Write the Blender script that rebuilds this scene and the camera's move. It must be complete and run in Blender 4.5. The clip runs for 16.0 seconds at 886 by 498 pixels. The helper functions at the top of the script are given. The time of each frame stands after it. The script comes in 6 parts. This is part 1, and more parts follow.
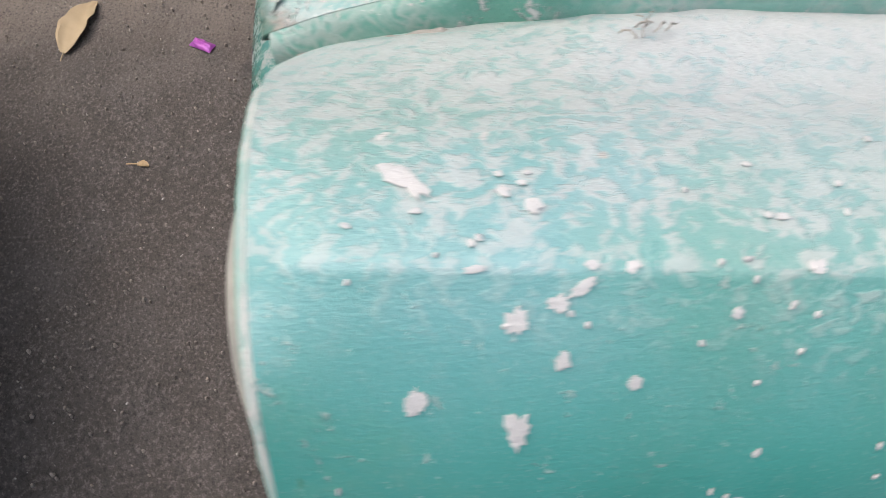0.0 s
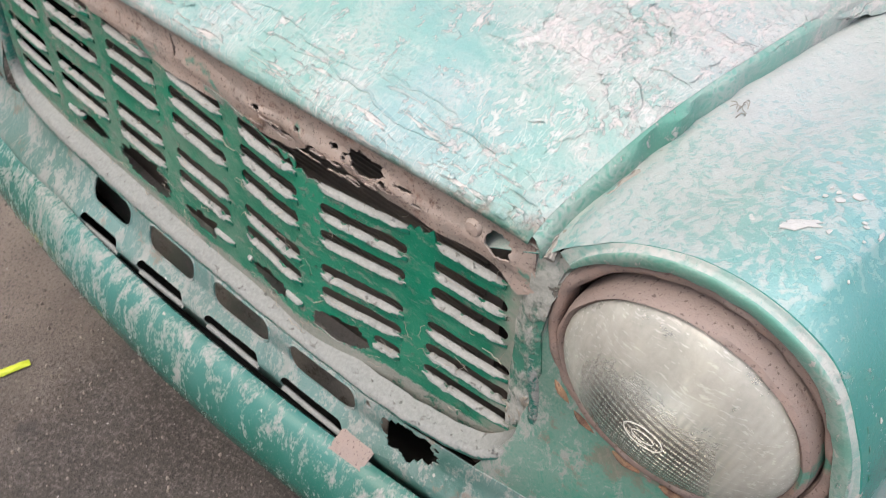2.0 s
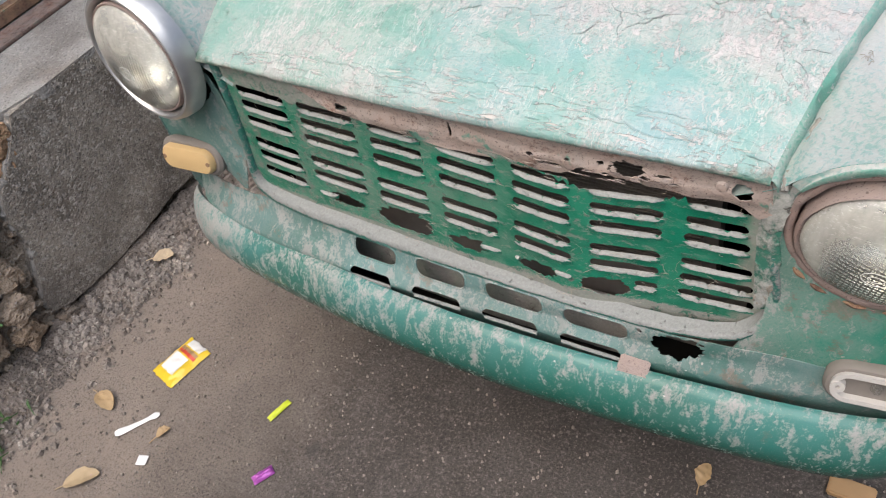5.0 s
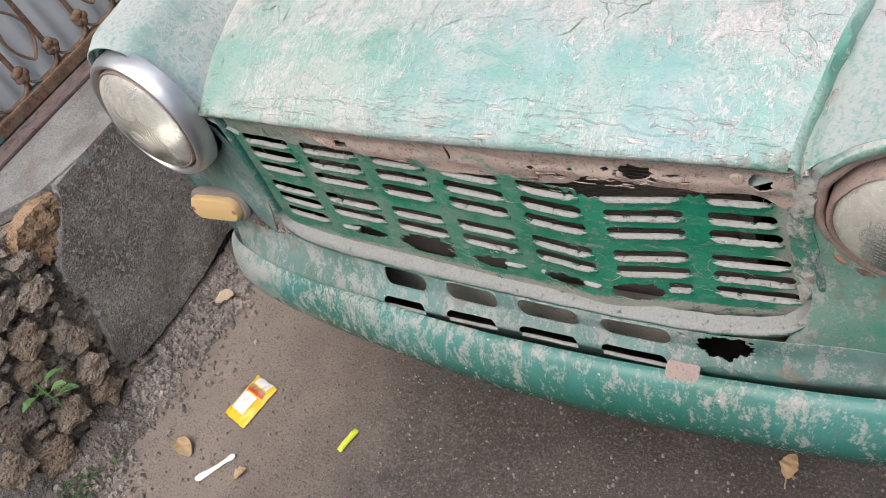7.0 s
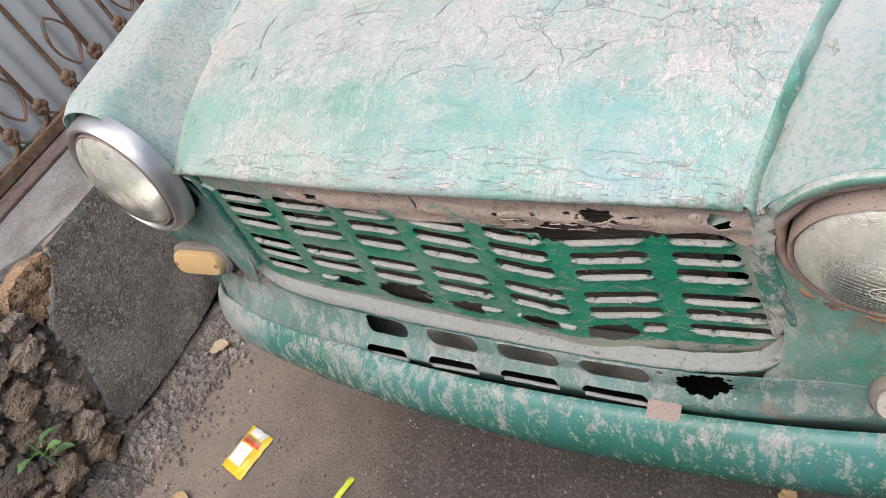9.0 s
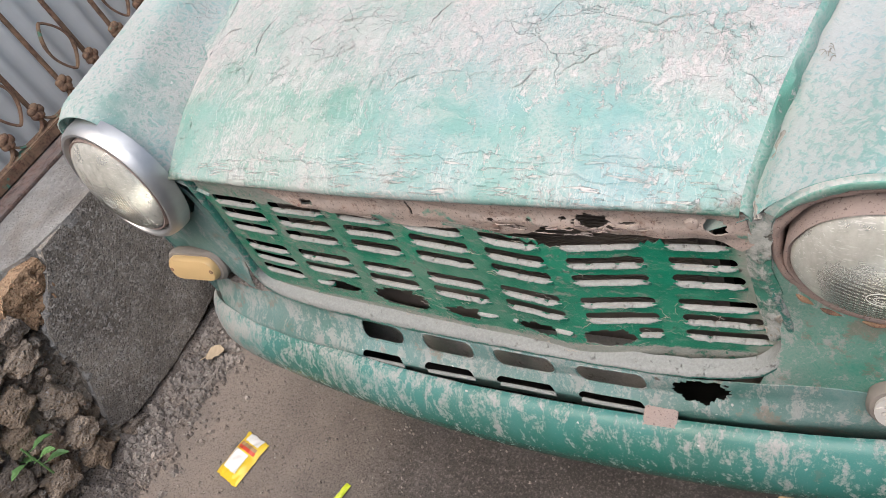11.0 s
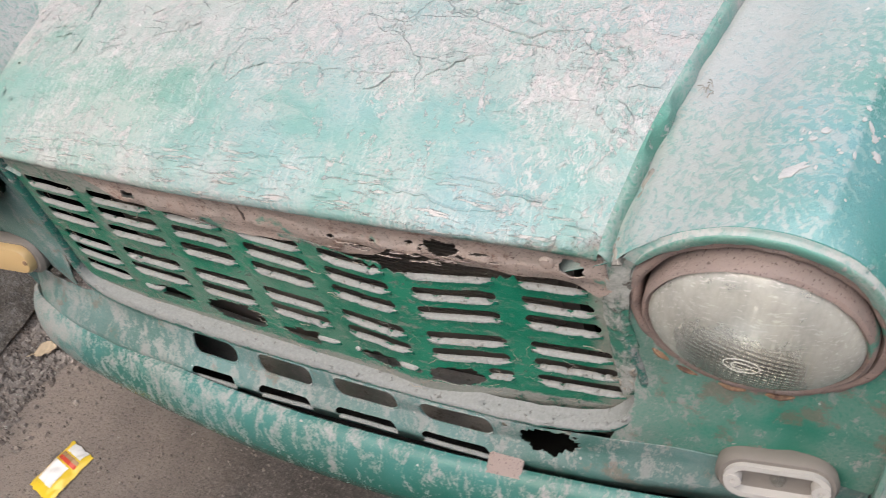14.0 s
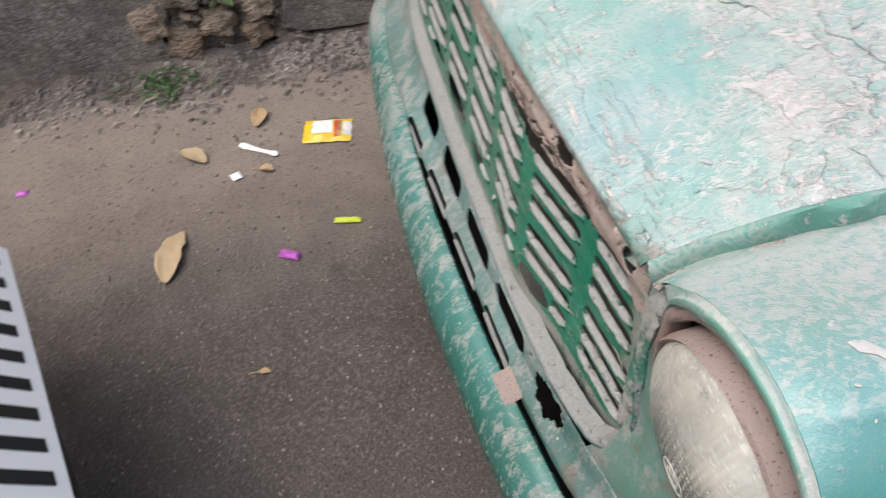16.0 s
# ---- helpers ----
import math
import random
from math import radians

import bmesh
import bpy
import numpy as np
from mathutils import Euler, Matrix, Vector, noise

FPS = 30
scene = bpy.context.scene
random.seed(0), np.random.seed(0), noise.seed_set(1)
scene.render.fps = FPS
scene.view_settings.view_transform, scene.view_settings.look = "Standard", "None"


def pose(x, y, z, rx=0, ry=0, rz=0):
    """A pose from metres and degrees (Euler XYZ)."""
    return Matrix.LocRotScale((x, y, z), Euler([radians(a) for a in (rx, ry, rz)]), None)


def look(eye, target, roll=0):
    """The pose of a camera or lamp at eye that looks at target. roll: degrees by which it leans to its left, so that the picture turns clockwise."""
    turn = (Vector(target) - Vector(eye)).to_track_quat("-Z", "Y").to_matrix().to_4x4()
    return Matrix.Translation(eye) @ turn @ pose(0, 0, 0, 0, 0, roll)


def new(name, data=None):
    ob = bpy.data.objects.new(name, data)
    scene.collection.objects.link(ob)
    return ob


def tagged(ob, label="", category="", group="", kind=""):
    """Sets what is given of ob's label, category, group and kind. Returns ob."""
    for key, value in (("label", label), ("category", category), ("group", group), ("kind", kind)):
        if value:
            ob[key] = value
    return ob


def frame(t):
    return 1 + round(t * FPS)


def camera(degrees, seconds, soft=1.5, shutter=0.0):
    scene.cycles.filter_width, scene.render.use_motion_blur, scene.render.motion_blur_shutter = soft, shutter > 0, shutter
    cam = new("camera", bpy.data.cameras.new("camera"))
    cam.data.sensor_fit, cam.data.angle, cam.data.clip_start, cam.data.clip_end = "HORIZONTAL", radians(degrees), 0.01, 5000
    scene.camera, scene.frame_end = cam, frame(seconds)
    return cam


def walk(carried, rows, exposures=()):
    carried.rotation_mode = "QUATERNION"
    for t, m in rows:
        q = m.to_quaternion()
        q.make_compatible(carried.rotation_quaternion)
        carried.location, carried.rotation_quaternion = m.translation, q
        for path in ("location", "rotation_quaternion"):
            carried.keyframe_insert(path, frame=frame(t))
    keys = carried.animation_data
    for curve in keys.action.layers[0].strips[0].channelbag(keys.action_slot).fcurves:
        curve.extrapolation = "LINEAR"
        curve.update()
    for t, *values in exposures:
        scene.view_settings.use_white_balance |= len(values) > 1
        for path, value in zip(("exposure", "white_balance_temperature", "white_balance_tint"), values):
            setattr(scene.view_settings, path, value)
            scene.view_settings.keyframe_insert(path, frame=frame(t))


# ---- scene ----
cam = camera(59.1, 16.0, soft=0.5, shutter=0.2)
PATH = [
    (0, (0.742, 0.057, 1.173), (-0.259, 0.157, -0.556), 1.3),
    (0.5, (0.736, -0.124, 1.179), (-0.246, 0.196, -0.534), 4.7),
    (1, (0.693, -0.187, 1.182), (-0.3, 0.371, -0.462), 5.8),
    (1.5, (0.642, -0.289, 1.216), (-0.287, 0.603, -0.314), 5.7),
    (2, (0.629, -0.342, 1.244), (-0.253, 0.764, -0.17), 4.0),
    (2.5, (0.601, -0.33, 1.251), (-0.245, 0.937, -0.045), 1.1),
    (3, (0.574, -0.385, 1.282), (-0.163, 1.022, 0.067), -2.8),
    (3.5, (0.59, -0.486, 1.328), (-0.085, 0.954, 0.115), -4.0),
    (4, (0.586, -0.569, 1.407), (-0.16, 0.797, 0.151), -6.7),
    (4.5, (0.572, -0.611, 1.455), (-0.27, 0.578, 0.085), -11.2),
    (5, (0.538, -0.655, 1.505), (-0.373, 0.366, 0.047), -15.9),
    (5.2, (0.536, -0.657, 1.483), (-0.4, 0.328, 0.016), -16.6),
    (7.3, (0.6, -0.532, 1.479), (-0.507, 0.37, 0.078), -31.4),
    (7.5, (0.608, -0.521, 1.479), (-0.504, 0.384, 0.084), -32.1),
    (8, (0.618, -0.507, 1.475), (-0.497, 0.421, 0.099), -32.3),
    (8.5, (0.622, -0.515, 1.479), (-0.501, 0.435, 0.123), -32.1),
    (9, (0.625, -0.514, 1.472), (-0.498, 0.44, 0.12), -31.9),
    (11.5, (0.624, -0.511, 1.465), (-0.492, 0.466, 0.123), -31.2),
    (12, (0.622, -0.509, 1.458), (-0.49, 0.476, 0.118), -30.8),
    (12.5, (0.618, -0.51, 1.457), (-0.491, 0.479, 0.118), -30.7),
    (13, (0.61, -0.512, 1.452), (-0.49, 0.487, 0.113), -30.1),
    (13.5, (0.608, -0.496, 1.433), (-0.403, 0.565, 0.072), -26.0),
    (14, (0.616, -0.42, 1.385), (-0.273, 0.674, -0.034), -19.6),
    (14.5, (0.645, -0.321, 1.334), (-0.13, 0.791, -0.137), -10.3),
    (15, (0.689, -0.292, 1.318), (-0.119, 0.774, -0.168), -3.9),
    (15.5, (0.697, -0.215, 1.31), (-0.398, 0.527, -0.19), -2.4),
    (16, (0.76, -0.224, 1.321), (-0.527, 0.045, -0.185), -3.6),
]
walk(cam, [(t, look(eye, target, roll)) for t, eye, target, roll in PATH],
     [(0.0, 0.75), (0.5, 0.81), (2.0, 0.83), (2.5, 0.66), (3.0, 0.62), (3.5, 0.62), (4.0, 0.54), (4.5, 0.61), (5.0, 0.75), (13.0, 0.74), (13.5, 0.70), (14.0, 0.65), (14.5, 0.77), (15.5, 0.71), (16.0, 0.71)])


# ---- light: bright overcast sky, open above the street ----
world = bpy.data.worlds.new("overcast_sky")
scene.world = world
world.use_nodes = True
_nt = world.node_tree
_sky = _nt.nodes.new("ShaderNodeTexSky")
_sky.sky_type = "NISHITA"
_sky.sun_disc = False
_sky.sun_elevation, _sky.sun_rotation = radians(58), radians(200)
_sky.air_density, _sky.dust_density, _sky.ozone_density = 1.0, 6.0, 1.0
_nt.links.new(_sky.outputs["Color"], _nt.nodes["Background"].inputs["Color"])
_nt.nodes["Background"].inputs["Strength"].default_value = 0.12
sun = new("sun", bpy.data.lights.new("sun", "SUN"))
sun.data.energy, sun.data.angle, sun.data.color = 1.5, radians(60), (0.985, 0.985, 1.035)
sun.matrix_world = look((0, 0, 8), (-2.2, 2.4, 0))


# ---- materials ----
class Graph:
    """Short names for building a node material."""

    def __init__(self, name):
        self.mat = bpy.data.materials.new(name)
        self.mat.use_nodes = True
        self.nt = self.mat.node_tree
        self.bsdf = self.nt.nodes["Principled BSDF"]
        self.pos = self.nt.nodes.new("ShaderNodeTexCoord").outputs["Object"]
        self.geo = self.nt.nodes.new("ShaderNodeNewGeometry")

    def put(self, node, key, value):
        if isinstance(value, bpy.types.NodeSocket):
            self.nt.links.new(value, node.inputs[key])
        elif value is not None:
            if node.inputs[key].type == "RGBA" and len(value) == 3:
                value = (*value, 1)
            node.inputs[key].default_value = value

    def noise(self, scale, detail=4.0, rough=0.55, vec=None, bend=0.0):
        n = self.nt.nodes.new("ShaderNodeTexNoise")
        for k, v in (("Vector", vec or self.pos), ("Scale", scale), ("Detail", detail), ("Roughness", rough), ("Distortion", bend)):
            self.put(n, k, v)
        return n.outputs["Fac"]

    def cells(self, scale, feature="F1", vec=None, out="Distance", rnd=1.0):
        n = self.nt.nodes.new("ShaderNodeTexVoronoi")
        n.feature = feature
        for k, v in (("Vector", vec or self.pos), ("Scale", scale), ("Randomness", rnd)):
            self.put(n, k, v)
        return n.outputs[out]

    def stretch(self, sx, sy, sz, wobble=0.0, wscale=8.0):
        m = self.nt.nodes.new("ShaderNodeMapping")
        m.inputs["Scale"].default_value = (sx, sy, sz)
        src = self.pos
        if wobble:
            n = self.nt.nodes.new("ShaderNodeTexNoise")
            self.put(n, "Vector", self.pos), self.put(n, "Scale", wscale), self.put(n, "Detail", 3.0)
            v = self.nt.nodes.new("ShaderNodeVectorMath")
            v.operation = "MULTIPLY_ADD"
            self.put(v, 0, n.outputs["Color"])
            v.inputs[1].default_value = (wobble,) * 3
            self.put(v, 2, self.pos)
            src = v.outputs[0]
        self.put(m, "Vector", src)
        return m.outputs["Vector"]

    def math(self, op, a, b=None, clamp=False):
        n = self.nt.nodes.new("ShaderNodeMath")
        n.operation, n.use_clamp = op, clamp
        self.put(n, 0, a), self.put(n, 1, b)
        return n.outputs[0]

    def step(self, x, lo, hi, a=0.0, b=1.0):
        n = self.nt.nodes.new("ShaderNodeMapRange")
        n.interpolation_type = "SMOOTHSTEP"
        for k, v in (("Value", x), ("From Min", lo), ("From Max", hi), ("To Min", a), ("To Max", b)):
            self.put(n, k, v)
        return n.outputs["Result"]

    def mix(self, fac, a, b):
        n = self.nt.nodes.new("ShaderNodeMix")
        n.data_type = "RGBA"
        self.put(n, 0, fac), self.put(n, 6, a), self.put(n, 7, b)
        return n.outputs[2]

    def axis(self, socket, k):
        n = self.nt.nodes.new("ShaderNodeSeparateXYZ")
        self.put(n, 0, socket)
        return n.outputs[k]

    def random(self):
        return self.nt.nodes.new("ShaderNodeObjectInfo").outputs["Random"]

    def bump(self, height, dist, strength=1.0, normal=None):
        n = self.nt.nodes.new("ShaderNodeBump")
        for k, v in (("Height", height), ("Distance", dist), ("Strength", strength), ("Normal", normal)):
            self.put(n, k, v)
        return n.outputs[0]

    def done(self, color, rough=0.6, metal=0.0, normal=None, **more):
        self.put(self.bsdf, "Base Color", color), self.put(self.bsdf, "Roughness", rough)
        self.put(self.bsdf, "Metallic", metal), self.put(self.bsdf, "Normal", normal)
        for k, v in more.items():
            self.put(self.bsdf, k.replace("_", " "), v)
        return self.mat


def skin(name, kind):
    """Bleached aqua paint on the upper panels: settled dust, dried drips, wrinkled flakes and fine cracks."""
    g = Graph(name)
    x, y = g.axis(g.pos, 0), g.axis(g.pos, 1)
    up = g.axis(g.geo.outputs["Normal"], 2)
    warp = g.stretch(1, 1, 1, 0.05, 7)
    a, b, c = g.noise(6, 8, 0.7, warp), g.noise(45, 6, 0.7), g.noise(240, 3, 0.7)
    tone = g.step(g.noise(4.0, 3), 0.40, 0.64)
    if kind == "edge":
        base = g.mix(tone, (0.05, 0.23, 0.165), (0.11, 0.32, 0.26))
        base = g.mix(g.step(y, 0.26, 0.40), base, (0.17, 0.34, 0.30))
        zone = g.step(y, 0.22, 0.36, 0.28, 0.75)
    elif kind == "bumper":
        # blade paint goes darker on down-facing sides: shade put into the green
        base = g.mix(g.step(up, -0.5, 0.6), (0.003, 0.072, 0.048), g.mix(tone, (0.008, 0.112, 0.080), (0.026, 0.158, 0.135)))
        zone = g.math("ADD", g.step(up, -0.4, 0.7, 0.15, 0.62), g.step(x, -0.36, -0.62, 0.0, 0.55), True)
        zone = g.math("SUBTRACT", zone, g.step(x, -0.30, 0.15, 0.0, 0.10), True)
    elif kind == "apron":
        base = g.mix(tone, (0.014, 0.108, 0.084), (0.058, 0.168, 0.155))
        zone = g.math("ADD", g.step(up, -0.5, 0.6, 0.30, 0.66), g.step(g.noise(9, 3), 0.40, 0.62, 0.0, 0.30), True)
    elif kind == "front":
        base = g.mix(tone, (0.006, 0.135, 0.085), (0.022, 0.190, 0.130))
        zone = g.math("ADD", g.step(g.noise(8, 3), 0.42, 0.60, 0.22, 0.58), g.step(g.math("ADD", x, g.math("MULTIPLY", a, 0.06)), 0.555, 0.49, 0.0, 0.55), True)
    elif kind == "old":
        base = g.mix(tone, (0.075, 0.26, 0.21), (0.14, 0.33, 0.31))
        zone = g.step(up, -0.2, 0.7, 0.25, 0.60)
    elif kind == "wing":
        base = g.mix(tone, (0.105, 0.285, 0.242), (0.155, 0.320, 0.325))
        d = g.math("SUBTRACT", g.math("SUBTRACT", x, g.math("MULTIPLY", y, 0.165)), 0.445)
        zone = g.math("ADD", g.step(d, 0.20, -0.02, 0.16, 0.66), g.step(y, 0.10, 0.40, 0.0, 0.20), True)
        flank = g.step(up, 0.93, 0.40)
        base = g.mix(flank, base, g.mix(g.step(y, 0.18, 0.42), g.mix(tone, (0.030, 0.225, 0.186), (0.052, 0.275, 0.245)), (0.22, 0.33, 0.31)))
        zone = g.math("MULTIPLY", zone, g.math("SUBTRACT", 1.0, g.math("MULTIPLY", flank, 0.85)))
        flare = g.math("MULTIPLY", g.step(g.math("ADD", g.axis(g.pos, 2), g.math("MULTIPLY", a, 0.05)), 0.85, 0.785), g.step(up, -0.4, -0.1))
        zone = g.math("MAXIMUM", zone, g.math("MULTIPLY", flare, 0.98))
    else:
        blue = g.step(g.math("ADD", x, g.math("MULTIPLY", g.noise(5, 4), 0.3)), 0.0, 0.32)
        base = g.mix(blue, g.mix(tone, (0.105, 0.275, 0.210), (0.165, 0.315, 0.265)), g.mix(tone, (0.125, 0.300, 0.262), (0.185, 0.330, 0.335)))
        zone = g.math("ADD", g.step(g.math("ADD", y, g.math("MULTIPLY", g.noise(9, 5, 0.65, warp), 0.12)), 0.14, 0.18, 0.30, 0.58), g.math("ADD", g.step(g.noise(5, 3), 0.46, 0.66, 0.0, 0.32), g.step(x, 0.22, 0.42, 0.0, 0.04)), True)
    if kind in ("hood", "wing"):
        base = g.mix(g.step(a, 0.58, 0.66, 0.0, 0.5), base, (0.06, 0.26, 0.20))
    low = kind in ("bumper", "apron", "front")
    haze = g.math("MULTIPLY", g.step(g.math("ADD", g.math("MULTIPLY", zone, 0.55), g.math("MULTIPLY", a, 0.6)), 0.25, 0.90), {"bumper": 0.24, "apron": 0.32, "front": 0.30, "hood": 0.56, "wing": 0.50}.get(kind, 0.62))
    # the bumper's film is dust plus the sky's bluish sheen, given as colour
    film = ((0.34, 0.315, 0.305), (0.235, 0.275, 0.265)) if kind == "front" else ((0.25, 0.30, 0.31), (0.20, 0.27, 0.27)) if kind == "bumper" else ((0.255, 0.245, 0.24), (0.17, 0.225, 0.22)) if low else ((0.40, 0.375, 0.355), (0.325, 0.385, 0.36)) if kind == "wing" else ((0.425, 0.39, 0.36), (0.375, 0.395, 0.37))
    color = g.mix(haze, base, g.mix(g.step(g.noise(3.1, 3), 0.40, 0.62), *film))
    # specks and drips drawn out down the slope
    drip = g.noise({"bumper": 62, "apron": 55, "front": 70}.get(kind, 110), 6, 0.72, g.stretch(1.0, 0.42, 0.42, 0.035, 22) if kind != "wing" else g.stretch(1.0, 1.0, 1.0, 0.02, 40))
    s = g.math("ADD", g.math("MULTIPLY", drip, 0.62), g.math("ADD", g.math("MULTIPLY", a, 0.15), g.math("MULTIPLY", c, 0.23)))
    speck = g.step(g.math("SUBTRACT", s, g.math("SUBTRACT", 0.60, g.math("MULTIPLY", zone, 0.13))), {"bumper": -0.06, "apron": -0.03, "front": -0.03}.get(kind, -0.012), {"bumper": 0.08, "apron": 0.06, "front": 0.06}.get(kind, 0.04))
    # lace of dried dust with clear cells in it
    lace = g.step(g.cells({"wing": 185, "old": 95}.get(kind, 150), "DISTANCE_TO_EDGE", g.stretch(1.0, 0.8, 0.8, 0.05, 28)), 0.40, 0.02)
    lace = g.math("MULTIPLY", g.math("MULTIPLY", lace, g.step(g.math("ADD", g.math("MULTIPLY", zone, 0.35), g.noise(13, 5, 0.65)), 0.52, 0.72)), {"wing": 0.12, "hood": 0.40, "old": 0.65, "edge": 0.4, "bumper": 0.0, "apron": 0.12}.get(kind, 0.2))
    if kind == "wing":
        lace = g.math("MULTIPLY", lace, g.step(zone, 0.10, 0.32))
    if kind == "wing":
        # soft blots of pale dust, thickest towards the bonnet
        blot = g.step(g.math("ADD", g.math("MULTIPLY", g.noise(150, 4, 0.6, g.stretch(1.0, 0.8, 1.0, 0.02, 40)), 0.85), g.math("ADD", g.math("MULTIPLY", g.noise(16, 4, 0.6), 0.15), g.math("MULTIPLY", zone, 0.24))), 0.52, 0.66)
        lace = g.math("MAXIMUM", lace, g.math("MULTIPLY", g.math("MULTIPLY", blot, g.step(zone, 0.06, 0.30)), 0.55))
    cover = g.math("MAXIMUM", g.math("MULTIPLY", speck, {"wing": 0.40, "old": 0.55, "apron": 0.65, "front": 0.75}.get(kind, 0.85)), lace)
    pale = g.mix(g.step(g.noise(3.6, 3), 0.42, 0.60), (0.455, 0.395, 0.375), (0.39, 0.395, 0.37))
    pale = g.mix(g.step(c, 0.35, 0.75), pale, (0.50, 0.46, 0.44))
    if low:
        pale = g.mix(0.46, pale, (0.15, 0.145, 0.13))
    micro = g.noise(620, 2, 0.6)
    color = g.mix(cover, color, pale)
    color = g.mix(g.step(micro, 0.58, 0.70, 0.0, 0.12), color, g.mix(0.3, pale, (0.60, 0.56, 0.53)))
    color = g.mix(g.step(micro, 0.42, 0.30, 0.0, 0.25), color, g.mix(0.5, base, (0.10, 0.14, 0.12)))
    if low:
        stain = g.step(g.math("ADD", g.math("MULTIPLY", g.noise(15, 8, 0.72), 0.7), g.math("MULTIPLY", g.noise(4, 2), 0.3)), 0.60 if kind == "bumper" else 0.555, 0.65 if kind == "bumper" else 0.60)
        color = g.mix(g.math("MULTIPLY", stain, 0.25 if kind == "bumper" else 0.6), color, g.mix(b, (0.11, 0.07, 0.05), (0.24, 0.18, 0.14)))
    height = g.math("ADD", g.math("MULTIPLY", micro, 0.35), g.math("ADD", g.math("MULTIPLY", c, 0.45), g.math("MULTIPLY", cover, 0.6)))
    if kind in ("hood", "old"):
        drop = g.step(g.noise(230, 4, 0.68, g.stretch(1.0, 0.34, 0.34, 0.03, 40)), 0.50, 0.56)
        drop = g.math("MULTIPLY", drop, g.step(g.math("ADD", g.math("MULTIPLY", g.noise(10, 6, 0.7, warp), 0.75), g.math("MULTIPLY", zone, 0.16)), 0.44, 0.53))
        color = g.mix(g.math("MULTIPLY", drop, 0.62 if kind == "hood" else 0.22), color, g.mix(0.35, pale, (0.30, 0.27, 0.24) if low else (0.62, 0.575, 0.55)))
        clear = g.math("MULTIPLY", g.step(g.noise(190, 4, 0.68, g.stretch(1.0, 0.5, 0.5, 0.03, 33)), 0.40, 0.36), g.step(g.noise(12, 3), 0.42, 0.55))
        color = g.mix(g.math("MULTIPLY", clear, 0.55), color, base)
        height = g.math("ADD", height, g.math("MULTIPLY", drop, 0.25))
    if kind in ("hood", "wing"):
        # old coats that have come away in sheets, with crisp outlines
        coat = g.noise(5.5, 9, 0.62, g.stretch(1.0, 1.0, 1.0, 0.06, 11))
        sheetf = g.math("MULTIPLY", g.step(coat, 0.545, 0.552), g.step(zone, 0.30, 0.55))
        lost = g.math("MULTIPLY", g.step(coat, 0.408, 0.400), 0.8)
        rimf = g.math("MULTIPLY", g.step(g.math("ABSOLUTE", g.math("SUBTRACT", coat, 0.548)), 0.007, 0.002), g.step(zone, 0.30, 0.55))
        color = g.mix(g.math("MULTIPLY", sheetf, 0.36 if kind == "hood" else 0.12), color, g.mix(g.step(b, 0.38, 0.62), (0.40, 0.37, 0.345), (0.53, 0.475, 0.455)))
        color = g.mix(g.math("MULTIPLY", lost, 0.45), color, base)
        color = g.mix(g.math("MULTIPLY", g.math("MULTIPLY", rimf, g.step(g.noise(20, 4), 0.48, 0.62)), 0.40 if kind == "hood" else 0.0), color, (0.17, 0.20, 0.18))
        height = g.math("ADD", height, g.math("SUBTRACT", g.math("MULTIPLY", sheetf, 0.7 if kind == "hood" else 0.1), g.math("MULTIPLY", lost, 0.5 if kind == "hood" else 0.1)))
        # white runs left by drying water
        run = g.noise(95, 5, 0.62, g.stretch(1.0, 0.22, 0.22, 0.018, 18), 0.3)
        run = g.math("MULTIPLY", g.step(g.math("ABSOLUTE", g.math("SUBTRACT", run, 0.5)), 0.022, 0.006), g.step(g.noise(7, 4), 0.44, 0.58))
        color = g.mix(g.math("MULTIPLY", run, 0.4 if kind == "hood" else 0.0), color, (0.60, 0.57, 0.55))
    if kind == "hood":
        # brushed ridges along the nose
        ridge = g.math("MULTIPLY", g.step(g.noise(150, 5, 0.7, g.stretch(0.10, 1.2, 1.2, 0.010, 14)), 0.57, 0.605), g.step(y, 0.04, 0.0))
        ridge = g.math("MULTIPLY", ridge, g.step(g.noise(9, 4), 0.40, 0.52))
        color = g.mix(g.math("MULTIPLY", ridge, 0.8), color, (0.50, 0.445, 0.41))
        height = g.math("ADD", height, g.math("MULTIPLY", ridge, 0.8))
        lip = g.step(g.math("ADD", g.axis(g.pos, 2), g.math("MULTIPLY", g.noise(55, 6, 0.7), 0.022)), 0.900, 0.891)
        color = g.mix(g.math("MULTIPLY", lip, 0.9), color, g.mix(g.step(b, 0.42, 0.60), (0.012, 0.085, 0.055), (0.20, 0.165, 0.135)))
    if kind in ("hood", "wing", "old", "edge"):
        amount = {"hood": 0.85, "edge": 0.8, "wing": 0.12}.get(kind, 0.18)
        rough_zone = g.step(g.noise(3.7, 2), 0.40, 0.56)
        wrinkle = g.noise(52, 8, 0.74, g.stretch(0.45, 1.35, 1.0, 0.06, 8), 0.8)
        crest = g.math("MULTIPLY", g.step(wrinkle, 0.50, 0.64), rough_zone)
        color = g.mix(g.math("MULTIPLY", crest, 0.35 * amount), color, (0.50, 0.44, 0.415))
        height = g.math("ADD", height, g.math("MULTIPLY", g.math("MULTIPLY", wrinkle, g.math("ADD", rough_zone, 0.2)), 1.7 * amount))
        # cracked plates with one edge lifted
        w1 = g.stretch(0.8, 1.25, 1.0, 0.055, 17)
        edge = g.cells(9.5, "DISTANCE_TO_EDGE", w1)
        lift = g.axis(g.cells(9.5, "F1", w1, "Color"), 0)
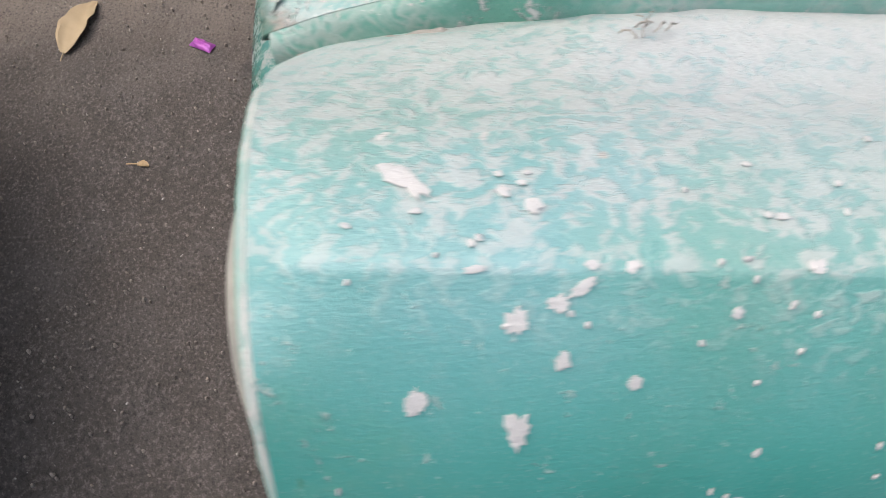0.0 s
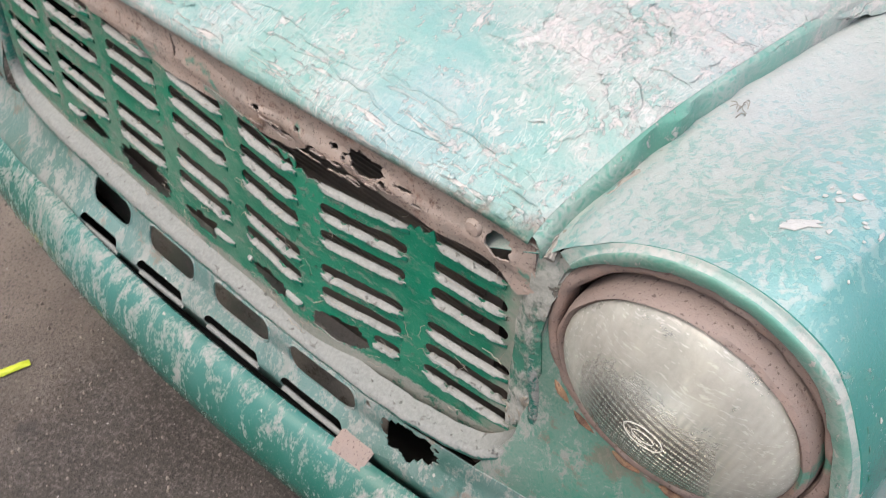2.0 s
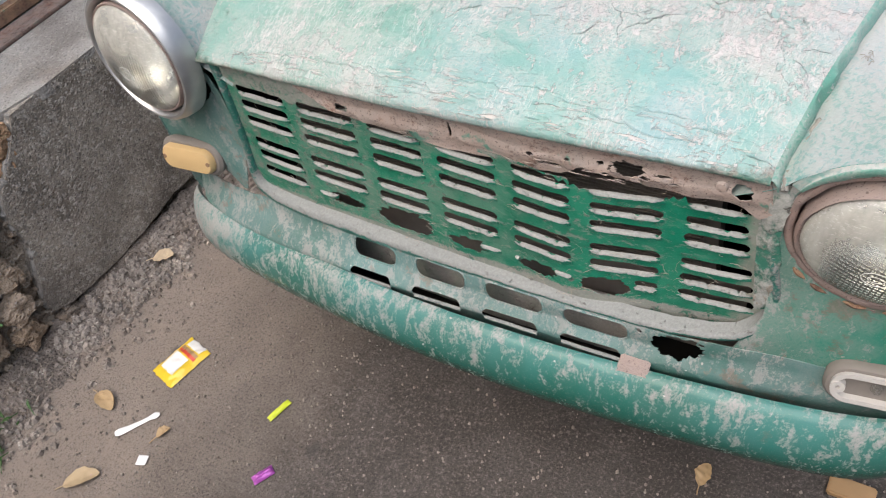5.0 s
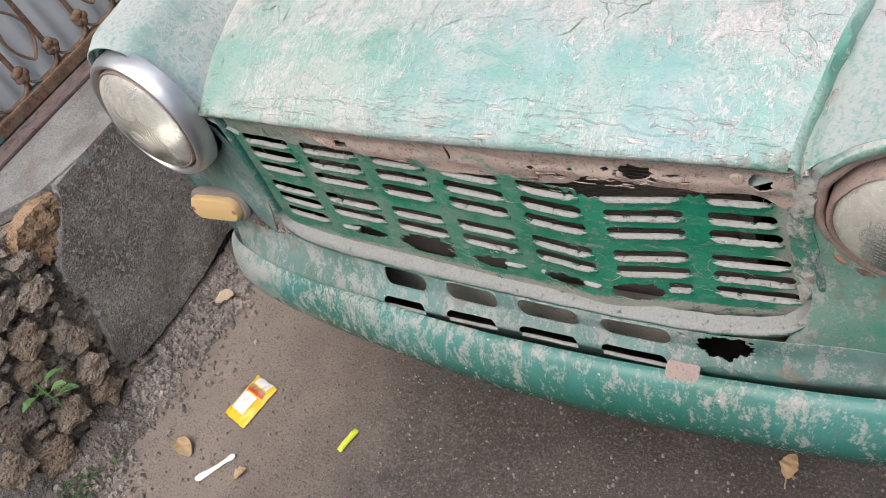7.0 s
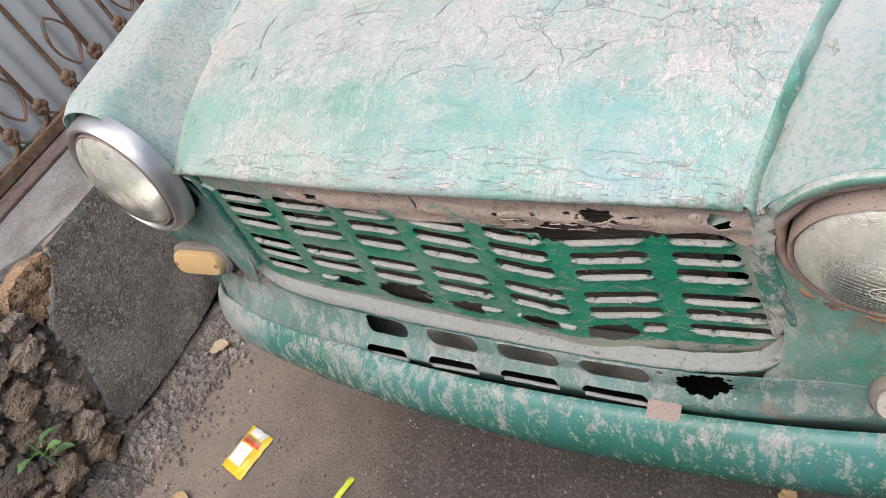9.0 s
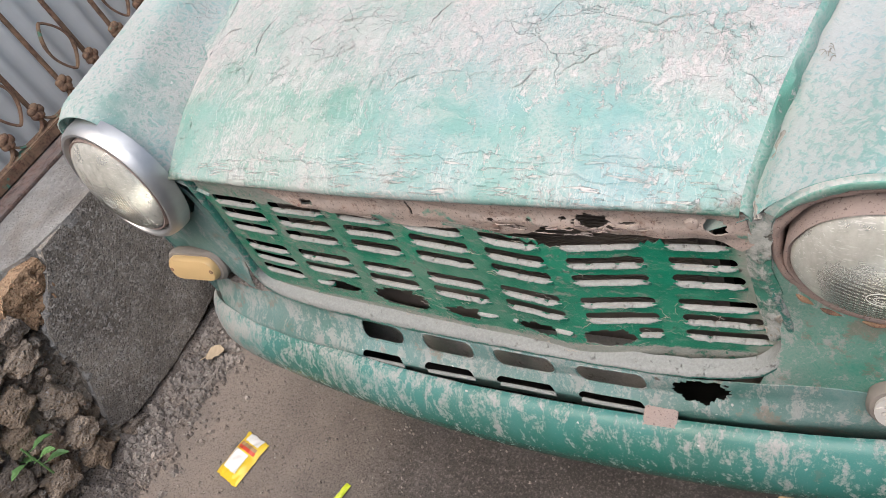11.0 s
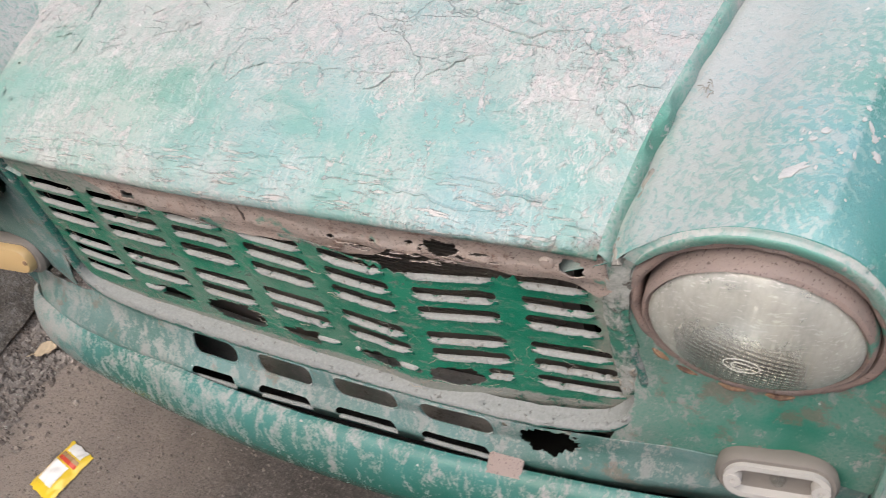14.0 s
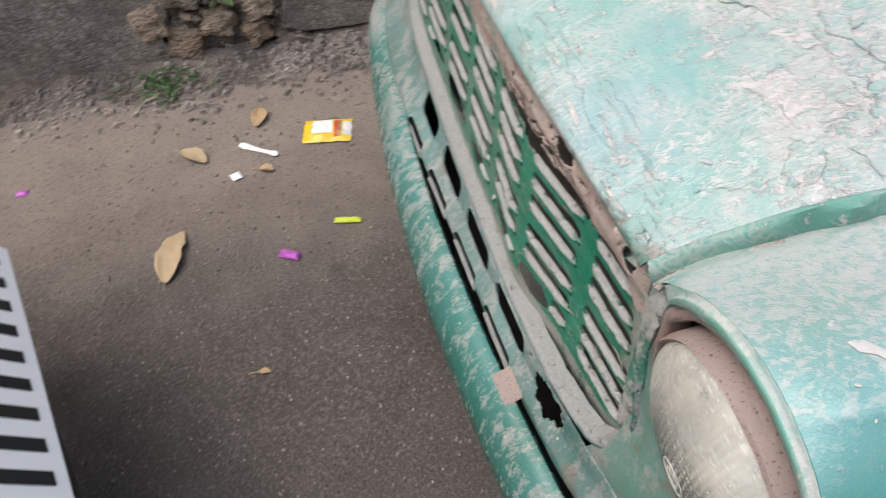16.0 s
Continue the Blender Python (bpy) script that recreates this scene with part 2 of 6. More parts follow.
        far = g.step(y, 0.08, 0.14) if kind == "hood" else g.step(y, 0.20, 0.30)
        split = g.math("MULTIPLY", g.math("MULTIPLY", g.step(edge, 0.007, 0.002), g.step(g.noise(7.5, 3, 0.6), 0.52, 0.58)), far)
        w2 = g.stretch(0.7, 1.4, 1.0, 0.04, 30)
        edge2 = g.cells(34, "DISTANCE_TO_EDGE", w2)
        lift2 = g.axis(g.cells(34, "F1", w2, "Color"), 0)
        fine = g.math("MULTIPLY", g.math("MULTIPLY", g.step(edge2, 0.045, 0.015), g.step(g.noise(17, 3, 0.6), 0.50, 0.57)), g.math("MULTIPLY", far, g.step(g.noise(3.3, 2), 0.47, 0.56)))
        line = g.math("MAXIMUM", split, g.math("MULTIPLY", fine, 0.8))
        color = g.mix(g.math("MULTIPLY", line, {"hood": 0.40, "edge": 0.3, "wing": 0.0}.get(kind, 0.10)), color, (0.15, 0.17, 0.155))
        plates = g.math("ADD", g.math("MULTIPLY", lift, far), g.math("MULTIPLY", g.math("MULTIPLY", lift2, far), g.step(g.noise(3.3, 2), 0.45, 0.56)))
        height = g.math("ADD", height, g.math("SUBTRACT", g.math("MULTIPLY", plates, 0.2 if kind == "wing" else 0.7), g.math("MULTIPLY", line, 0.0 if kind == "wing" else 1.5)))
    cv = g.stretch(1, 1, 1, 0.02, 60)
    chipv, pick = g.cells(55, "F1", cv), g.axis(g.cells(55, "F1", cv, "Color"), 0)
    chip = g.math("MULTIPLY", g.step(chipv, 0.17, 0.10), g.step(pick, 0.93, 0.94))
    color = g.mix(g.math("MULTIPLY", chip, 0.8), color, g.mix(g.axis(g.cells(55, "F1", cv, "Color"), 1), (0.66, 0.64, 0.61), (0.36, 0.31, 0.27)))
    gritty = g.math("ADD", g.math("MULTIPLY", g.math("MAXIMUM", cover, haze), 0.42), {"wing": 0.24, "bumper": 0.20, "apron": 0.34, "front": 0.34}.get(kind, 0.42), True)
    return g.done(color, gritty, 0.0, g.bump(height, 0.0005 if low else 0.0010, 1.0), Specular_IOR_Level=0.35 if low else 0.5)


def caked(name, under, pale, cover=0.7, low=None, flat=0.0):
    """Green pressed steel with dust lying on what faces up."""
    g = Graph(name)
    up = g.axis(g.geo.outputs["Normal"], 2)
    a, b, c = g.noise(11, 6, 0.68), g.noise(60, 6, 0.7), g.noise(260, 3, 0.7)
    color = g.mix(g.step(a, 0.35, 0.65), under, tuple(v * 1.5 for v in under))
    s = g.math("ADD", g.math("ADD", g.math("MULTIPLY", a, 0.3), g.math("MULTIPLY", b, 0.45)), g.math("MULTIPLY", c, 0.25))
    amount = g.step(up, -0.15, 0.45, flat, max(flat, cover))
    if low:
        amount = g.math("MAXIMUM", amount, g.math("MULTIPLY", g.step(g.math("ADD", g.axis(g.pos, 2), g.math("MULTIPLY", b, 0.03)), low, low - 0.02), 0.80))
        amount = g.math("MAXIMUM", amount, g.step(g.math("ADD", g.axis(g.pos, 0), g.math("MULTIPLY", a, 0.5)), 0.40, -0.05, 0.30, 0.46))
        amount = g.math("MAXIMUM", amount, g.step(g.math("ADD", g.axis(g.pos, 2), g.math("MULTIPLY", b, 0.02)), 0.826, 0.838, 0.0, 0.75))
    film = g.step(g.math("SUBTRACT", s, g.math("SUBTRACT", 0.68, g.math("MULTIPLY", amount, 0.32))), -0.03, 0.05)
    color = g.mix(g.math("MULTIPLY", film, 0.92), color, g.mix(g.step(c, 0.35, 0.7), pale, tuple(v * 1.22 for v in pale)))
    if low:
        thin = g.math("MULTIPLY", g.step(g.noise(22, 6, 0.7), 0.40, 0.60), g.step(g.math("ADD", g.axis(g.pos, 0), g.math("MULTIPLY", a, 0.3)), 0.36, 0.16, 0.10, 0.55))
        color = g.mix(thin, color, (0.15, 0.195, 0.155))
        edge = g.step(g.math("ADD", g.axis(g.pos, 0), g.math("MULTIPLY", b, 0.04)), 0.425, 0.45)
        color = g.mix(g.math("MULTIPLY", edge, 0.8), color, g.mix(c, (0.20, 0.19, 0.165), (0.33, 0.30, 0.26)))
        fleck = g.math("MULTIPLY", g.step(g.noise(70, 6, 0.75, g.stretch(0.6, 1, 1.4, 0.02, 30)), 0.54, 0.62), g.step(g.noise(9, 3), 0.40, 0.56, 0.15, 0.7))
        color = g.mix(fleck, color, (0.24, 0.235, 0.205))
    bits = g.step(g.noise(120, 5, 0.75), 0.60, 0.66)
    color = g.mix(g.math("MULTIPLY", bits, 0.4), color, (0.13, 0.11, 0.09))
    rough = g.math("ADD", g.math("MULTIPLY", film, 0.45), 0.42, True)
    return g.done(color, rough, 0.0, g.bump(g.math("ADD", g.math("ADD", film, g.math("MULTIPLY", c, 0.6)), bits), 0.0011, 1.0))


def crusted():
    """Layers of paint, pale dust and tan earth that have caked together."""
    g = Graph("grimy_panel")
    a, b, c = g.noise(13, 6, 0.68, g.stretch(1, 1, 0.6, 0.03, 20)), g.noise(55, 6, 0.7), g.noise(230, 3, 0.7)
    color = g.mix(b, (0.010, 0.11, 0.070), (0.05, 0.18, 0.125))
    grey = g.step(g.math("ADD", g.math("MULTIPLY", a, 0.7), g.math("MULTIPLY", b, 0.3)), 0.45, 0.53)
    color = g.mix(g.math("MULTIPLY", grey, 0.9), color, g.mix(g.step(c, 0.3, 0.7), (0.27, 0.265, 0.24), (0.37, 0.355, 0.325)))
    tan = g.step(g.noise(17, 6, 0.7, g.stretch(1, 1, 0.5, 0.02, 25)), 0.50, 0.57)
    color = g.mix(g.math("MULTIPLY", tan, 0.8), color, g.mix(b, (0.23, 0.165, 0.11), (0.40, 0.32, 0.24)))
    dark = g.step(g.noise(75, 5, 0.72), 0.63, 0.68)
    color = g.mix(g.math("MULTIPLY", dark, 0.7), color, (0.07, 0.055, 0.042))
    height = g.math("ADD", g.math("ADD", grey, tan), g.math("SUBTRACT", g.math("MULTIPLY", b, 1.5), dark))
    return g.done(color, 0.86, 0.0, g.bump(height, 0.0016, 1.0))


def rusty(name, dark=0.0, dusty=0.5, film=(0.36, 0.315, 0.287), bare=0.38):
    """Flaking rust under grey-pink dust, with scraps of green paint."""
    g = Graph(name)
    fine, mid = g.noise(160, 6, 0.7), g.noise(40, 6, 0.7)
    k = 1 - 0.6 * dark
    color = g.mix(g.step(mid, 0.40, 0.60), (0.085 * k, 0.045 * k, 0.033 * k), (0.19 * k, 0.09 * k, 0.058 * k))
    color = g.mix(g.step(fine, 0.56, 0.66, 0.0, 0.6), color, (0.05 * k, 0.03 * k, 0.025 * k))
    up = g.step(g.axis(g.geo.outputs["Normal"], 2), -0.3, 0.9, 0.62, 1.0)
    dust = g.math("MULTIPLY", g.math("MULTIPLY", g.step(g.math("ADD", g.math("MULTIPLY", fine, 0.5), g.math("MULTIPLY", g.noise(22, 6, 0.72), 0.5)), bare, bare + 0.17), up), dusty)
    color = g.mix(dust, color, film)
    pits = g.math("MULTIPLY", g.step(g.noise(330, 3, 0.6), 0.60, 0.66), 0.7)
    color = g.mix(pits, color, (0.075, 0.05, 0.042))
    color = g.mix(g.math("MULTIPLY", g.step(g.noise(19, 5), 0.63, 0.69), 0.8 * (1 - dark)), color, (0.05, 0.22, 0.16))
    return g.done(color, 0.85, 0.0, g.bump(g.math("ADD", fine, mid), 0.002, 0.8))


def plain(name, color, rough=0.6, metal=0.0, vary=0.25, scale=40.0, relief=0.0006, **more):
    g = Graph(name)
    n = g.noise(scale, 5, 0.6)
    m = g.noise(scale * 0.17, 3)
    c = g.mix(g.math("ADD", g.math("MULTIPLY", n, vary), g.math("MULTIPLY", m, vary * 0.8), True), color, tuple(v * 0.45 for v in color))
    return g.done(c, rough, metal, g.bump(n, relief, 0.7), **more)


def asphalt_material():
    """Old asphalt: grey-brown binder, small pale and dark stones; towards the wall earth, and brighter light put into
    the colour.
    """
    g = Graph("asphalt")
    big, mid, fine = g.noise(1.3, 4), g.noise(7, 7, 0.65), g.noise(420, 4, 0.7)
    grain, pebble = g.noise(170, 5, 0.72), g.noise(75, 5, 0.7)
    color = g.mix(g.step(big, 0.35, 0.65), (0.047, 0.040, 0.035), (0.066, 0.056, 0.048))
    color = g.mix(g.math("MULTIPLY", g.step(mid, 0.42, 0.62), 0.5), color, (0.088, 0.078, 0.071))
    # lighter towards the wall: part earth, part the street's uneven light as colour
    to_wall = g.math("ADD", g.axis(g.pos, 0), g.math("MULTIPLY", g.noise(3.0, 6, 0.68), 0.7))
    dusty = g.step(to_wall, 0.12, -0.65, 0.0, 0.85)
    color = g.mix(dusty, color, g.mix(mid, (0.185, 0.150, 0.122), (0.325, 0.265, 0.213)))
    color = g.mix(g.step(grain, 0.54, 0.62, 0.0, 0.50), color, (0.215, 0.185, 0.165))
    color = g.mix(g.step(grain, 0.46, 0.38, 0.0, 0.70), color, (0.026, 0.022, 0.020))
    color = g.mix(g.step(fine, 0.60, 0.70, 0.0, 0.35), color, (0.27, 0.25, 0.225))
    color = g.mix(g.step(pebble, 0.58, 0.64, 0.0, 0.45), color, (0.19, 0.165, 0.145))
    color = g.mix(g.step(pebble, 0.40, 0.34, 0.0, 0.5), color, (0.028, 0.024, 0.022))
    spot = g.stretch(1, 1, 1, 0.03, 50)
    pale = g.math("MULTIPLY", g.step(g.cells(46, "F1", spot), 0.11, 0.05), g.step(g.axis(g.cells(46, "F1", spot, "Color"), 1), 0.86, 0.88))
    color = g.mix(pale, color, (0.42, 0.40, 0.37))
    soil = g.stretch(1, 1, 1, 0.05, 20)
    blot = g.math("MULTIPLY", g.step(g.cells(6.0, "F1", soil), 0.17, 0.06), g.step(g.axis(g.cells(6.0, "F1", soil, "Color"), 0), 0.6, 0.7))
    color = g.mix(g.math("MULTIPLY", blot, 0.6), color, (0.035, 0.03, 0.03))
    height = g.math("ADD", g.math("MULTIPLY", grain, 1.6), g.math("ADD", g.math("MULTIPLY", pebble, 1.6), g.math("MULTIPLY", fine, 0.5)))
    return g.done(color, 0.88, 0.0, g.bump(g.math("ADD", height, g.math("MULTIPLY", mid, 1.2)), 0.0030, 0.8))


def stone_material(name, light, dark, earth=0.0, relief=0.006, vary=False):
    g = Graph(name)
    a, b, c = g.noise(5, 6, 0.65), g.noise(38, 8, 0.72), g.noise(160, 4, 0.6)
    color = g.mix(g.step(a, 0.36, 0.64), dark, light)
    color = g.mix(g.math("MULTIPLY", g.step(b, 0.45, 0.66), 0.6), color, tuple(0.55 * x + 0.25 * y for x, y in zip(light, dark)))
    color = g.mix(g.math("MULTIPLY", g.step(c, 0.58, 0.68), 0.5), color, tuple(min(0.6, 1.9 * x) for x in light))
    color = g.mix(g.math("MULTIPLY", g.step(b, 0.40, 0.32), 0.75), color, tuple(0.3 * x for x in dark))
    if vary:
        r = g.random()
        color = g.mix(g.step(r, 0.50, 0.85, 0.0, 0.6), color, g.mix(b, (0.17, 0.11, 0.065), (0.36, 0.245, 0.145)))
        color = g.mix(g.step(r, 0.38, 0.1, 0.0, 0.6), color, (0.10, 0.088, 0.078))
    if earth:
        color = g.mix(g.math("MULTIPLY", g.step(g.noise(9, 5), 0.5, 0.62), earth), color, (0.22, 0.125, 0.06))
    pit = g.step(g.cells(95, "F1"), 0.0, 0.55)
    color = g.mix(g.step(pit, 0.25, 0.0, 0.0, 0.55), color, tuple(0.35 * x for x in dark))
    return g.done(color, 0.92, 0.0, g.bump(g.math("ADD", g.math("ADD", b, g.math("MULTIPLY", pit, 0.5)), g.math("MULTIPLY", c, 0.5)), relief, 1.0))


def cement_material():
    """Rough dark cement render with coarse sand grains showing."""
    g = Graph("dark_cement_render")
    a, b = g.noise(6, 6, 0.65), g.noise(30, 7, 0.7)
    color = g.mix(g.step(a, 0.36, 0.64), (0.160, 0.136, 0.111), (0.300, 0.263, 0.218))
    for scale, rim in ((130, 0.30), (300, 0.34)):
        v = g.stretch(1, 1, 1, 0.01, 60)
        pick = g.axis(g.cells(scale, "F1", v, "Color"), 0)
        color = g.mix(g.step(pick, 0.80, 0.96, 0.0, 0.7), color, (0.46, 0.42, 0.37))
        color = g.mix(g.step(pick, 0.22, 0.0, 0.0, 0.5), color, (0.075, 0.07, 0.067))
    color = g.mix(g.math("MULTIPLY", g.step(b, 0.55, 0.68), 0.5), color, (0.38, 0.36, 0.33))
    color = g.mix(g.math("MULTIPLY", g.step(g.noise(3.5, 6, 0.7), 0.50, 0.66), 0.6), color, (0.12, 0.106, 0.092))
    color = g.mix(g.math("MULTIPLY", g.step(g.math("ADD", g.axis(g.pos, 2), g.math("MULTIPLY", b, 0.12)), 0.16, 0.04), 0.5), color, (0.20, 0.155, 0.115))
    grain = g.step(g.cells(130, "F1", g.stretch(1, 1, 1, 0.01, 60)), 0.0, 0.6, 1.0, 0.0)
    height = g.math("ADD", g.math("ADD", grain, g.math("MULTIPLY", b, 2.0)), g.noise(330, 3, 0.7))
    return g.done(color, 0.93, 0.0, g.bump(height, 0.0026, 1.0))


def lens_material(name="dusty_lens_glass", base=0.27):
    """Milky, dusty pressed glass with fine upright flutes."""
    g = Graph(name)
    film = g.step(g.noise(24, 7, 0.7, g.stretch(1, 1, 0.6, 0.03, 10)), 0.30, 0.72)
    scratch = g.step(g.noise(420, 3, 0.6, g.stretch(0.16, 1, 1.0, 0.035, 13)), 0.58, 0.66)
    x, z = g.axis(g.pos, 0), g.axis(g.pos, 2)
    wave = g.math("SINE", g.math("MULTIPLY", g.math("ADD", x, g.math("MULTIPLY", z, -0.12)), 1120.0))
    cross = g.math("SINE", g.math("MULTIPLY", g.math("ADD", z, g.math("MULTIPLY", x, 0.3)), 900.0))
    here = g.math("MULTIPLY", g.step(g.math("ABSOLUTE", g.math("ADD", x, 0.004)), 0.066, 0.035), g.step(z, 0.050, -0.010))
    height = g.math("ADD", g.math("MULTIPLY", wave, g.math("ADD", g.math("MULTIPLY", here, 0.8), 0.06)), g.math("MULTIPLY", g.math("MULTIPLY", cross, here), 0.18))
    bump = g.bump(height, 0.0010, 1.0)
    cover = g.math("ADD", g.math("ADD", g.math("MULTIPLY", film, 0.30), g.math("MULTIPLY", scratch, 0.14)), base, True)
    cover = g.math("MULTIPLY", cover, g.math("SUBTRACT", 1.0, g.math("MULTIPLY", here, 0.8)))
    g.done(g.mix(film, (0.90, 0.92, 0.88), (0.82, 0.82, 0.74)), 0.10, 0.0, bump, Transmission_Weight=1.0, IOR=1.46)
    d = g.nt.nodes.new("ShaderNodeBsdfPrincipled")
    g.put(d, "Base Color", g.mix(film, (0.76, 0.74, 0.67), (0.60, 0.575, 0.50))), g.put(d, "Roughness", 0.45), g.put(d, "Normal", bump)
    m = g.nt.nodes.new("ShaderNodeMixShader")
    g.put(m, 0, cover), g.put(m, 1, g.bsdf.outputs[0]), g.put(m, 2, d.outputs[0])
    out = [n for n in g.nt.nodes if n.type == "OUTPUT_MATERIAL"][0]
    g.nt.links.new(m.outputs[0], out.inputs["Surface"])
    return g.mat


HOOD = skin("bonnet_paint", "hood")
FENDER = skin("wing_paint", "wing")
FENDER_OLD = skin("dull_wing_paint", "old")
GRILLE = caked("grille_paint", (0.002, 0.135, 0.075), (0.235, 0.225, 0.20), 0.5, 0.632)
SLAT = caked("slat_paint", (0.006, 0.115, 0.070), (0.275, 0.265, 0.25), 1.0)
FRAME = caked("surround_paint", (0.02, 0.11, 0.085), (0.225, 0.222, 0.212), 1.0, None, 0.42)
APRON = skin("apron_paint", "apron")
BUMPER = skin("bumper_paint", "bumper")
FRONT = skin("front_panel_paint", "front")
EDGE = skin("bonnet_edge_paint", "edge")
STRAW = plain("dry_straw", (0.36, 0.31, 0.25), 0.8, 0.0, 0.3, 60)
RAIL = rusty("dusty_rusted_rail", 0.0, 0.88, (0.46, 0.395, 0.345), 0.34)
GRIME = caked("caked_grime", (0.10, 0.072, 0.055), (0.25, 0.228, 0.205), 1.0, 2.0)
GRIMY = crusted()
RUST = rusty("rusted_steel", 0.0, 0.88, (0.285, 0.228, 0.202), 0.27)
RUST_DARK = rusty("dark_rusted_steel", 0.55, 0.35)
RUST_IRON = rusty("rusted_iron", 0.0, 0.62, (0.34, 0.225, 0.13))
CHROME = plain("dull_chrome", (0.55, 0.55, 0.54), 0.36, 0.8, 0.35, 60)
MIRROR = plain("reflector", (0.95, 0.95, 0.94), 0.14, 1.0, 0.03, 30)
# for the thin threads laid in cracks: the gap's shade given as colour
CRACK = plain("crack_shade", (0.075, 0.085, 0.075), 0.9)
SILVER = plain("tarnished_silver", (0.27, 0.24, 0.21), 0.45, 0.3, 0.4, 90)
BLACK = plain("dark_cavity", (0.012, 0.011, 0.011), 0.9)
# near-black for added sheets that stand in for shade inside the front end
UNDER = plain("shade_sheet", (0.034, 0.029, 0.026), 0.75, 0.0, 0.5, 30)
RADIATOR = plain("radiator_fin", (0.195, 0.165, 0.142), 0.8, 0.2, 0.5, 60)
AMBER = plain("faded_amber_plastic", (0.52, 0.36, 0.17), 0.38, 0.0, 0.12, 30, 0.0003)
GREYPLASTIC = plain("grey_gasket", (0.21, 0.185, 0.16), 0.7, 0.0, 0.35, 60)
WHITERIM = plain("dirty_white_plastic", (0.50, 0.475, 0.435), 0.5, 0.0, 0.3, 70)
RUBBER = plain("tyre_rubber", (0.03, 0.03, 0.032), 0.85)
SCAB = plain("bare_filler", (0.56, 0.545, 0.52), 0.7, 0.0, 0.4, 160, 0.002)
TAN = plain("old_undercoat", (0.46, 0.31, 0.20), 0.8, 0.0, 0.3, 120, 0.001)
LENS = lens_material()
# the milky cover here also carries the lens's white glare, besides its dust
LENS_CLEAR = lens_material("clearer_lens_glass", 0.24)
PALEGLASS = plain("frosted_glass", (0.52, 0.51, 0.46), 0.25, 0.0, 0.15, 90)
ASPHALT = asphalt_material()
CONCRETE = cement_material()
LEDGE = stone_material("pale_concrete", (0.31, 0.295, 0.27), (0.17, 0.155, 0.14), 0.12, 0.006)
ROCK = stone_material("rubble_stone", (0.66, 0.52, 0.39), (0.36, 0.28, 0.21), 0.25, 0.014, True)
EARTH = stone_material("brown_earth_core", (0.52, 0.335, 0.20), (0.27, 0.16, 0.092), 0.3, 0.014)
DIRT = stone_material("grey_dirt", (0.27, 0.225, 0.19), (0.115, 0.095, 0.08), 0.15, 0.014)
MORTAR = stone_material("dark_mortar", (0.50, 0.42, 0.335), (0.23, 0.19, 0.15), 0.3, 0.014)
GRAVEL = stone_material("grey_gravel", (0.36, 0.31, 0.265), (0.18, 0.152, 0.13), 0.1, 0.005)


# ---- mesh helpers ----
def part(name, bm, material, parent=None, label="", smooth=True, m=None):
    """Links a bmesh as one mesh object under a thing or a part."""
    me = bpy.data.meshes.new(name)
    bm.to_mesh(me)
    bm.free()
    me.materials.append(material)
    if smooth:
        me.shade_smooth()
        me.set_sharp_from_angle(angle=radians(42))
    ob = new(name, me)
    if parent:
        ob.parent = parent
    if m is not None:
        ob.matrix_basis = m
    return tagged(ob, label)


def empty(name, m=None, **tags):
    ob = new(name)
    ob.empty_display_size = 0.1
    if m is not None:
        ob.matrix_basis = m
    return tagged(ob, **tags)


def loft(rows, closed=False, cap=False):
    """Faces between rows of points; closed joins each row's ends."""
    bm = bmesh.new()
    vs = [[bm.verts.new(p) for p in row] for row in rows]
    n = len(rows[0])
    for a, b in zip(vs, vs[1:]):
        for i in range(n if closed else n - 1):
            j = (i + 1) % n
            bm.faces.new((a[i], a[j], b[j], b[i]))
    if cap:
        bm.faces.new(vs[0][::-1])
        bm.faces.new(vs[-1])
    bmesh.ops.recalc_face_normals(bm, faces=bm.faces)
    return bm


def thicken(bm, t):
    bmesh.ops.recalc_face_normals(bm, faces=bm.faces)
    bmesh.ops.solidify(bm, geom=list(bm.faces), thickness=t)
    return bm


def tube(points, r, n=8, cap=True, squash=1.0):
    """A round bar along points; r is a number or one per point."""
    pts = [Vector(p) for p in points]
    rs = [r] * len(pts) if isinstance(r, (int, float)) else r
    rows = []
    up = Vector((0.31, 0.17, 0.93)).normalized()
    for i, p in enumerate(pts):
        d = (pts[min(i + 1, len(pts) - 1)] - pts[max(i - 1, 0)]).normalized()
        a = d.cross(up)
        a = a.normalized() if a.length > 1e-4 else d.orthogonal().normalized()
        b = a.cross(d).normalized()
        rows.append([p + rs[i] * (math.cos(k * math.tau / n) * a + squash * math.sin(k * math.tau / n) * b) for k in range(n)])
    return loft(rows, True, cap)


def lathe(profile, n=48, m=None):
    """A body turned round the y axis from (radius, y) pairs."""
    rows = [[(r * math.cos(k * math.tau / n), y, r * math.sin(k * math.tau / n)) for k in range(n)] for r, y in profile]
    bm = loft(rows, True)
    if m is not None:
        bm.transform(m)
    return bm


def boulder(rx, ry, rz, seed, sub=2, jag=0.35, square=0.45):
    bm = bmesh.new()
    bmesh.ops.create_icosphere(bm, subdivisions=sub, radius=1)
    for v in bm.verts:
        p = v.co.copy()
        m = max(abs(p.x), abs(p.y), abs(p.z))
        p = p.lerp(p / m, square)
        d = 1 + jag * noise.noise(p * 1.3 + Vector((seed, 0, 0))) + 0.5 * jag * noise.noise(p * 3.2 + Vector((0, seed, 0)))
        v.co = (p.x * rx * d, p.y * ry * d, p.z * rz * d)
    return bm


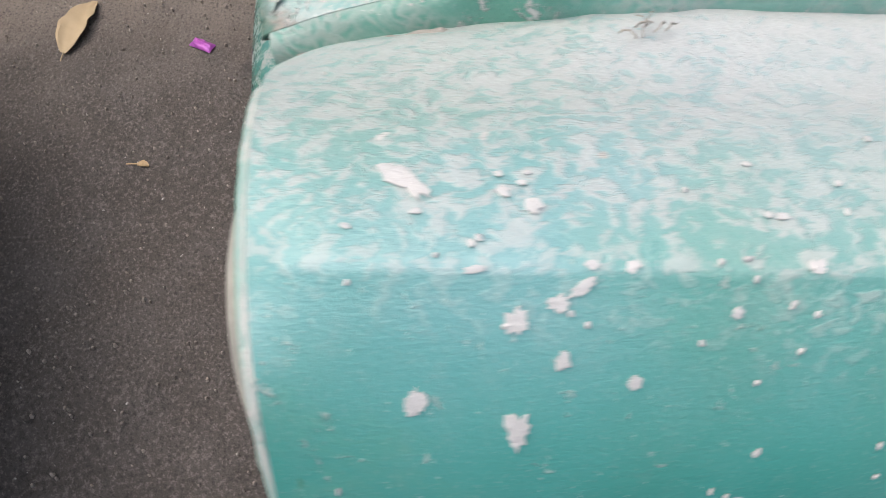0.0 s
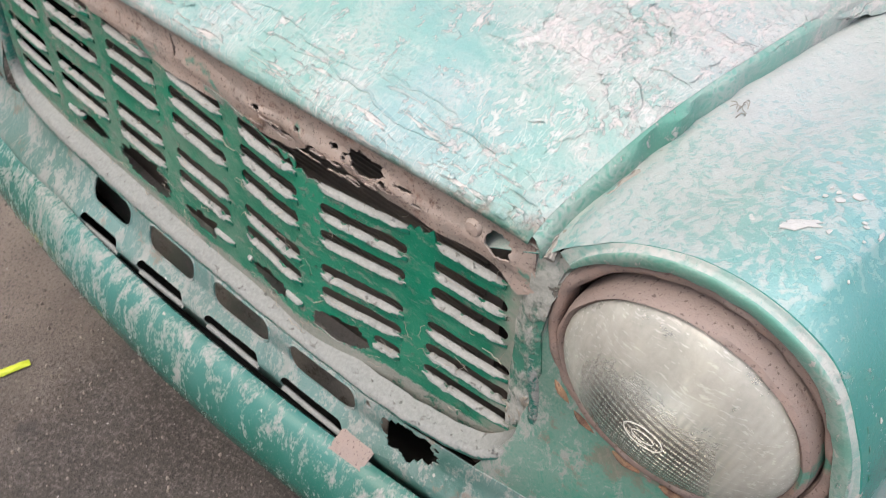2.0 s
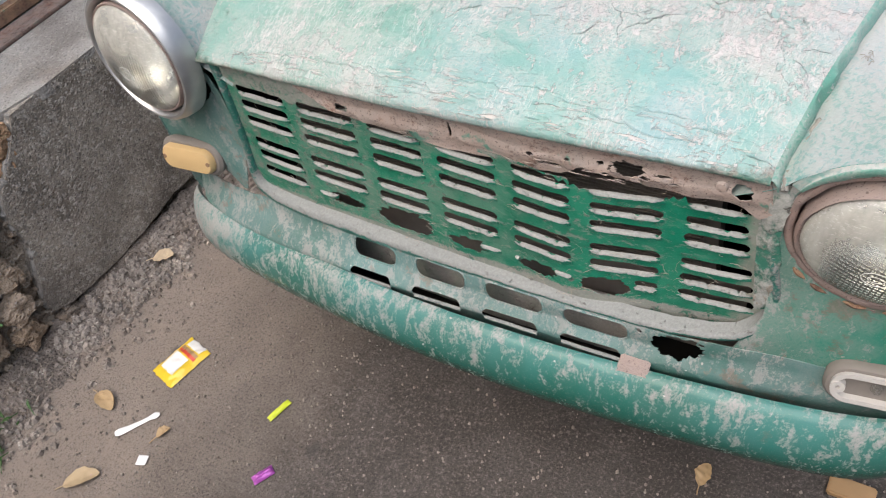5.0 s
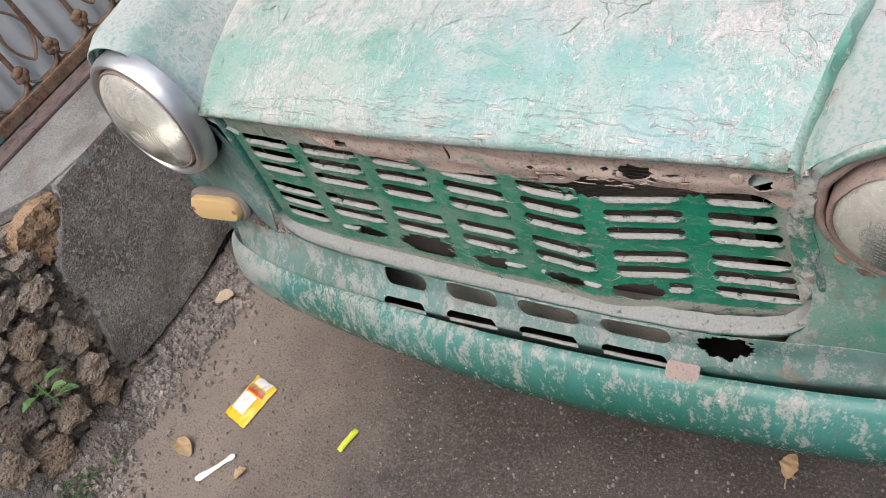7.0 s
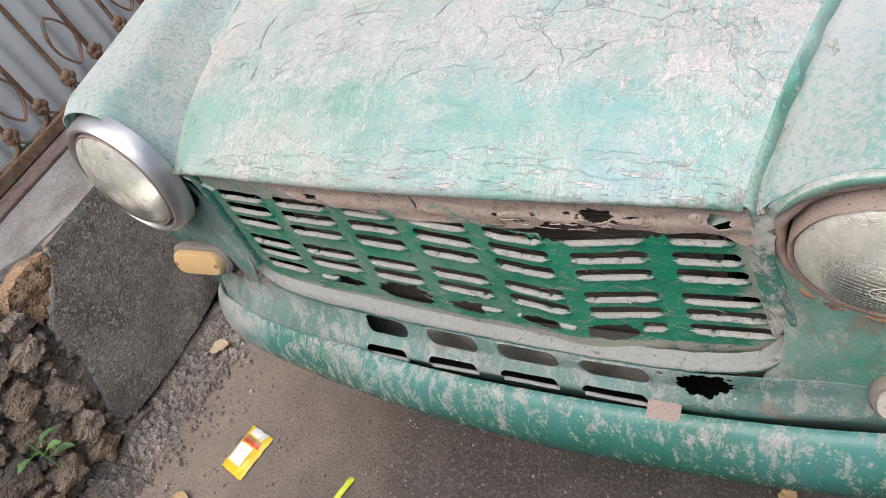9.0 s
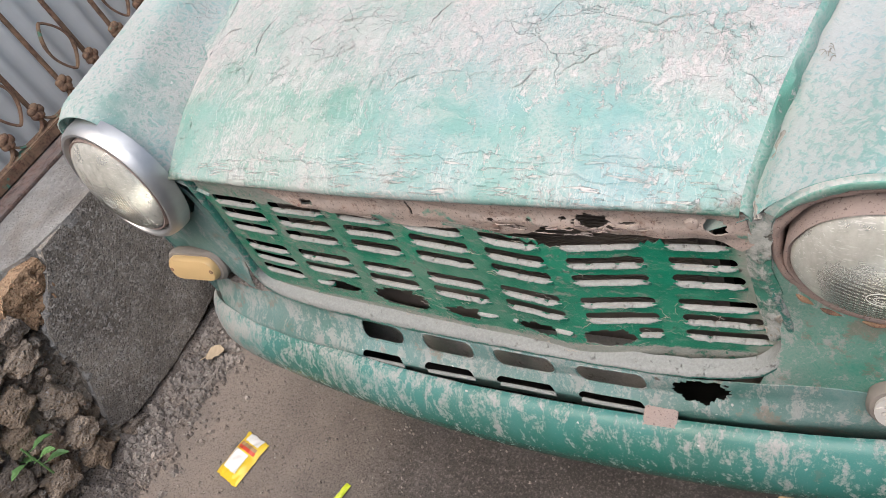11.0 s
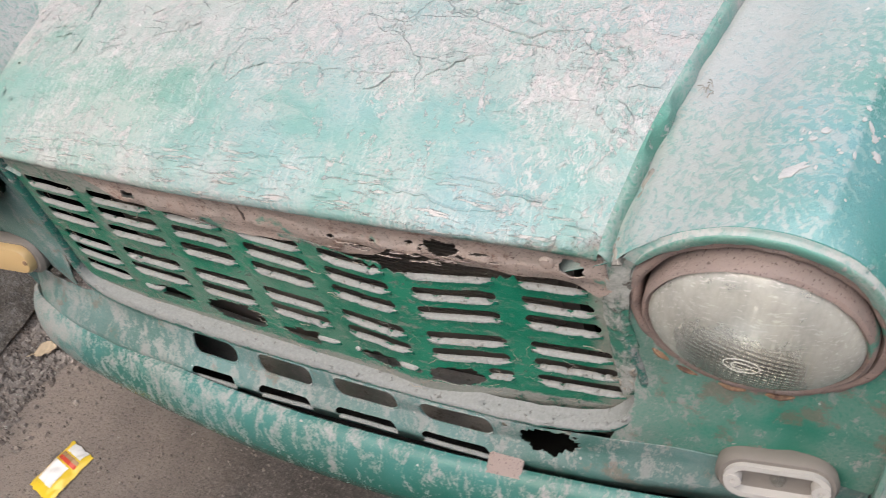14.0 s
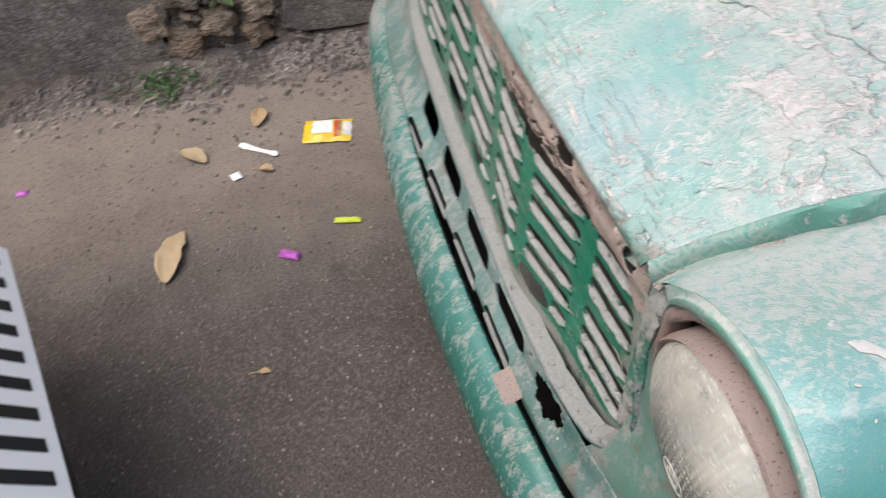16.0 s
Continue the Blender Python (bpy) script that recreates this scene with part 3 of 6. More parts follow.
def rounded(x0, x1, z0, z1, r, n=5):
    """Outline of a rounded rectangle in x and z."""
    out = []
    for cx, cz, a in ((x1 - r, z1 - r, 0), (x0 + r, z1 - r, 90), (x0 + r, z0 + r, 180), (x1 - r, z0 + r, 270)):
        out += [(cx + r * math.cos(radians(a + 90 * k / n)), cz + r * math.sin(radians(a + 90 * k / n))) for k in range(n + 1)]
    return out


def ragged(cx, cz, rx, rz, seed, n=44, rough=0.3):
    """Outline of a torn rust hole."""
    out = []
    for k in range(n):
        a = k * math.tau / n
        d = 1 + rough * (noise.noise((3.1 * math.cos(a), 3.1 * math.sin(a), seed)) + 0.7 * noise.noise((9 * math.cos(a), 9 * math.sin(a), seed + 5)))
        out.append((cx + rx * d * math.cos(a), cz + rz * d * math.sin(a)))
    return out


def sheet(outline, holes, place, t=0.0016, cuts=0.02):
    """A pressed sheet in x and z with holes through it, bent by place(x, z) -> point, t thick."""
    bm = bmesh.new()
    for loop in (outline, *holes):
        vs = [bm.verts.new((x, 0, z)) for x, z in loop]
        for a, b in zip(vs, vs[1:] + vs[:1]):
            bm.edges.new((a, b))
    bmesh.ops.triangle_fill(bm, use_beauty=True, use_dissolve=False, edges=list(bm.edges))
    xs = [p[0] for p in outline]
    zs = [p[1] for p in outline]
    for lo, hi, no in ((min(xs), max(xs), (1, 0, 0)), (min(zs), max(zs), (0, 0, 1))):
        k = int((hi - lo) / cuts)
        for i in range(1, k):
            v = lo + (hi - lo) * i / k
            bmesh.ops.bisect_plane(bm, geom=list(bm.verts) + list(bm.edges) + list(bm.faces), dist=1e-6, plane_co=(v if no[0] else 0, 0, v if no[2] else 0), plane_no=no)
    for f in bm.faces:
        f.normal_update()
        if f.normal.y > 0:
            f.normal_flip()
    ext = bmesh.ops.extrude_face_region(bm, geom=list(bm.faces))
    back = {v for v in ext["geom"] if isinstance(v, bmesh.types.BMVert)}
    for v in bm.verts:
        p = Vector(place(v.co.x, v.co.z))
        v.co = p + Vector((0, t if v in back else 0, 0))
    bmesh.ops.recalc_face_normals(bm, faces=bm.faces)
    return bm


def curve(keys, x):
    """Smooth value at x through (x, value) keys."""
    if x <= keys[0][0]:
        return keys[0][1]
    for i in range(len(keys) - 1):
        (a, va), (b, vb) = keys[i], keys[i + 1]
        if x <= b:
            p = keys[max(i - 1, 0)]
            q = keys[min(i + 2, len(keys) - 1)]
            t = (x - a) / (b - a)
            ma = (vb - p[1]) / (b - p[0]) * (b - a)
            mb = (q[1] - va) / (q[0] - a) * (b - a)
            return (2 * t**3 - 3 * t * t + 1) * va + (t**3 - 2 * t * t + t) * ma + (3 * t * t - 2 * t**3) * vb + (t**3 - t * t) * mb
    return keys[-1][1]


# ---- the ground and the wall beside the car ----
def build_ground():
    bm = bmesh.new()
    xs = [-400, -60, -12, -4] + [-1.6 + 0.1 * i for i in range(34)] + [4, 12, 60, 400]
    ys = [-400, -60, -12, -4] + [-1.6 + 0.1 * i for i in range(36)] + [4, 12, 60, 400]
    rows = [[(x, y, 0.006 * noise.noise((x * 1.7, y * 1.7, 2)) if abs(x) < 3 and abs(y) < 3 else 0.0) for x in xs] for y in ys]
    bm = loft(rows)
    tagged(part("ground", bm, ASPHALT), "worn grey-brown asphalt street strewn with grit", "street", kind="structure")


build_ground()


# ---- the car ----
LAMP = (0.565, 0.811)  # middle of the lamp on the car's left, x and z
LIFT = 0.066  # the other wing sits higher on its mounts


def hood_edge(y):
    return 0.437 + 0.165 * max(y, 0.0)


NOSE = [(0.002, 0.874), (-0.012, 0.8755), (-0.022, 0.880), (-0.0265, 0.887), (-0.0245, 0.897), (-0.012, 0.908), (0.012, 0.920), (0.04, 0.931), (0.075, 0.944),
        (0.11, 0.953), (0.15, 0.960), (0.20, 0.966), (0.26, 0.972), (0.33, 0.979), (0.42, 0.987), (0.52, 0.995), (0.64, 1.004), (0.78, 1.013), (0.94, 1.022), (1.12, 1.03)]


def hood_point(u, y, z):
    """A point of the bonnet's skin: u from -1 to 1 across, (y, z) on its middle line."""
    e = hood_edge(y) - 0.02 * max(0.0, 0.89 - z) / 0.04
    a = abs(u)
    drop = 0.018 * a * a + 0.010 * a**8
    k = min(1.0, max(0.0, (z - 0.862) / 0.05))
    dent = 0.0035 * noise.noise((u * 2.4, y * 5, 3)) * k
    return (u * e, y + 0.024 * a * a * (1 - 0.5 * k), z - drop * k + dent)


def build_hood(car):
    us = [-1 + 2 * i / 64 for i in range(65)]
    rows = []
    for i in range(len(NOSE) - 1):
        for k in range(4 if i else 3):
            t = k / (4 if i else 3)
            rows.append((curve([(j, p[0]) for j, p in enumerate(NOSE)], i + t), curve([(j, p[1]) for j, p in enumerate(NOSE)], i + t)))
    rows.append(NOSE[-1])
    grid, edges = [], {0: [], -1: []}
    for i, (y, z) in enumerate(rows):
        row = [Vector(hood_point(u, y, z)) for u in us]
        for side in (0, -1) if z > 0.900 and i > 8 else ():
            p, s = row[side], (-1 if side == 0 else 1)
            j = 0.005 * noise.noise((y * 38, s, 2)) + 0.003 * noise.noise((y * 110, s, 5))
            deep = min(1.0, max(0.45, (y + 0.04) / 0.07))
            fold = [p + Vector((s * (0.003 + 0.3 * j), 0, -0.002)), p + Vector((s * (0.006 + j), 0, -0.007 + j)), p + Vector((s * (0.008 + 0.5 * j), 0.001, -0.022 * deep)), p + Vector((s * 0.009, 0.002, -0.040 * deep - 0.008 * min(1, max(0, y) * 6)))]
            edges[side].append([p + Vector((s * -0.002, 0, 0.0004))] + fold)
        if i == 0:
            row = [p + Vector((0, 0, 0.004 * noise.noise((p.x * 45, 0, 1)) + 0.003 * noise.noise((p.x * 120, 0, 4)))) for p in row]
        grid.append(row)
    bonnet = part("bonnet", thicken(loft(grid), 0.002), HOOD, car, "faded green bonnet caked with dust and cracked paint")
    # old paint and dust that bridge the seam further back
    for s in (1, -1):
        rows = []
        for i in range(116 if s > 0 else 128):
            y = (0.275 if s > 0 else 0.195) + 0.0065 * i
            t = curve([(p[0], k) for k, p in enumerate(NOSE) if k > 3], y)
            p = Vector(hood_point(s, y, curve([(k, q[1]) for k, q in enumerate(NOSE)], t)))
            z = curve([(0.0, 0.866), (0.05, 0.885), (0.14, 0.907), (0.2, 0.918), (0.6, 0.940), (1.1, 0.970)], y)
            x = hood_edge(y) + 0.028
            sec = wing_section(y)
            z = next((a[1] + (b[1] - a[1]) * (x - a[0]) / (b[0] - a[0]) for a, b in zip(sec[3:], sec[4:]) if a[0] <= x <= b[0]), z)
            q = Vector((s * x, y, z - 0.004 + (0.0 if s > 0 else 0.022)))
            w = min(1.0, max(0.0, (y - 0.195) / 0.05 if s < 0 else (y - 0.275) / 0.16)) * (1 + 0.12 * noise.noise((y * 22, s, 3)) + 0.08 * noise.noise((y * 90, s, 3)))
            rows.append([p.lerp(q, f) + Vector((0, 0, 0.0008 - 0.005 * math.sin(math.pi * min(1, max(0, f))) + 0.0030 * noise.noise((y * 40, f * 3, s)) + 0.0024 * noise.noise((y * 150, f * 9, s)))) for f in (-0.10, 0.0, 0.16 * w, 0.32 * w, 0.5 * w, 0.68 * w, 0.85 * w, 1.0 * w)])
        bm = loft(rows)
        back = bmesh.ops.extrude_face_region(bm, geom=list(bm.faces))
        for v in back["geom"]:
            if isinstance(v, bmesh.types.BMVert):
                v.co.z -= 0.001
        bmesh.ops.recalc_face_normals(bm, faces=bm.faces)
        part("seam_crust", bm, HOOD, bonnet, "cracked paint and dust bridging the bonnet seam")
    # earth and rust packed into the open end of the seam
    for s, side in ((1, -1), (-1, 0)):
        line = [r for r in edges[side] if -0.005 < r[0].y < 0.12]
        fine = [line[k][2].lerp(line[k + 1][2], f / 6) for k in range(len(line) - 1) for f in range(6)]
        run = [p + Vector((s * (0.007 + 0.003 * noise.noise((p.y * 60, s, 8))), 0, -0.0095 + 0.007 * noise.noise((p.y * 38, s, 3)) - 0.05 * max(0, p.y - 0.03))) for p in fine]
        part("seam_dirt", tube(run, [(0.0036 + 0.0032 * noise.noise((p.y * 130, s, 6))) * min(1.0, 0.15 + 0.05 * (len(run) - k)) for k, p in enumerate(run)], 8), GRIME, bonnet, "brown dirt packed in the bonnet seam")
    for side in (0, -1):
        part("bonnet_edge", thicken(loft(edges[side]), 0.002), EDGE, bonnet, "streaked green folded bonnet edge")
    return bonnet


def nose_at(t):
    return curve([(j, p[0]) for j, p in enumerate(NOSE)], t), curve([(j, p[1]) for j, p in enumerate(NOSE)], t)


def build_flakes(bonnet):
    """Lifted plates of old paint on the bonnet, thin and curling at one edge."""
    rnd = random.Random(17)
    groups = [(-0.55, 10.5, 0.35, 2.2, 26, 0.05), (0.45, 12.5, 0.4, 1.6, 30, 0.06), (0.85, 11.0, 0.12, 2.4, 22, 0.05), (0.1, 9.2, 0.5, 0.5, 16, 0.06), (0.0, 5.0, 0.8, 0.5, 26, 0.07), (0.9, 5.0, 0.08, 3.0, 26, 0.035), (-0.93, 8.0, 0.06, 3.0, 14, 0.04), (-0.1, 13.5, 0.6, 1.2, 22, 0.06)]
    for gu, gt, du, dt, count, size in groups:
        for k in range(count):
            u0, t0 = max(-0.97, min(0.985, rnd.gauss(gu, du * 0.6))), max(2.5, min(17.0, rnd.gauss(gt, dt * 0.6)))
            ru = size * rnd.uniform(0.25, 0.9)
            rt = (0.9 if t0 < 7 else 0.75) * size * 12 * rnd.uniform(0.25, 0.8) * (0.4 if gt == 5.0 and gu == 0 else 1)
            lift = rnd.uniform(0.0006, 0.0024)
            turn = rnd.uniform(0, math.tau)
            seed = rnd.uniform(0, 50)
            bm = bmesh.new()
            y, z = nose_at(t0)
            mid = bm.verts.new(Vector(hood_point(u0, y, z)) + Vector((0, -0.0002, 0.0008)))
            ring = []
            for a in range(16):
                th = a * math.tau / 16
                d = 1 + 0.55 * noise.noise((1.6 * math.cos(th), 1.6 * math.sin(th), seed)) + 0.3 * noise.noise((5 * math.cos(th), 5 * math.sin(th), seed))
                u, t = u0 + ru * d * math.cos(th), min(18.5, max(1.2, t0 + rt * d * math.sin(th)))
                y, z = nose_at(t)
                up = 0.0003 + lift * max(0.0, math.cos(th - turn)) ** 2
                ring.append(bm.verts.new(Vector(hood_point(max(-1, min(1, u)), y, z)) + Vector((0, -0.4 * up if t < 7 else 0, up))))
            for a, b in zip(ring, ring[1:] + ring[:1]):
                bm.faces.new((mid, a, b))
            part("paint_flake", bm, HOOD, bonnet)


def build_crust(bonnet):
    """Crumbs of dirt and paint in the gap at the bonnet's corner and along its seam."""
    rnd = random.Random(23)
    for k in range(60):
        t = rnd.random()
        y = 0.004 + 0.30 * t * t
        x = hood_edge(y) + rnd.uniform(-0.012, 0.022) - 0.012 * (y < 0.03)
        z = curve([(0.0, 0.868), (0.05, 0.878), (0.2, 0.904), (0.6, 0.937)], y) + rnd.uniform(-0.003, 0.003)
        r = rnd.uniform(0.0012, 0.0036) * (1.7 if y < 0.06 else 1.0)
        part("dirt_crumb", boulder(r, r * rnd.uniform(0.8, 2.4), r * 0.5, k * 1.7, 2, 0.7), (GRIME if k % 2 else RUST_DARK) if y < 0.06 else HOOD if k % 3 else EDGE, bonnet, m=Matrix.Translation((x, y, z)) @ pose(0, 0, 0, rnd.uniform(-30, 30), rnd.uniform(-30, 30), rnd.uniform(0, 360)))

    # grime caked under the bonnet's lip
    pts, rad = [], []
    for k in range(121):
        u = -0.985 + 1.97 * k / 120
        p = Vector(hood_point(u, 0.0, 0.8755))
        pts.append(p + Vector((0, -0.001 + 0.0012 * noise.noise((u * 40, 1, 1)), -0.001 + 0.002 * noise.noise((u * 30, 2, 7)))))
        rad.append(max(0.0008, 0.0030 + 0.0030 * noise.noise((u * 33, 5, 5)) + 0.0018 * noise.noise((u * 90, 5, 5))))
    part("lip_grime", tube(pts, rad, 7), GRIME, bonnet, "brown grime caked along the bonnet lip")
    for k in range(7):
        p = Vector((0.489 + rnd.gauss(0, 0.007), 0.176 + rnd.gauss(0, 0.010), 0.919))
        d = Vector((rnd.uniform(-1, 1), rnd.uniform(-1, 1), 0.15)).normalized()
        pts = [p + d * 0.0022 * j + Vector((rnd.uniform(-0.001, 0.001), rnd.uniform(-0.001, 0.001), 0.003 + 0.002 * math.sin(j))) for j in range(5)]
        part("twig", tube(pts, rnd.uniform(0.0003, 0.0006), 5), GRIME, bonnet, "dark twig bits caught in the seam")


def on_hood(x, y):
    t = curve([(p[0], k) for k, p in enumerate(NOSE) if k > 3], y)
    z = curve([(k, q[1]) for k, q in enumerate(NOSE)], t)
    return Vector(hood_point(x / hood_edge(y), y, z))


def crack(points, seed, bonnet, lift=0.0016, width=0.006, gaping=True):
    """A split in the old paint: one lip curls up, the gap beside it is dark."""
    pts = []
    for (xa, ya), (xb, yb) in zip(points, points[1:]):
        n = max(2, int(math.hypot(xb - xa, yb - ya) / 0.003))
        pts += [(xa + (xb - xa) * k / n, ya + (yb - ya) * k / n) for k in range(n)]
    pts.append(points[-1])
    pts = [(x + 0.0035 * noise.noise((x * 110, y * 110, seed)) + 0.005 * noise.noise((x * 35, y * 35, seed)), y + 0.0035 * noise.noise((x * 110, y * 110, seed + 9)) + 0.005 * noise.noise((x * 35, y * 35, seed + 9))) for x, y in pts]
    rows, gap, rad = [], [], []
    for i, (x, y) in enumerate(pts):
        (xa, ya), (xb, yb) = pts[max(0, i - 1)], pts[min(len(pts) - 1, i + 1)]
        d = math.hypot(xb - xa, yb - ya) or 1.0
        nx, ny = -(yb - ya) / d, (xb - xa) / d
        end = min(1.0, 3.2 * min(i, len(pts) - 1 - i) / len(pts))
        k = end * (0.6 + 0.5 * noise.noise((x * 60, y * 60, seed)))
        w = width * (0.5 + 0.5 * k)
        row = [on_hood(x + nx * w * f, y + ny * w * f) + Vector((0, 0, h)) for f, h in ((1.0, -0.0006), (0.5, 0.0002 + 0.30 * lift * k), (0.16, 0.0003 + 0.85 * lift * k), (0.0, 0.0003 + lift * k), (0.02, -0.0008))]
        rows.append(row)
        gap.append(on_hood(x - nx * 0.0006, y - ny * 0.0006) + Vector((0, 0, 0.0001)))
        rad.append(max(0.0001, 0.00028 * k + 0.0002 * noise.noise((x * 200, y * 200, seed))))
    part("lifted_paint", loft(rows), HOOD, bonnet)
    if gaping:
        part("crack", tube(gap, rad, 4, True, 0.5), CRACK, bonnet)


def build_cracks(bonnet):
    crack([(-0.009, 0.091), (0.006, 0.112), (0.040, 0.119), (0.071, 0.124), (0.096, 0.118), (0.110, 0.108), (0.096, 0.100)], 1, bonnet)
    crack([(0.096, 0.118), (0.131, 0.121), (0.148, 0.127), (0.173, 0.118), (0.191, 0.124), (0.218, 0.123), (0.220, 0.112), (0.225, 0.102)], 8, bonnet)
    crack([(0.219, 0.120), (0.236, 0.132), (0.265, 0.148), (0.282, 0.156)], 2, bonnet)
    crack([(0.071, 0.201), (0.092, 0.181), (0.105, 0.156), (0.098, 0.140)], 3, bonnet, 0.0022)
    crack([(0.002, 0.207), (0.011, 0.227), (0.020, 0.255)], 9, bonnet)
    crack([(0.264, 0.199), (0.319, 0.184), (0.347, 0.197), (0.362, 0.190)], 6, bonnet)
    crack([(-0.465, 0.235), (-0.437, 0.252), (-0.405, 0.251)], 4, bonnet, 0.0022)
    crack([(-0.376, 0.144), (-0.334, 0.155), (-0.304, 0.120), (-0.325, 0.111)], 5, bonnet)
    crack([(-0.313, 0.164), (-0.336, 0.226), (-0.327, 0.261)], 10, bonnet)
    crack([(-0.206, 0.191), (-0.192, 0.206)], 11, bonnet)
    crack([(0.385, 0.26), (0.415, 0.263), (0.437, 0.262), (0.454, 0.29)], 7, bonnet)
    for k, run in enumerate(([(-0.237, 0.008), (-0.108, 0.0), (0.02, -0.005), (0.135, -0.007)], [(0.182, 0.004), (0.252, 0.001), (0.305, -0.007), (0.35, 0.001)], [(-0.094, -0.018), (0.033, -0.014)], [(0.34, 0.014), (0.412, 0.012)])):
        crack(run, k + 60, bonnet, 0.0013, 0.0045, False)
    rnd = random.Random(41)
    for k in range(52):
        if k % 3 == 0:
            x, y = rnd.gauss(-0.27, 0.09), rnd.gauss(0.27, 0.08)
        elif k % 3 == 1:
            x, y = rnd.gauss(-0.05, 0.12), rnd.gauss(0.36, 0.09)
        else:
            x, y = rnd.gauss(0.33, 0.09), rnd.gauss(0.24, 0.09)
        if abs(x) > hood_edge(y) - 0.03 or not 0.12 < y < 0.8:
            continue
        a = rnd.choice((0, 180)) + rnd.gauss(0, 45)
        pts = [(x, y)]
        for j in range(rnd.randint(2, 5)):
            a += rnd.gauss(0, 32)
            step = rnd.uniform(0.006, 0.017)
            pts.append((pts[-1][0] + step * math.cos(radians(a)), pts[-1][1] + step * math.sin(radians(a))))
        if all(abs(p) < hood_edge(q) - 0.01 for p, q in pts):
            crack(pts, k + 20, bonnet, rnd.uniform(0.0008, 0.002), rnd.uniform(0.003, 0.006))
    for k in range(9):
        x, y = -0.30 + 0.08 * k + rnd.uniform(-0.03, 0.03), rnd.uniform(-0.002, 0.02)
        crack([(x, y), (x + 0.03, y + rnd.uniform(-0.003, 0.003)), (x + rnd.uniform(0.06, 0.10), y + rnd.uniform(-0.004, 0.004))], k + 90, bonnet, 0.0010, 0.0035, False)


WING_KEYS = [(0.505, 0.916, 0.12, 0.04), (0.543, 0.931, 0.12, 0.045), (0.578, 0.9375, 0.12, 0.045), (0.598, 0.9385, 0.11, 0.04), (0.606, 0.9375, 0.11, 0.04), (0.612, 0.933, 0.11, 0.038), (0.63, 0.916, 0.115, 0.03), (0.654, 0.884, 0.12, 0.02), (0.676, 0.844, 0.1, 0.01), (0.69, 0.8, 0.1, 0), (0.7, 0.765, 0.13, 0), (0.71, 0.735, 0.15, 0), (0.721, 0.7, 0.15, 0), (0.726, 0.64, 0.14, 0), (0.722, 0.56, 0.13, 0), (0.706, 0.5, 0.13, 0), (0.686, 0.455, 0.12, 0)]


def wing_section(y):
    valley = curve([(0.0, 0.866), (0.05, 0.885), (0.14, 0.907), (0.2, 0.918), (0.6, 0.940), (1.1, 0.970)], y)
    xv = hood_edge(y) + 0.004
    k = min(y, 0.75)
    low = 0.455 if y < 0.27 or y > 0.93 else 0.455 + 0.2 * math.sqrt(max(0.0, 1 - ((y - 0.60) / 0.335) ** 2))
    pts = [(xv - 0.055, valley - 0.035), (xv, valley), (xv + 0.02, valley + 0.5 * (0.916 + 0.04 * k - valley))]
    pts += [(x + a * k, z + b * k) for x, z, a, b in WING_KEYS]
    out = []
    for i in range(len(pts) - 1):
        for j in range(3):
            t = i + j / 3
            out.append((curve([(n, p[0]) for n, p in enumerate(pts)], t), max(low, curve([(n, p[1]) for n, p in enumerate(pts)], t))))
    return out + [(pts[-1][0], max(low, pts[-1][1]))]


def lead_in(x, z, y):
    """Pulls the wing's leading edge in to the round lamp opening."""
    v = Vector((x, z)) - Vector(LAMP)
    a, r = math.degrees(math.atan2(v.y, v.x)), v.length
    k = min(1.0, max(0.0, (a - 8) / 25)) * min(1.0, max(0.0, (165 - a) / 30))
    w = max(0.0, 1 - y / 0.036) ** 2.2 * k
    v *= 1 + (min(0.1215, r) / r - 1) * w
    return (LAMP[0] + v.x, LAMP[1] + v.y)


# the apron: its section, the places of its slots and its line across the car
APRON_Y = [(0.40, 0.012), (0.46, -0.006), (0.485, -0.013), (0.495, -0.017), (0.505, -0.016), (0.515, -0.009), (0.524, -0.002), (0.545, 0.0), (0.556, 0.003), (0.575, 0.012)]
SLOTS = ((-0.209, -0.122), (-0.081, 0.013), (0.051, 0.149), (0.184, 0.283))
APRON_AT = [(-0.68, 0.035), (-0.55, 0.004), (-0.45, -0.010), (-0.34, -0.022), (-0.22, -0.029), (-0.08, -0.034), (0.06, -0.037), (0.19, -0.038), (0.33, -0.033), (0.42, -0.022), (0.5, -0.008), (0.60, 0.006), (0.68, 0.03)]


def front_y(x):
    a = abs(x)
    return -0.03 + 0.03 * (a / 0.45) ** 2 if a < 0.45 else 0.45 * (a - 0.45) ** 2


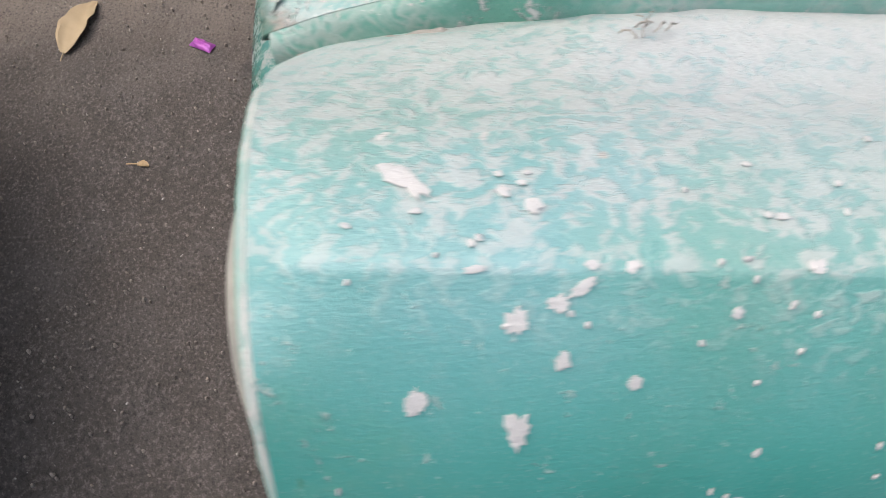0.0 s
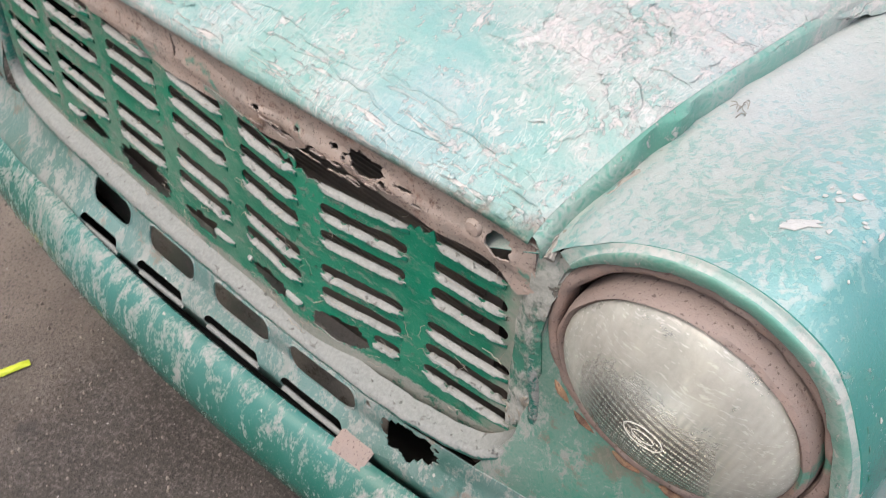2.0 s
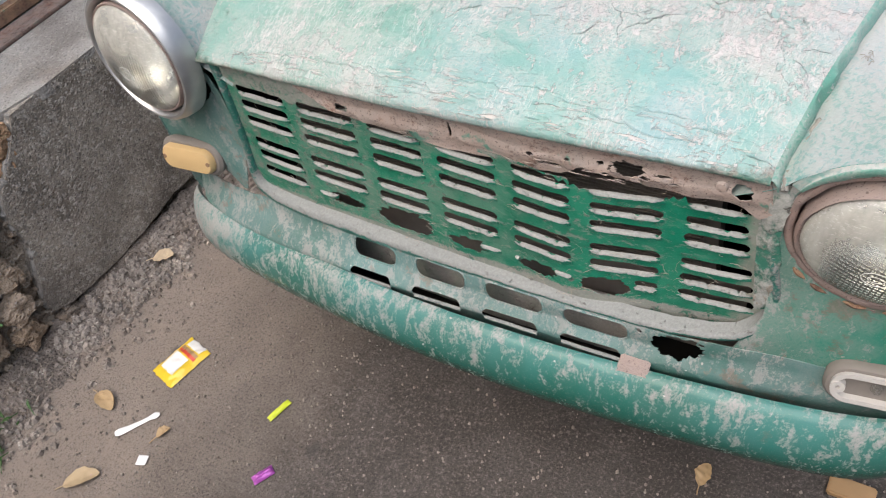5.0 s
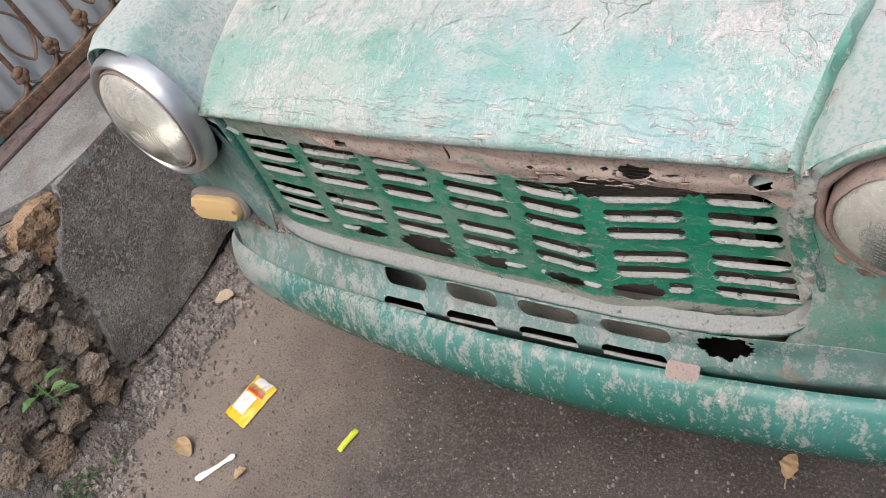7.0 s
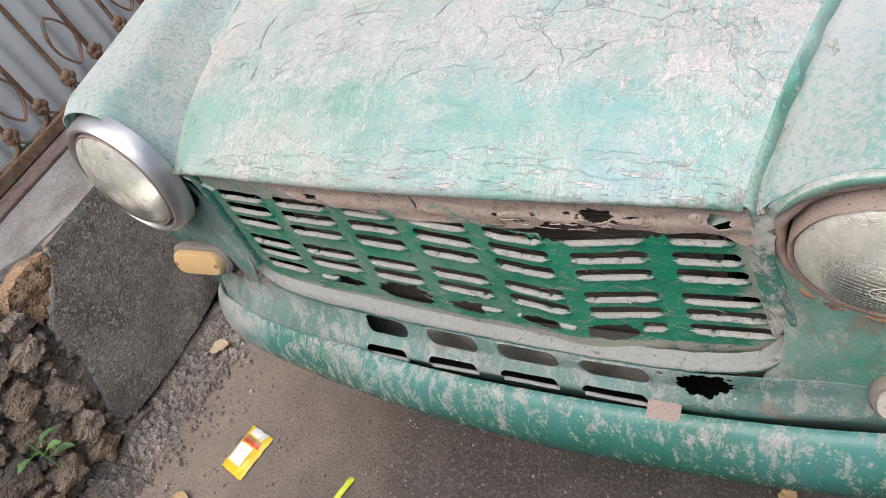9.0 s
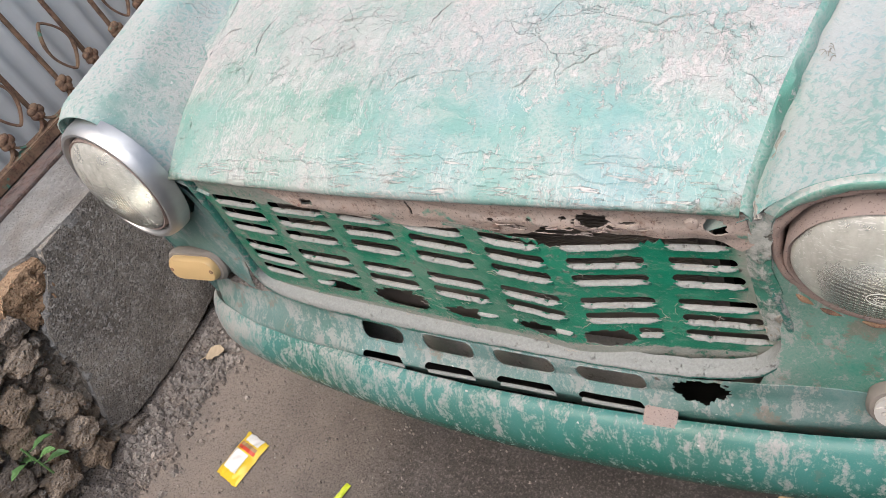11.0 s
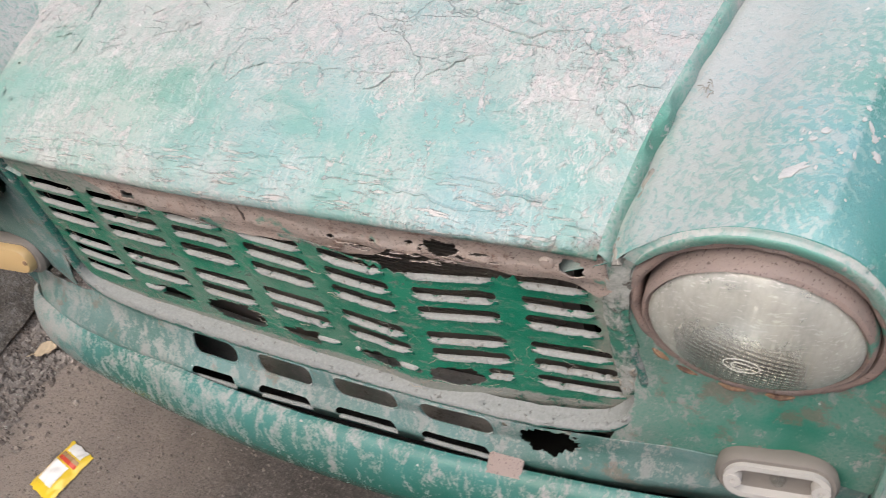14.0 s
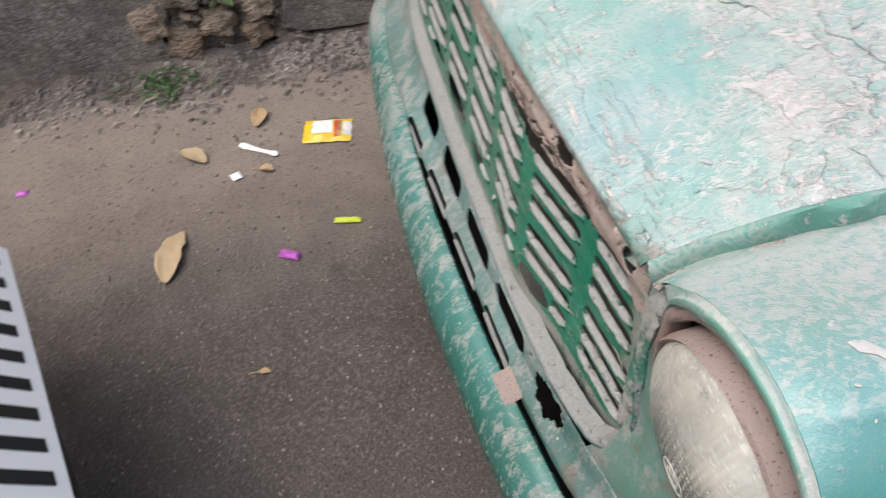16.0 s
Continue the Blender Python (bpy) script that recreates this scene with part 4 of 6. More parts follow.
def build_wing(car, side):
    """One front wing with its front panel; side is 1 for the car's left."""
    flip = Matrix.Diagonal((side, 1, 1, 1))

    def place(bm):
        bm.transform(flip)
        if side < 0:
            for v in bm.verts:
                out = max(0.0, -v.co.x - 0.60 - 0.1 * max(v.co.y, 0))
                v.co.x += 0.6 * out * min(1.0, max(0.0, (0.93 - v.co.z) / 0.12))
                v.co.z += LIFT * min(1.0, max(0.0, (-v.co.x - 0.447 - 0.15 * max(v.co.y, 0)) / 0.07))

    ys = [0.0, 0.003, 0.007, 0.012, 0.018, 0.026, 0.036, 0.048, 0.06, 0.08, 0.1, 0.15, 0.2, 0.26, 0.32, 0.4, 0.48, 0.56, 0.64, 0.72, 0.8, 0.88, 0.94, 1.02, 1.12]
    grid = []
    for y in ys:
        sec = [lead_in(x, z, y) for x, z in wing_section(y)]
        grid.append([(x, y + (0.45 * max(0, x - 0.6) ** 2 if y < 0.05 else 0) + 0.0012 * noise.noise((x * 9, y * 9, z * 9)), z + 0.0015 * noise.noise((x * 7, y * 6, 5))) for x, z in sec])
    wing = loft(grid)
    back = bmesh.ops.extrude_face_region(wing, geom=list(wing.faces))
    for v in back["geom"]:
        if isinstance(v, bmesh.types.BMVert):
            v.co += Vector((-0.0015, 0, -0.0015))
    bmesh.ops.recalc_face_normals(wing, faces=wing.faces)
    place(wing)
    wing_ob = part("wing", wing, FENDER if side > 0 else FENDER_OLD, car)
    if side > 0:
        build_chips(wing_ob)
    # the flange that runs round the lamp's opening
    sec = wing_section(0.0)
    lead = [lead_in(a, b, 0.0) for a, b in sec if a > 0.44]

    def reach_from(o, n):
        """Distance from o along n to the wing's leading edge."""
        best = None
        for e, f in zip(lead, lead[1:]):
            e, f = Vector(e) - o, Vector(f) - o
            g = f - e
            den = n.x * g.y - n.y * g.x
            if abs(den) > 1e-9:
                u, v = (e.x * g.y - e.y * g.x) / den, (e.x * n.y - e.y * n.x) / den
                if u > 0.0 and -1e-6 <= v <= 1 + 1e-6:
                    best = u if best is None else min(best, u)
        return best

    path = []
    for a in range(150, 20, -3):
        n = Vector((math.cos(radians(a)), math.sin(radians(a))))
        r = min(0.1135, (reach_from(Vector(LAMP), n) or 0.125) - 0.0055)
        path.append((LAMP[0] + r * n.x, LAMP[1] + r * n.y))
    tail = [(0.672, 0.836), (0.679, 0.812), (0.6845, 0.787), (0.6885, 0.76), (0.691, 0.73), (0.693, 0.69), (0.694, 0.64), (0.694, 0.60), (0.693, 0.57), (0.692, 0.545)]
    for p in tail:
        n = Vector(p) - Vector(LAMP)
        r = n.length
        n.normalize()
        edge = reach_from(Vector(LAMP), n)
        r = min(r, edge - 0.0055) if edge else r
        path.append((LAMP[0] + r * n.x, LAMP[1] + r * n.y))
    for _ in range(3):
        path = path[:1] + [tuple((Vector(a) + 2 * Vector(b) + Vector(c)) / 4) for a, b, c in zip(path, path[1:], path[2:])] + path[-1:]
    groove, rim = [], []
    for k, (x, z) in enumerate(path):
        p, q = path[max(0, k - 1)], path[min(len(path) - 1, k + 1)]
        t = Vector((q[0] - p[0], q[1] - p[1])).normalized()
        n = Vector((-t.y, t.x))
        reach = 0.0085
        reach = min(0.012, max(0.0035, reach_from(Vector((x, z)), n) or 0.0085))
        slim = 1.0 if x < 0.66 else max(0.4, 1 - 10 * (x - 0.66) - 3 * max(0.0, 0.82 - z))
        fade = min(1.0, (k + 0.5) / 9)
        jag = 0.0009 * noise.noise((x * 40, z * 40, side))
        bump = 0.0009 * noise.noise((x * 90, z * 90, side + 4))
        back = 0.45 * max(0, x - 0.6) ** 2

        def at(prof):
            return [(x + (d * slim * (0.2 + 0.8 * fade) + jag) * n.x, y * fade * slim + back, z + (d * slim * (0.2 + 0.8 * fade) + jag) * n.y) for d, y in prof]

        outer = [(x + d * n.x, y + back, z + d * n.y) for d, y in ((reach - 0.0012, 0.014), (reach - 0.0008, 0.003), (reach - 0.0006, 0.0))]
        groove.append(outer + at([(0.0056 / slim, -0.0008), (0.0042, -0.0016), (0.0030, -0.0040)]))
        rim.append(at([(0.0034, -0.0032), (0.0026, -0.0046), (0.0012, -0.0052 - bump), (-0.0020, -0.0050 + bump), (-0.0060, -0.0038 - bump), (-0.0095 - 2 * bump, -0.0014), (-0.0108 - 2 * bump, 0.014)]))
    for name, rows, mat in () if side < 0 else (("lamp_flange", groove, FENDER_OLD), ("lamp_rim", rim, EDGE)):
        bm = loft(rows)
        back = bmesh.ops.extrude_face_region(bm, geom=list(bm.faces))
        for v in back["geom"]:
            if isinstance(v, bmesh.types.BMVert):
                v.co.y += 0.0012
        bmesh.ops.recalc_face_normals(bm, faces=bm.faces)
        place(bm)
        part(name, bm, mat, wing_ob)
    # front panel under and beside the lamp
    foot = [(0.400, 0.556), (0.418, 0.574), (0.440, 0.598), (0.452, 0.634), (0.455, 0.70), (0.455, 0.80)] if side > 0 else [(0.470, 0.552), (0.455, 0.59), (0.440, 0.64), (0.428, 0.72), (0.425, 0.80)]
    outline = [(x, z) for x, z in sec if z > 0.555 and x > 0.447] + [(0.69, 0.552)] + foot
    rows = []
    m = 96
    for k in range(m):
        a = k * math.tau / m
        d = Vector((math.cos(a), math.sin(a)))
        best = (0.552 - LAMP[1]) / d.y if d.y < -0.5 else 0.35
        best = min(best, 0.125) if d.y > 0.2 else best
        for p, q in zip(outline, outline[1:] + outline[:1]):
            p, q = Vector(p) - Vector(LAMP), Vector(q) - Vector(LAMP)
            e = q - p
            den = d.x * e.y - d.y * e.x
            if abs(den) > 1e-9:
                t = (p.x * e.y - p.y * e.x) / den
                s = (p.x * d.y - p.y * d.x) / den
                if t > 0 and -1e-6 <= s <= 1 + 1e-6:
                    best = min(best, t)
        r0 = 0.1075 + 0.0012 * noise.noise((math.cos(a) * 14, math.sin(a) * 14, 8))
        best = max(best, r0 + 0.012)
        row = []
        for j in range(7):
            r = r0 + (best - (0.004 if d.y > 0.2 else 0.001) - r0) * j / 6
            x, z = LAMP[0] + r * d.x, LAMP[1] + r * d.y
            low = min(1.0, max(0.0, (z - 0.60) / 0.09))
            low = low * low * (3 - 2 * low)
            row.append((x, (curve(APRON_AT, x) * (1 - low) + front_y(x) * low if x < 0.60 else 0.0101 - 0.05 * min(0.08, x - 0.60)) + 0.004 + 0.008 * max(0, 1 - j / 2) * (1 if d.y > -0.3 else 0.2) + 0.0015 * noise.noise((x * 16, z * 16, 4)), z))
        rows.append(row)
    rows.append(rows[0])
    bm = loft(rows)
    bmesh.ops.remove_doubles(bm, verts=bm.verts, dist=1e-6)
    back = bmesh.ops.extrude_face_region(bm, geom=list(bm.faces))
    for v in back["geom"]:
        if isinstance(v, bmesh.types.BMVert):
            v.co.y += 0.0015
    bmesh.ops.recalc_face_normals(bm, faces=bm.faces)
    place(bm)
    part("front_panel", bm, FRONT if side > 0 else APRON, wing_ob, "dark green lamp panel with scratched paint")


CHIPS = random.Random(71)


def build_chips(wing_ob):
    """Bare spots where the paint has come off the wing: thin scabs that follow its skin."""
    spots = [(0.577, 0.059, 0.0150, 0.0055, 42), (0.5934, 0.1034, 0.0038, 0.0042, 0), (0.6278, 0.1085, 0.0065, 0.0042, 0), (0.631, 0.094, 0.0085, 0.0055, 0), (0.6429, 0.1096, 0.0065, 0.0036, 0), (0.6586, 0.0938, 0.0120, 0.0062, 0), (0.6482, 0.0573, 0.0095, 0.0050, 0),
             (0.6507, 0.1345, 0.0045, 0.0030, 0), (0.6244, 0.1165, 0.0045, 0.0060, 20), (0.6185, 0.1200, 0.0040, 0.0030, 0), (0.6203, 0.1336, 0.0050, 0.0034, 30), (0.6266, 0.1947, 0.0055, 0.0036, 0), (0.587, 0.302, 0.0090, 0.0100, 30), (0.6160, 0.0807, 0.0030, 0.0045, 0), (0.6362, 0.1682, 0.0035, 0.0024, 0), (0.586, 0.0935, 0.0035, 0.0030, 20)]
    for _ in range(46):
        spots.append((CHIPS.uniform(0.57, 0.685), CHIPS.uniform(0.015, 0.33), CHIPS.uniform(0.0008, 0.0022), CHIPS.uniform(0.0008, 0.0020), CHIPS.uniform(0, 90)))
    for k, (cx, cy, rx, ry, rot) in enumerate(spots):
        bm = bmesh.new()
        ring = []
        for a in range(30):
            t = a * math.tau / 30
            d = 1 + 0.45 * noise.noise((2 * math.cos(t), 2 * math.sin(t), k * 3.1))
            d *= 1 + 0.45 * noise.noise((7 * math.cos(t), 7 * math.sin(t), k * 1.7))
            u, v = rx * d * math.cos(t) * (0.36 if cx > 0.61 else 0.85), ry * d * math.sin(t) * 0.72
            x = cx + u * math.cos(radians(rot)) - v * math.sin(radians(rot))
            y = cy + u * math.sin(radians(rot)) + v * math.cos(radians(rot))
            sec = [p for p in wing_section(max(0.0, y)) if p[0] > 0.44]
            z = sec[-1][1]
            for p, q in zip(sec, sec[1:]):
                if p[0] <= x <= q[0]:
                    z = p[1] + (q[1] - p[1]) * (x - p[0]) / max(1e-6, q[0] - p[0])
                    break
            ring.append(Vector((x, y, z + 0.0003)))
        mid = sum(ring, Vector()) / len(ring)
        m = bm.verts.new(mid + Vector((0.0002, 0, 0.0004)))
        vs = [bm.verts.new(p) for p in ring]
        for a, b in zip(vs, vs[1:] + vs[:1]):
            bm.faces.new((m, a, b))
        thicken(bm, -0.0008)
        part("paint_scab", bm, SCAB if k != 12 else TAN, wing_ob)


def build_headlamp(car, side):
    """Lens, bulb, reflector and its ring; the car's left lamp has lost its trim and shows the rusted bowl."""
    at = Matrix.Translation((LAMP[0] - 0.002 if side > 0 else -0.553, 0.003 if side > 0 else -0.010, LAMP[1] - 0.008 if side > 0 else 0.868)) @ pose(0, 0, 0, 5 if side > 0 else -5, 0, 0 if side > 0 else -4)
    lamp = empty("headlamp", at)
    lamp.parent = car
    tagged(lamp, "round headlamp with a rusted bowl and no trim ring" if side > 0 else "round headlamp in a dull chrome trim ring")
    rad = 0.0885 if side > 0 else 0.095
    dome = [(0.0005, -0.031)] + [(rad * math.sin(radians(a)), -0.031 + 0.031 * (1 - math.cos(radians(a))) ** 0.9) for a in (6, 12, 20, 28, 36, 44, 52, 60, 68, 76, 84)] + [(rad, 0.001), (rad, 0.006)]
    fwd = 0.0 if side > 0 else -0.015
    part("lens", thicken(lathe([(r, y + fwd) for r, y in dome], 64), 0.003), LENS if side > 0 else LENS_CLEAR, lamp, "dusty ribbed glass lens")
    # the round maker's boss low on the glass
    depth = [(r, y + fwd) for r, y in dome[:-1]]
    for rx, rz, w in ((0.0150, 0.0120, 0.0005), (0.0085, 0.0055, 0.0004)):
        loop = [(-0.003 + rx * math.cos(k * math.tau / 36), -0.012 + rz * math.sin(k * math.tau / 36)) for k in range(37)]
        part("boss", tube([(x, curve(depth, math.hypot(x, z)) - 0.0001, z) for x, z in loop], w, 6), PALEGLASS, lamp)
    part("reflector", lathe([(0.086, 0.004), (0.078, 0.02), (0.062, 0.038), (0.04, 0.052), (0.016, 0.06), (0.001, 0.061)], 40), MIRROR, lamp)
    part("bulb", lathe([(0.0005, 0.012), (0.006, 0.015), (0.009, 0.022), (0.009, 0.032), (0.006, 0.04), (0.006, 0.058)], 20), MIRROR, lamp)
    if side > 0:
        ring, bowl = [], []
        for k in range(97):
            a = k * math.tau / 96
            split = max(0.0, 1 - abs(math.degrees(a) - 128) / 46) ** 0.5
            w = Vector((0.0012 * noise.noise((4 * math.cos(a), 4 * math.sin(a), 3)), 0.0010 * noise.noise((7 * math.cos(a), 7 * math.sin(a), 5)), 0.0))
            ring.append([((r - 0.0036 * split * (r > 0.092) + w.x) * math.cos(a), y + w.y, (r - 0.0036 * split * (r > 0.092) + w.x) * math.sin(a)) for r, y in ((0.0865, 0.004), (0.0880, -0.004), (0.0905, -0.0062), (0.0940, -0.0040), (0.0955, 0.002), (0.0960, 0.010), (0.0955, 0.024))])
            prof = ((0.0975, 0.020), (0.0970, 0.0040), (0.0985, 0.0010), (0.1015, 0.0), (0.1055, 0.0012), (0.1085, 0.005), (0.1095, 0.012), (0.109, 0.03), (0.10, 0.07))
            bowl.append([((r + 2 * w.x) * math.cos(a), y + 1.6 * w.y + 0.0012 * noise.noise((26 * r * math.cos(a) * 9, 26 * r * math.sin(a) * 9, 2)), (r + 2 * w.x) * math.sin(a)) for r, y in prof])
        part("retaining_ring", loft(ring), RUST, lamp, "rusted lamp retaining ring")
        bowl = loft(bowl)
        bowl.transform(Matrix.Translation((0.0, 0.001, 0.004)) @ Matrix.Rotation(radians(-4), 4, "X"))
        part("bowl", bowl, RUST, lamp, "rusted headlamp bowl")
        bm = bmesh.new()
        bmesh.ops.create_cube(bm, size=1)
        bm.transform(Matrix.Translation((0.0, 0.0, -0.117)) @ Matrix.Diagonal((0.016, 0.003, 0.014, 1)))
        bmesh.ops.bevel(bm, geom=bm.edges, offset=0.001, segments=1)
        part("lug", bm, RUST, lamp)
        for k, a in enumerate((222, 238, 262, 285)):
            a0 = radians(a)
            bm = tube([(0.1085 * math.cos(a0 + d), -0.003, 0.1085 * math.sin(a0 + d)) for d in (-0.12, -0.06, 0, 0.06, 0.12)], [0.001, 0.0035, 0.0045, 0.003, 0.001], 6)
            part("rust_flake", bm, RUST_IRON, lamp)
    else:
        part("trim_ring", thicken(lathe([(0.100, 0.0), (0.1005, -0.009), (0.103, -0.016), (0.107, -0.0215), (0.1115, -0.0215), (0.1165, -0.016), (0.1200, -0.004), (0.1210, 0.014)], 80), 0.001), CHROME, lamp, "dull chrome trim ring")
        part("inner_ring", lathe([(0.0935, -0.014), (0.0945, -0.019), (0.097, -0.020), (0.0985, -0.016), (0.0995, 0.0)], 64), RUST, lamp)


def build_indicator(car, side):
    """Oval side lamp under the headlamp: amber cover on one side, bare broken one on the other."""
    if side > 0:
        at = Matrix.Translation((0.598, -0.006, 0.568)) @ pose(0, 0, 0, -14, 0, 8)
    else:
        at = Matrix.Translation((-0.573, -0.012, 0.640)) @ pose(0, 0, 0, -14, 0, 4)
    lamp = empty("side_lamp", at)
    lamp.parent = car
    tagged(lamp, "oval side lamp with a broken lens and bare bulb" if side > 0 else "oval side lamp with a faded amber cover")

    k = 1.0 if side > 0 else 1.22

    def oval(w, h, y, r):
        return [(x, y, z) for x, z in rounded(-w * k, w * k, -h, h, r, 8)]

    part("gasket", loft([oval(0.058, 0.031, 0.012, 0.029), oval(0.060, 0.033, -0.002, 0.031), oval(0.056, 0.029, -0.008, 0.027), oval(0.050, 0.024, -0.008, 0.022), oval(0.049, 0.023, 0.004, 0.021)], True), GREYPLASTIC, lamp, "grey lamp gasket")
    if side > 0:
        part("rim", loft([oval(0.051, 0.0245, -0.004, 0.022), oval(0.051, 0.0245, -0.013, 0.022), oval(0.0435, 0.0175, -0.013, 0.015), oval(0.042, 0.016, 0.0, 0.014)], True), WHITERIM, lamp, "dirty white plastic rim")
        part("bowl", loft([oval(0.044, 0.018, -0.004, 0.015), oval(0.036, 0.012, 0.012, 0.011), oval(0.008, 0.003, 0.016, 0.002)], True, True), SILVER, lamp)
        part("bulb", lathe([(0.0005, -0.012), (0.006, -0.01), (0.0085, -0.003), (0.0075, 0.006), (0.006, 0.014)], 20, Matrix.Translation((0.002, 0, 0.002))), LENS, lamp, "clear glass bulb")
        for x in (-0.0455, 0.0455):
            part("screw_boss", lathe([(0.002, -0.010), (0.003, -0.0145), (0.009, -0.0145), (0.0095, -0.004)], 20, Matrix.Translation((x * 0.93, 0, 0))), WHITERIM, lamp)
    else:
        rows = [oval(0.050, 0.0245, -0.004, 0.022), oval(0.050, 0.0245, -0.016, 0.022), oval(0.047, 0.0215, -0.021, 0.019), oval(0.03, 0.01, -0.023, 0.009), oval(0.004, 0.002, -0.0235, 0.0015)]
        part("cover", loft(rows, True, True), AMBER, lamp, "faded amber plastic cover")
        for x in (-0.043 * k, 0.043 * k):
            part("screw", lathe([(0.0005, -0.0225), (0.004, -0.0225), (0.005, -0.02), (0.005, -0.012)], 16, Matrix.Translation((x, 0, 0))), RUST_IRON, lamp)


# dividers of the grille: x at the top and at the foot; the lips of its louvres: height at the car's right and left
COLS = [(-0.397, -0.413), (-0.268, -0.288), (-0.134, -0.151), (-0.016, -0.030), (0.107, 0.091), (0.217, 0.209), (0.335, 0.328), (0.428, 0.452)]
LIPS = [(0.815, 0.804), (0.785, 0.770), (0.753, 0.737), (0.705, 0.692), (0.675, 0.659), (0.639, 0.627)]
GRILLE_TOP = [(-0.42, 0.006), (-0.28, -0.001), (-0.035, -0.006), (0.11, -0.0145), (0.205, -0.019), (0.33, -0.001), (0.44, 0.008)]
GRILLE_FOOT = [(-0.42, 0.004), (-0.28, -0.006), (0.0, -0.016), (0.13, -0.018), (0.205, -0.022), (0.31, -0.003), (0.43, 0.010)]


def divider(c, z):
    t = (0.81 - z) / 0.18
    return COLS[c][0] + (COLS[c][1] - COLS[c][0]) * t


def lip_z(r, x):
    return LIPS[r][0] + (LIPS[r][1] - LIPS[r][0]) * (x + 0.40) / 0.83


def grille_y(x, z):
    """The grille is pushed out to a ridge where it was bent."""
    k = min(1.0, max(0.0, (0.80 - z) / 0.18))
    return curve(GRILLE_TOP, x) * (1 - k) + curve(GRILLE_FOOT, x) * k


def rail_y(x, z):
    a = min(1.0, abs(x) / 0.44)
    return -0.012 + 0.014 * a * a


def louvre_lip(a, b, r, seed, nick=0.0):
    """The rolled upper edge of one louvre from x = a to b, bent, nicked and thinner at its ends."""
    rows = []
    n = max(8, int((b - a) / 0.0035))
    rnd = random.Random(seed)
    sag = rnd.uniform(-0.0012, 0.0012)
    for k in range(n + 1):
        t = k / n
        x = a + (b - a) * t
        end = min(1.0, 0.35 + 5.0 * min(t, 1 - t))
        z = lip_z(r, x) + sag * math.sin(math.pi * t) + 0.0007 * noise.noise((x * 45, r, seed)) 
        y = grille_y(x, z)
        bite = max(0.0, noise.noise((x * 120, r * 3.1, seed + 2)) - 0.32 + nick) * 0.012
        rag = 0.0007 * noise.noise((x * 260, r, seed + 5))
        w = 0.0034 * end
        prof = [(0.0036, 0.0012 - bite), (0.0018, w + rag - bite), (-0.0012, w * 0.98 + rag - bite), (-0.0036 * end, 0.0022 - bite * 0.8), (-0.0048 * end, -0.0006 - 0.5 * bite), (-0.0046 * end, -0.0026), (-0.0028 * end, -0.0042), (0.0010, -0.0048)]
        rows.append([(x, y + py, z + pz) for py, pz in prof])
    return loft(rows, True, True)


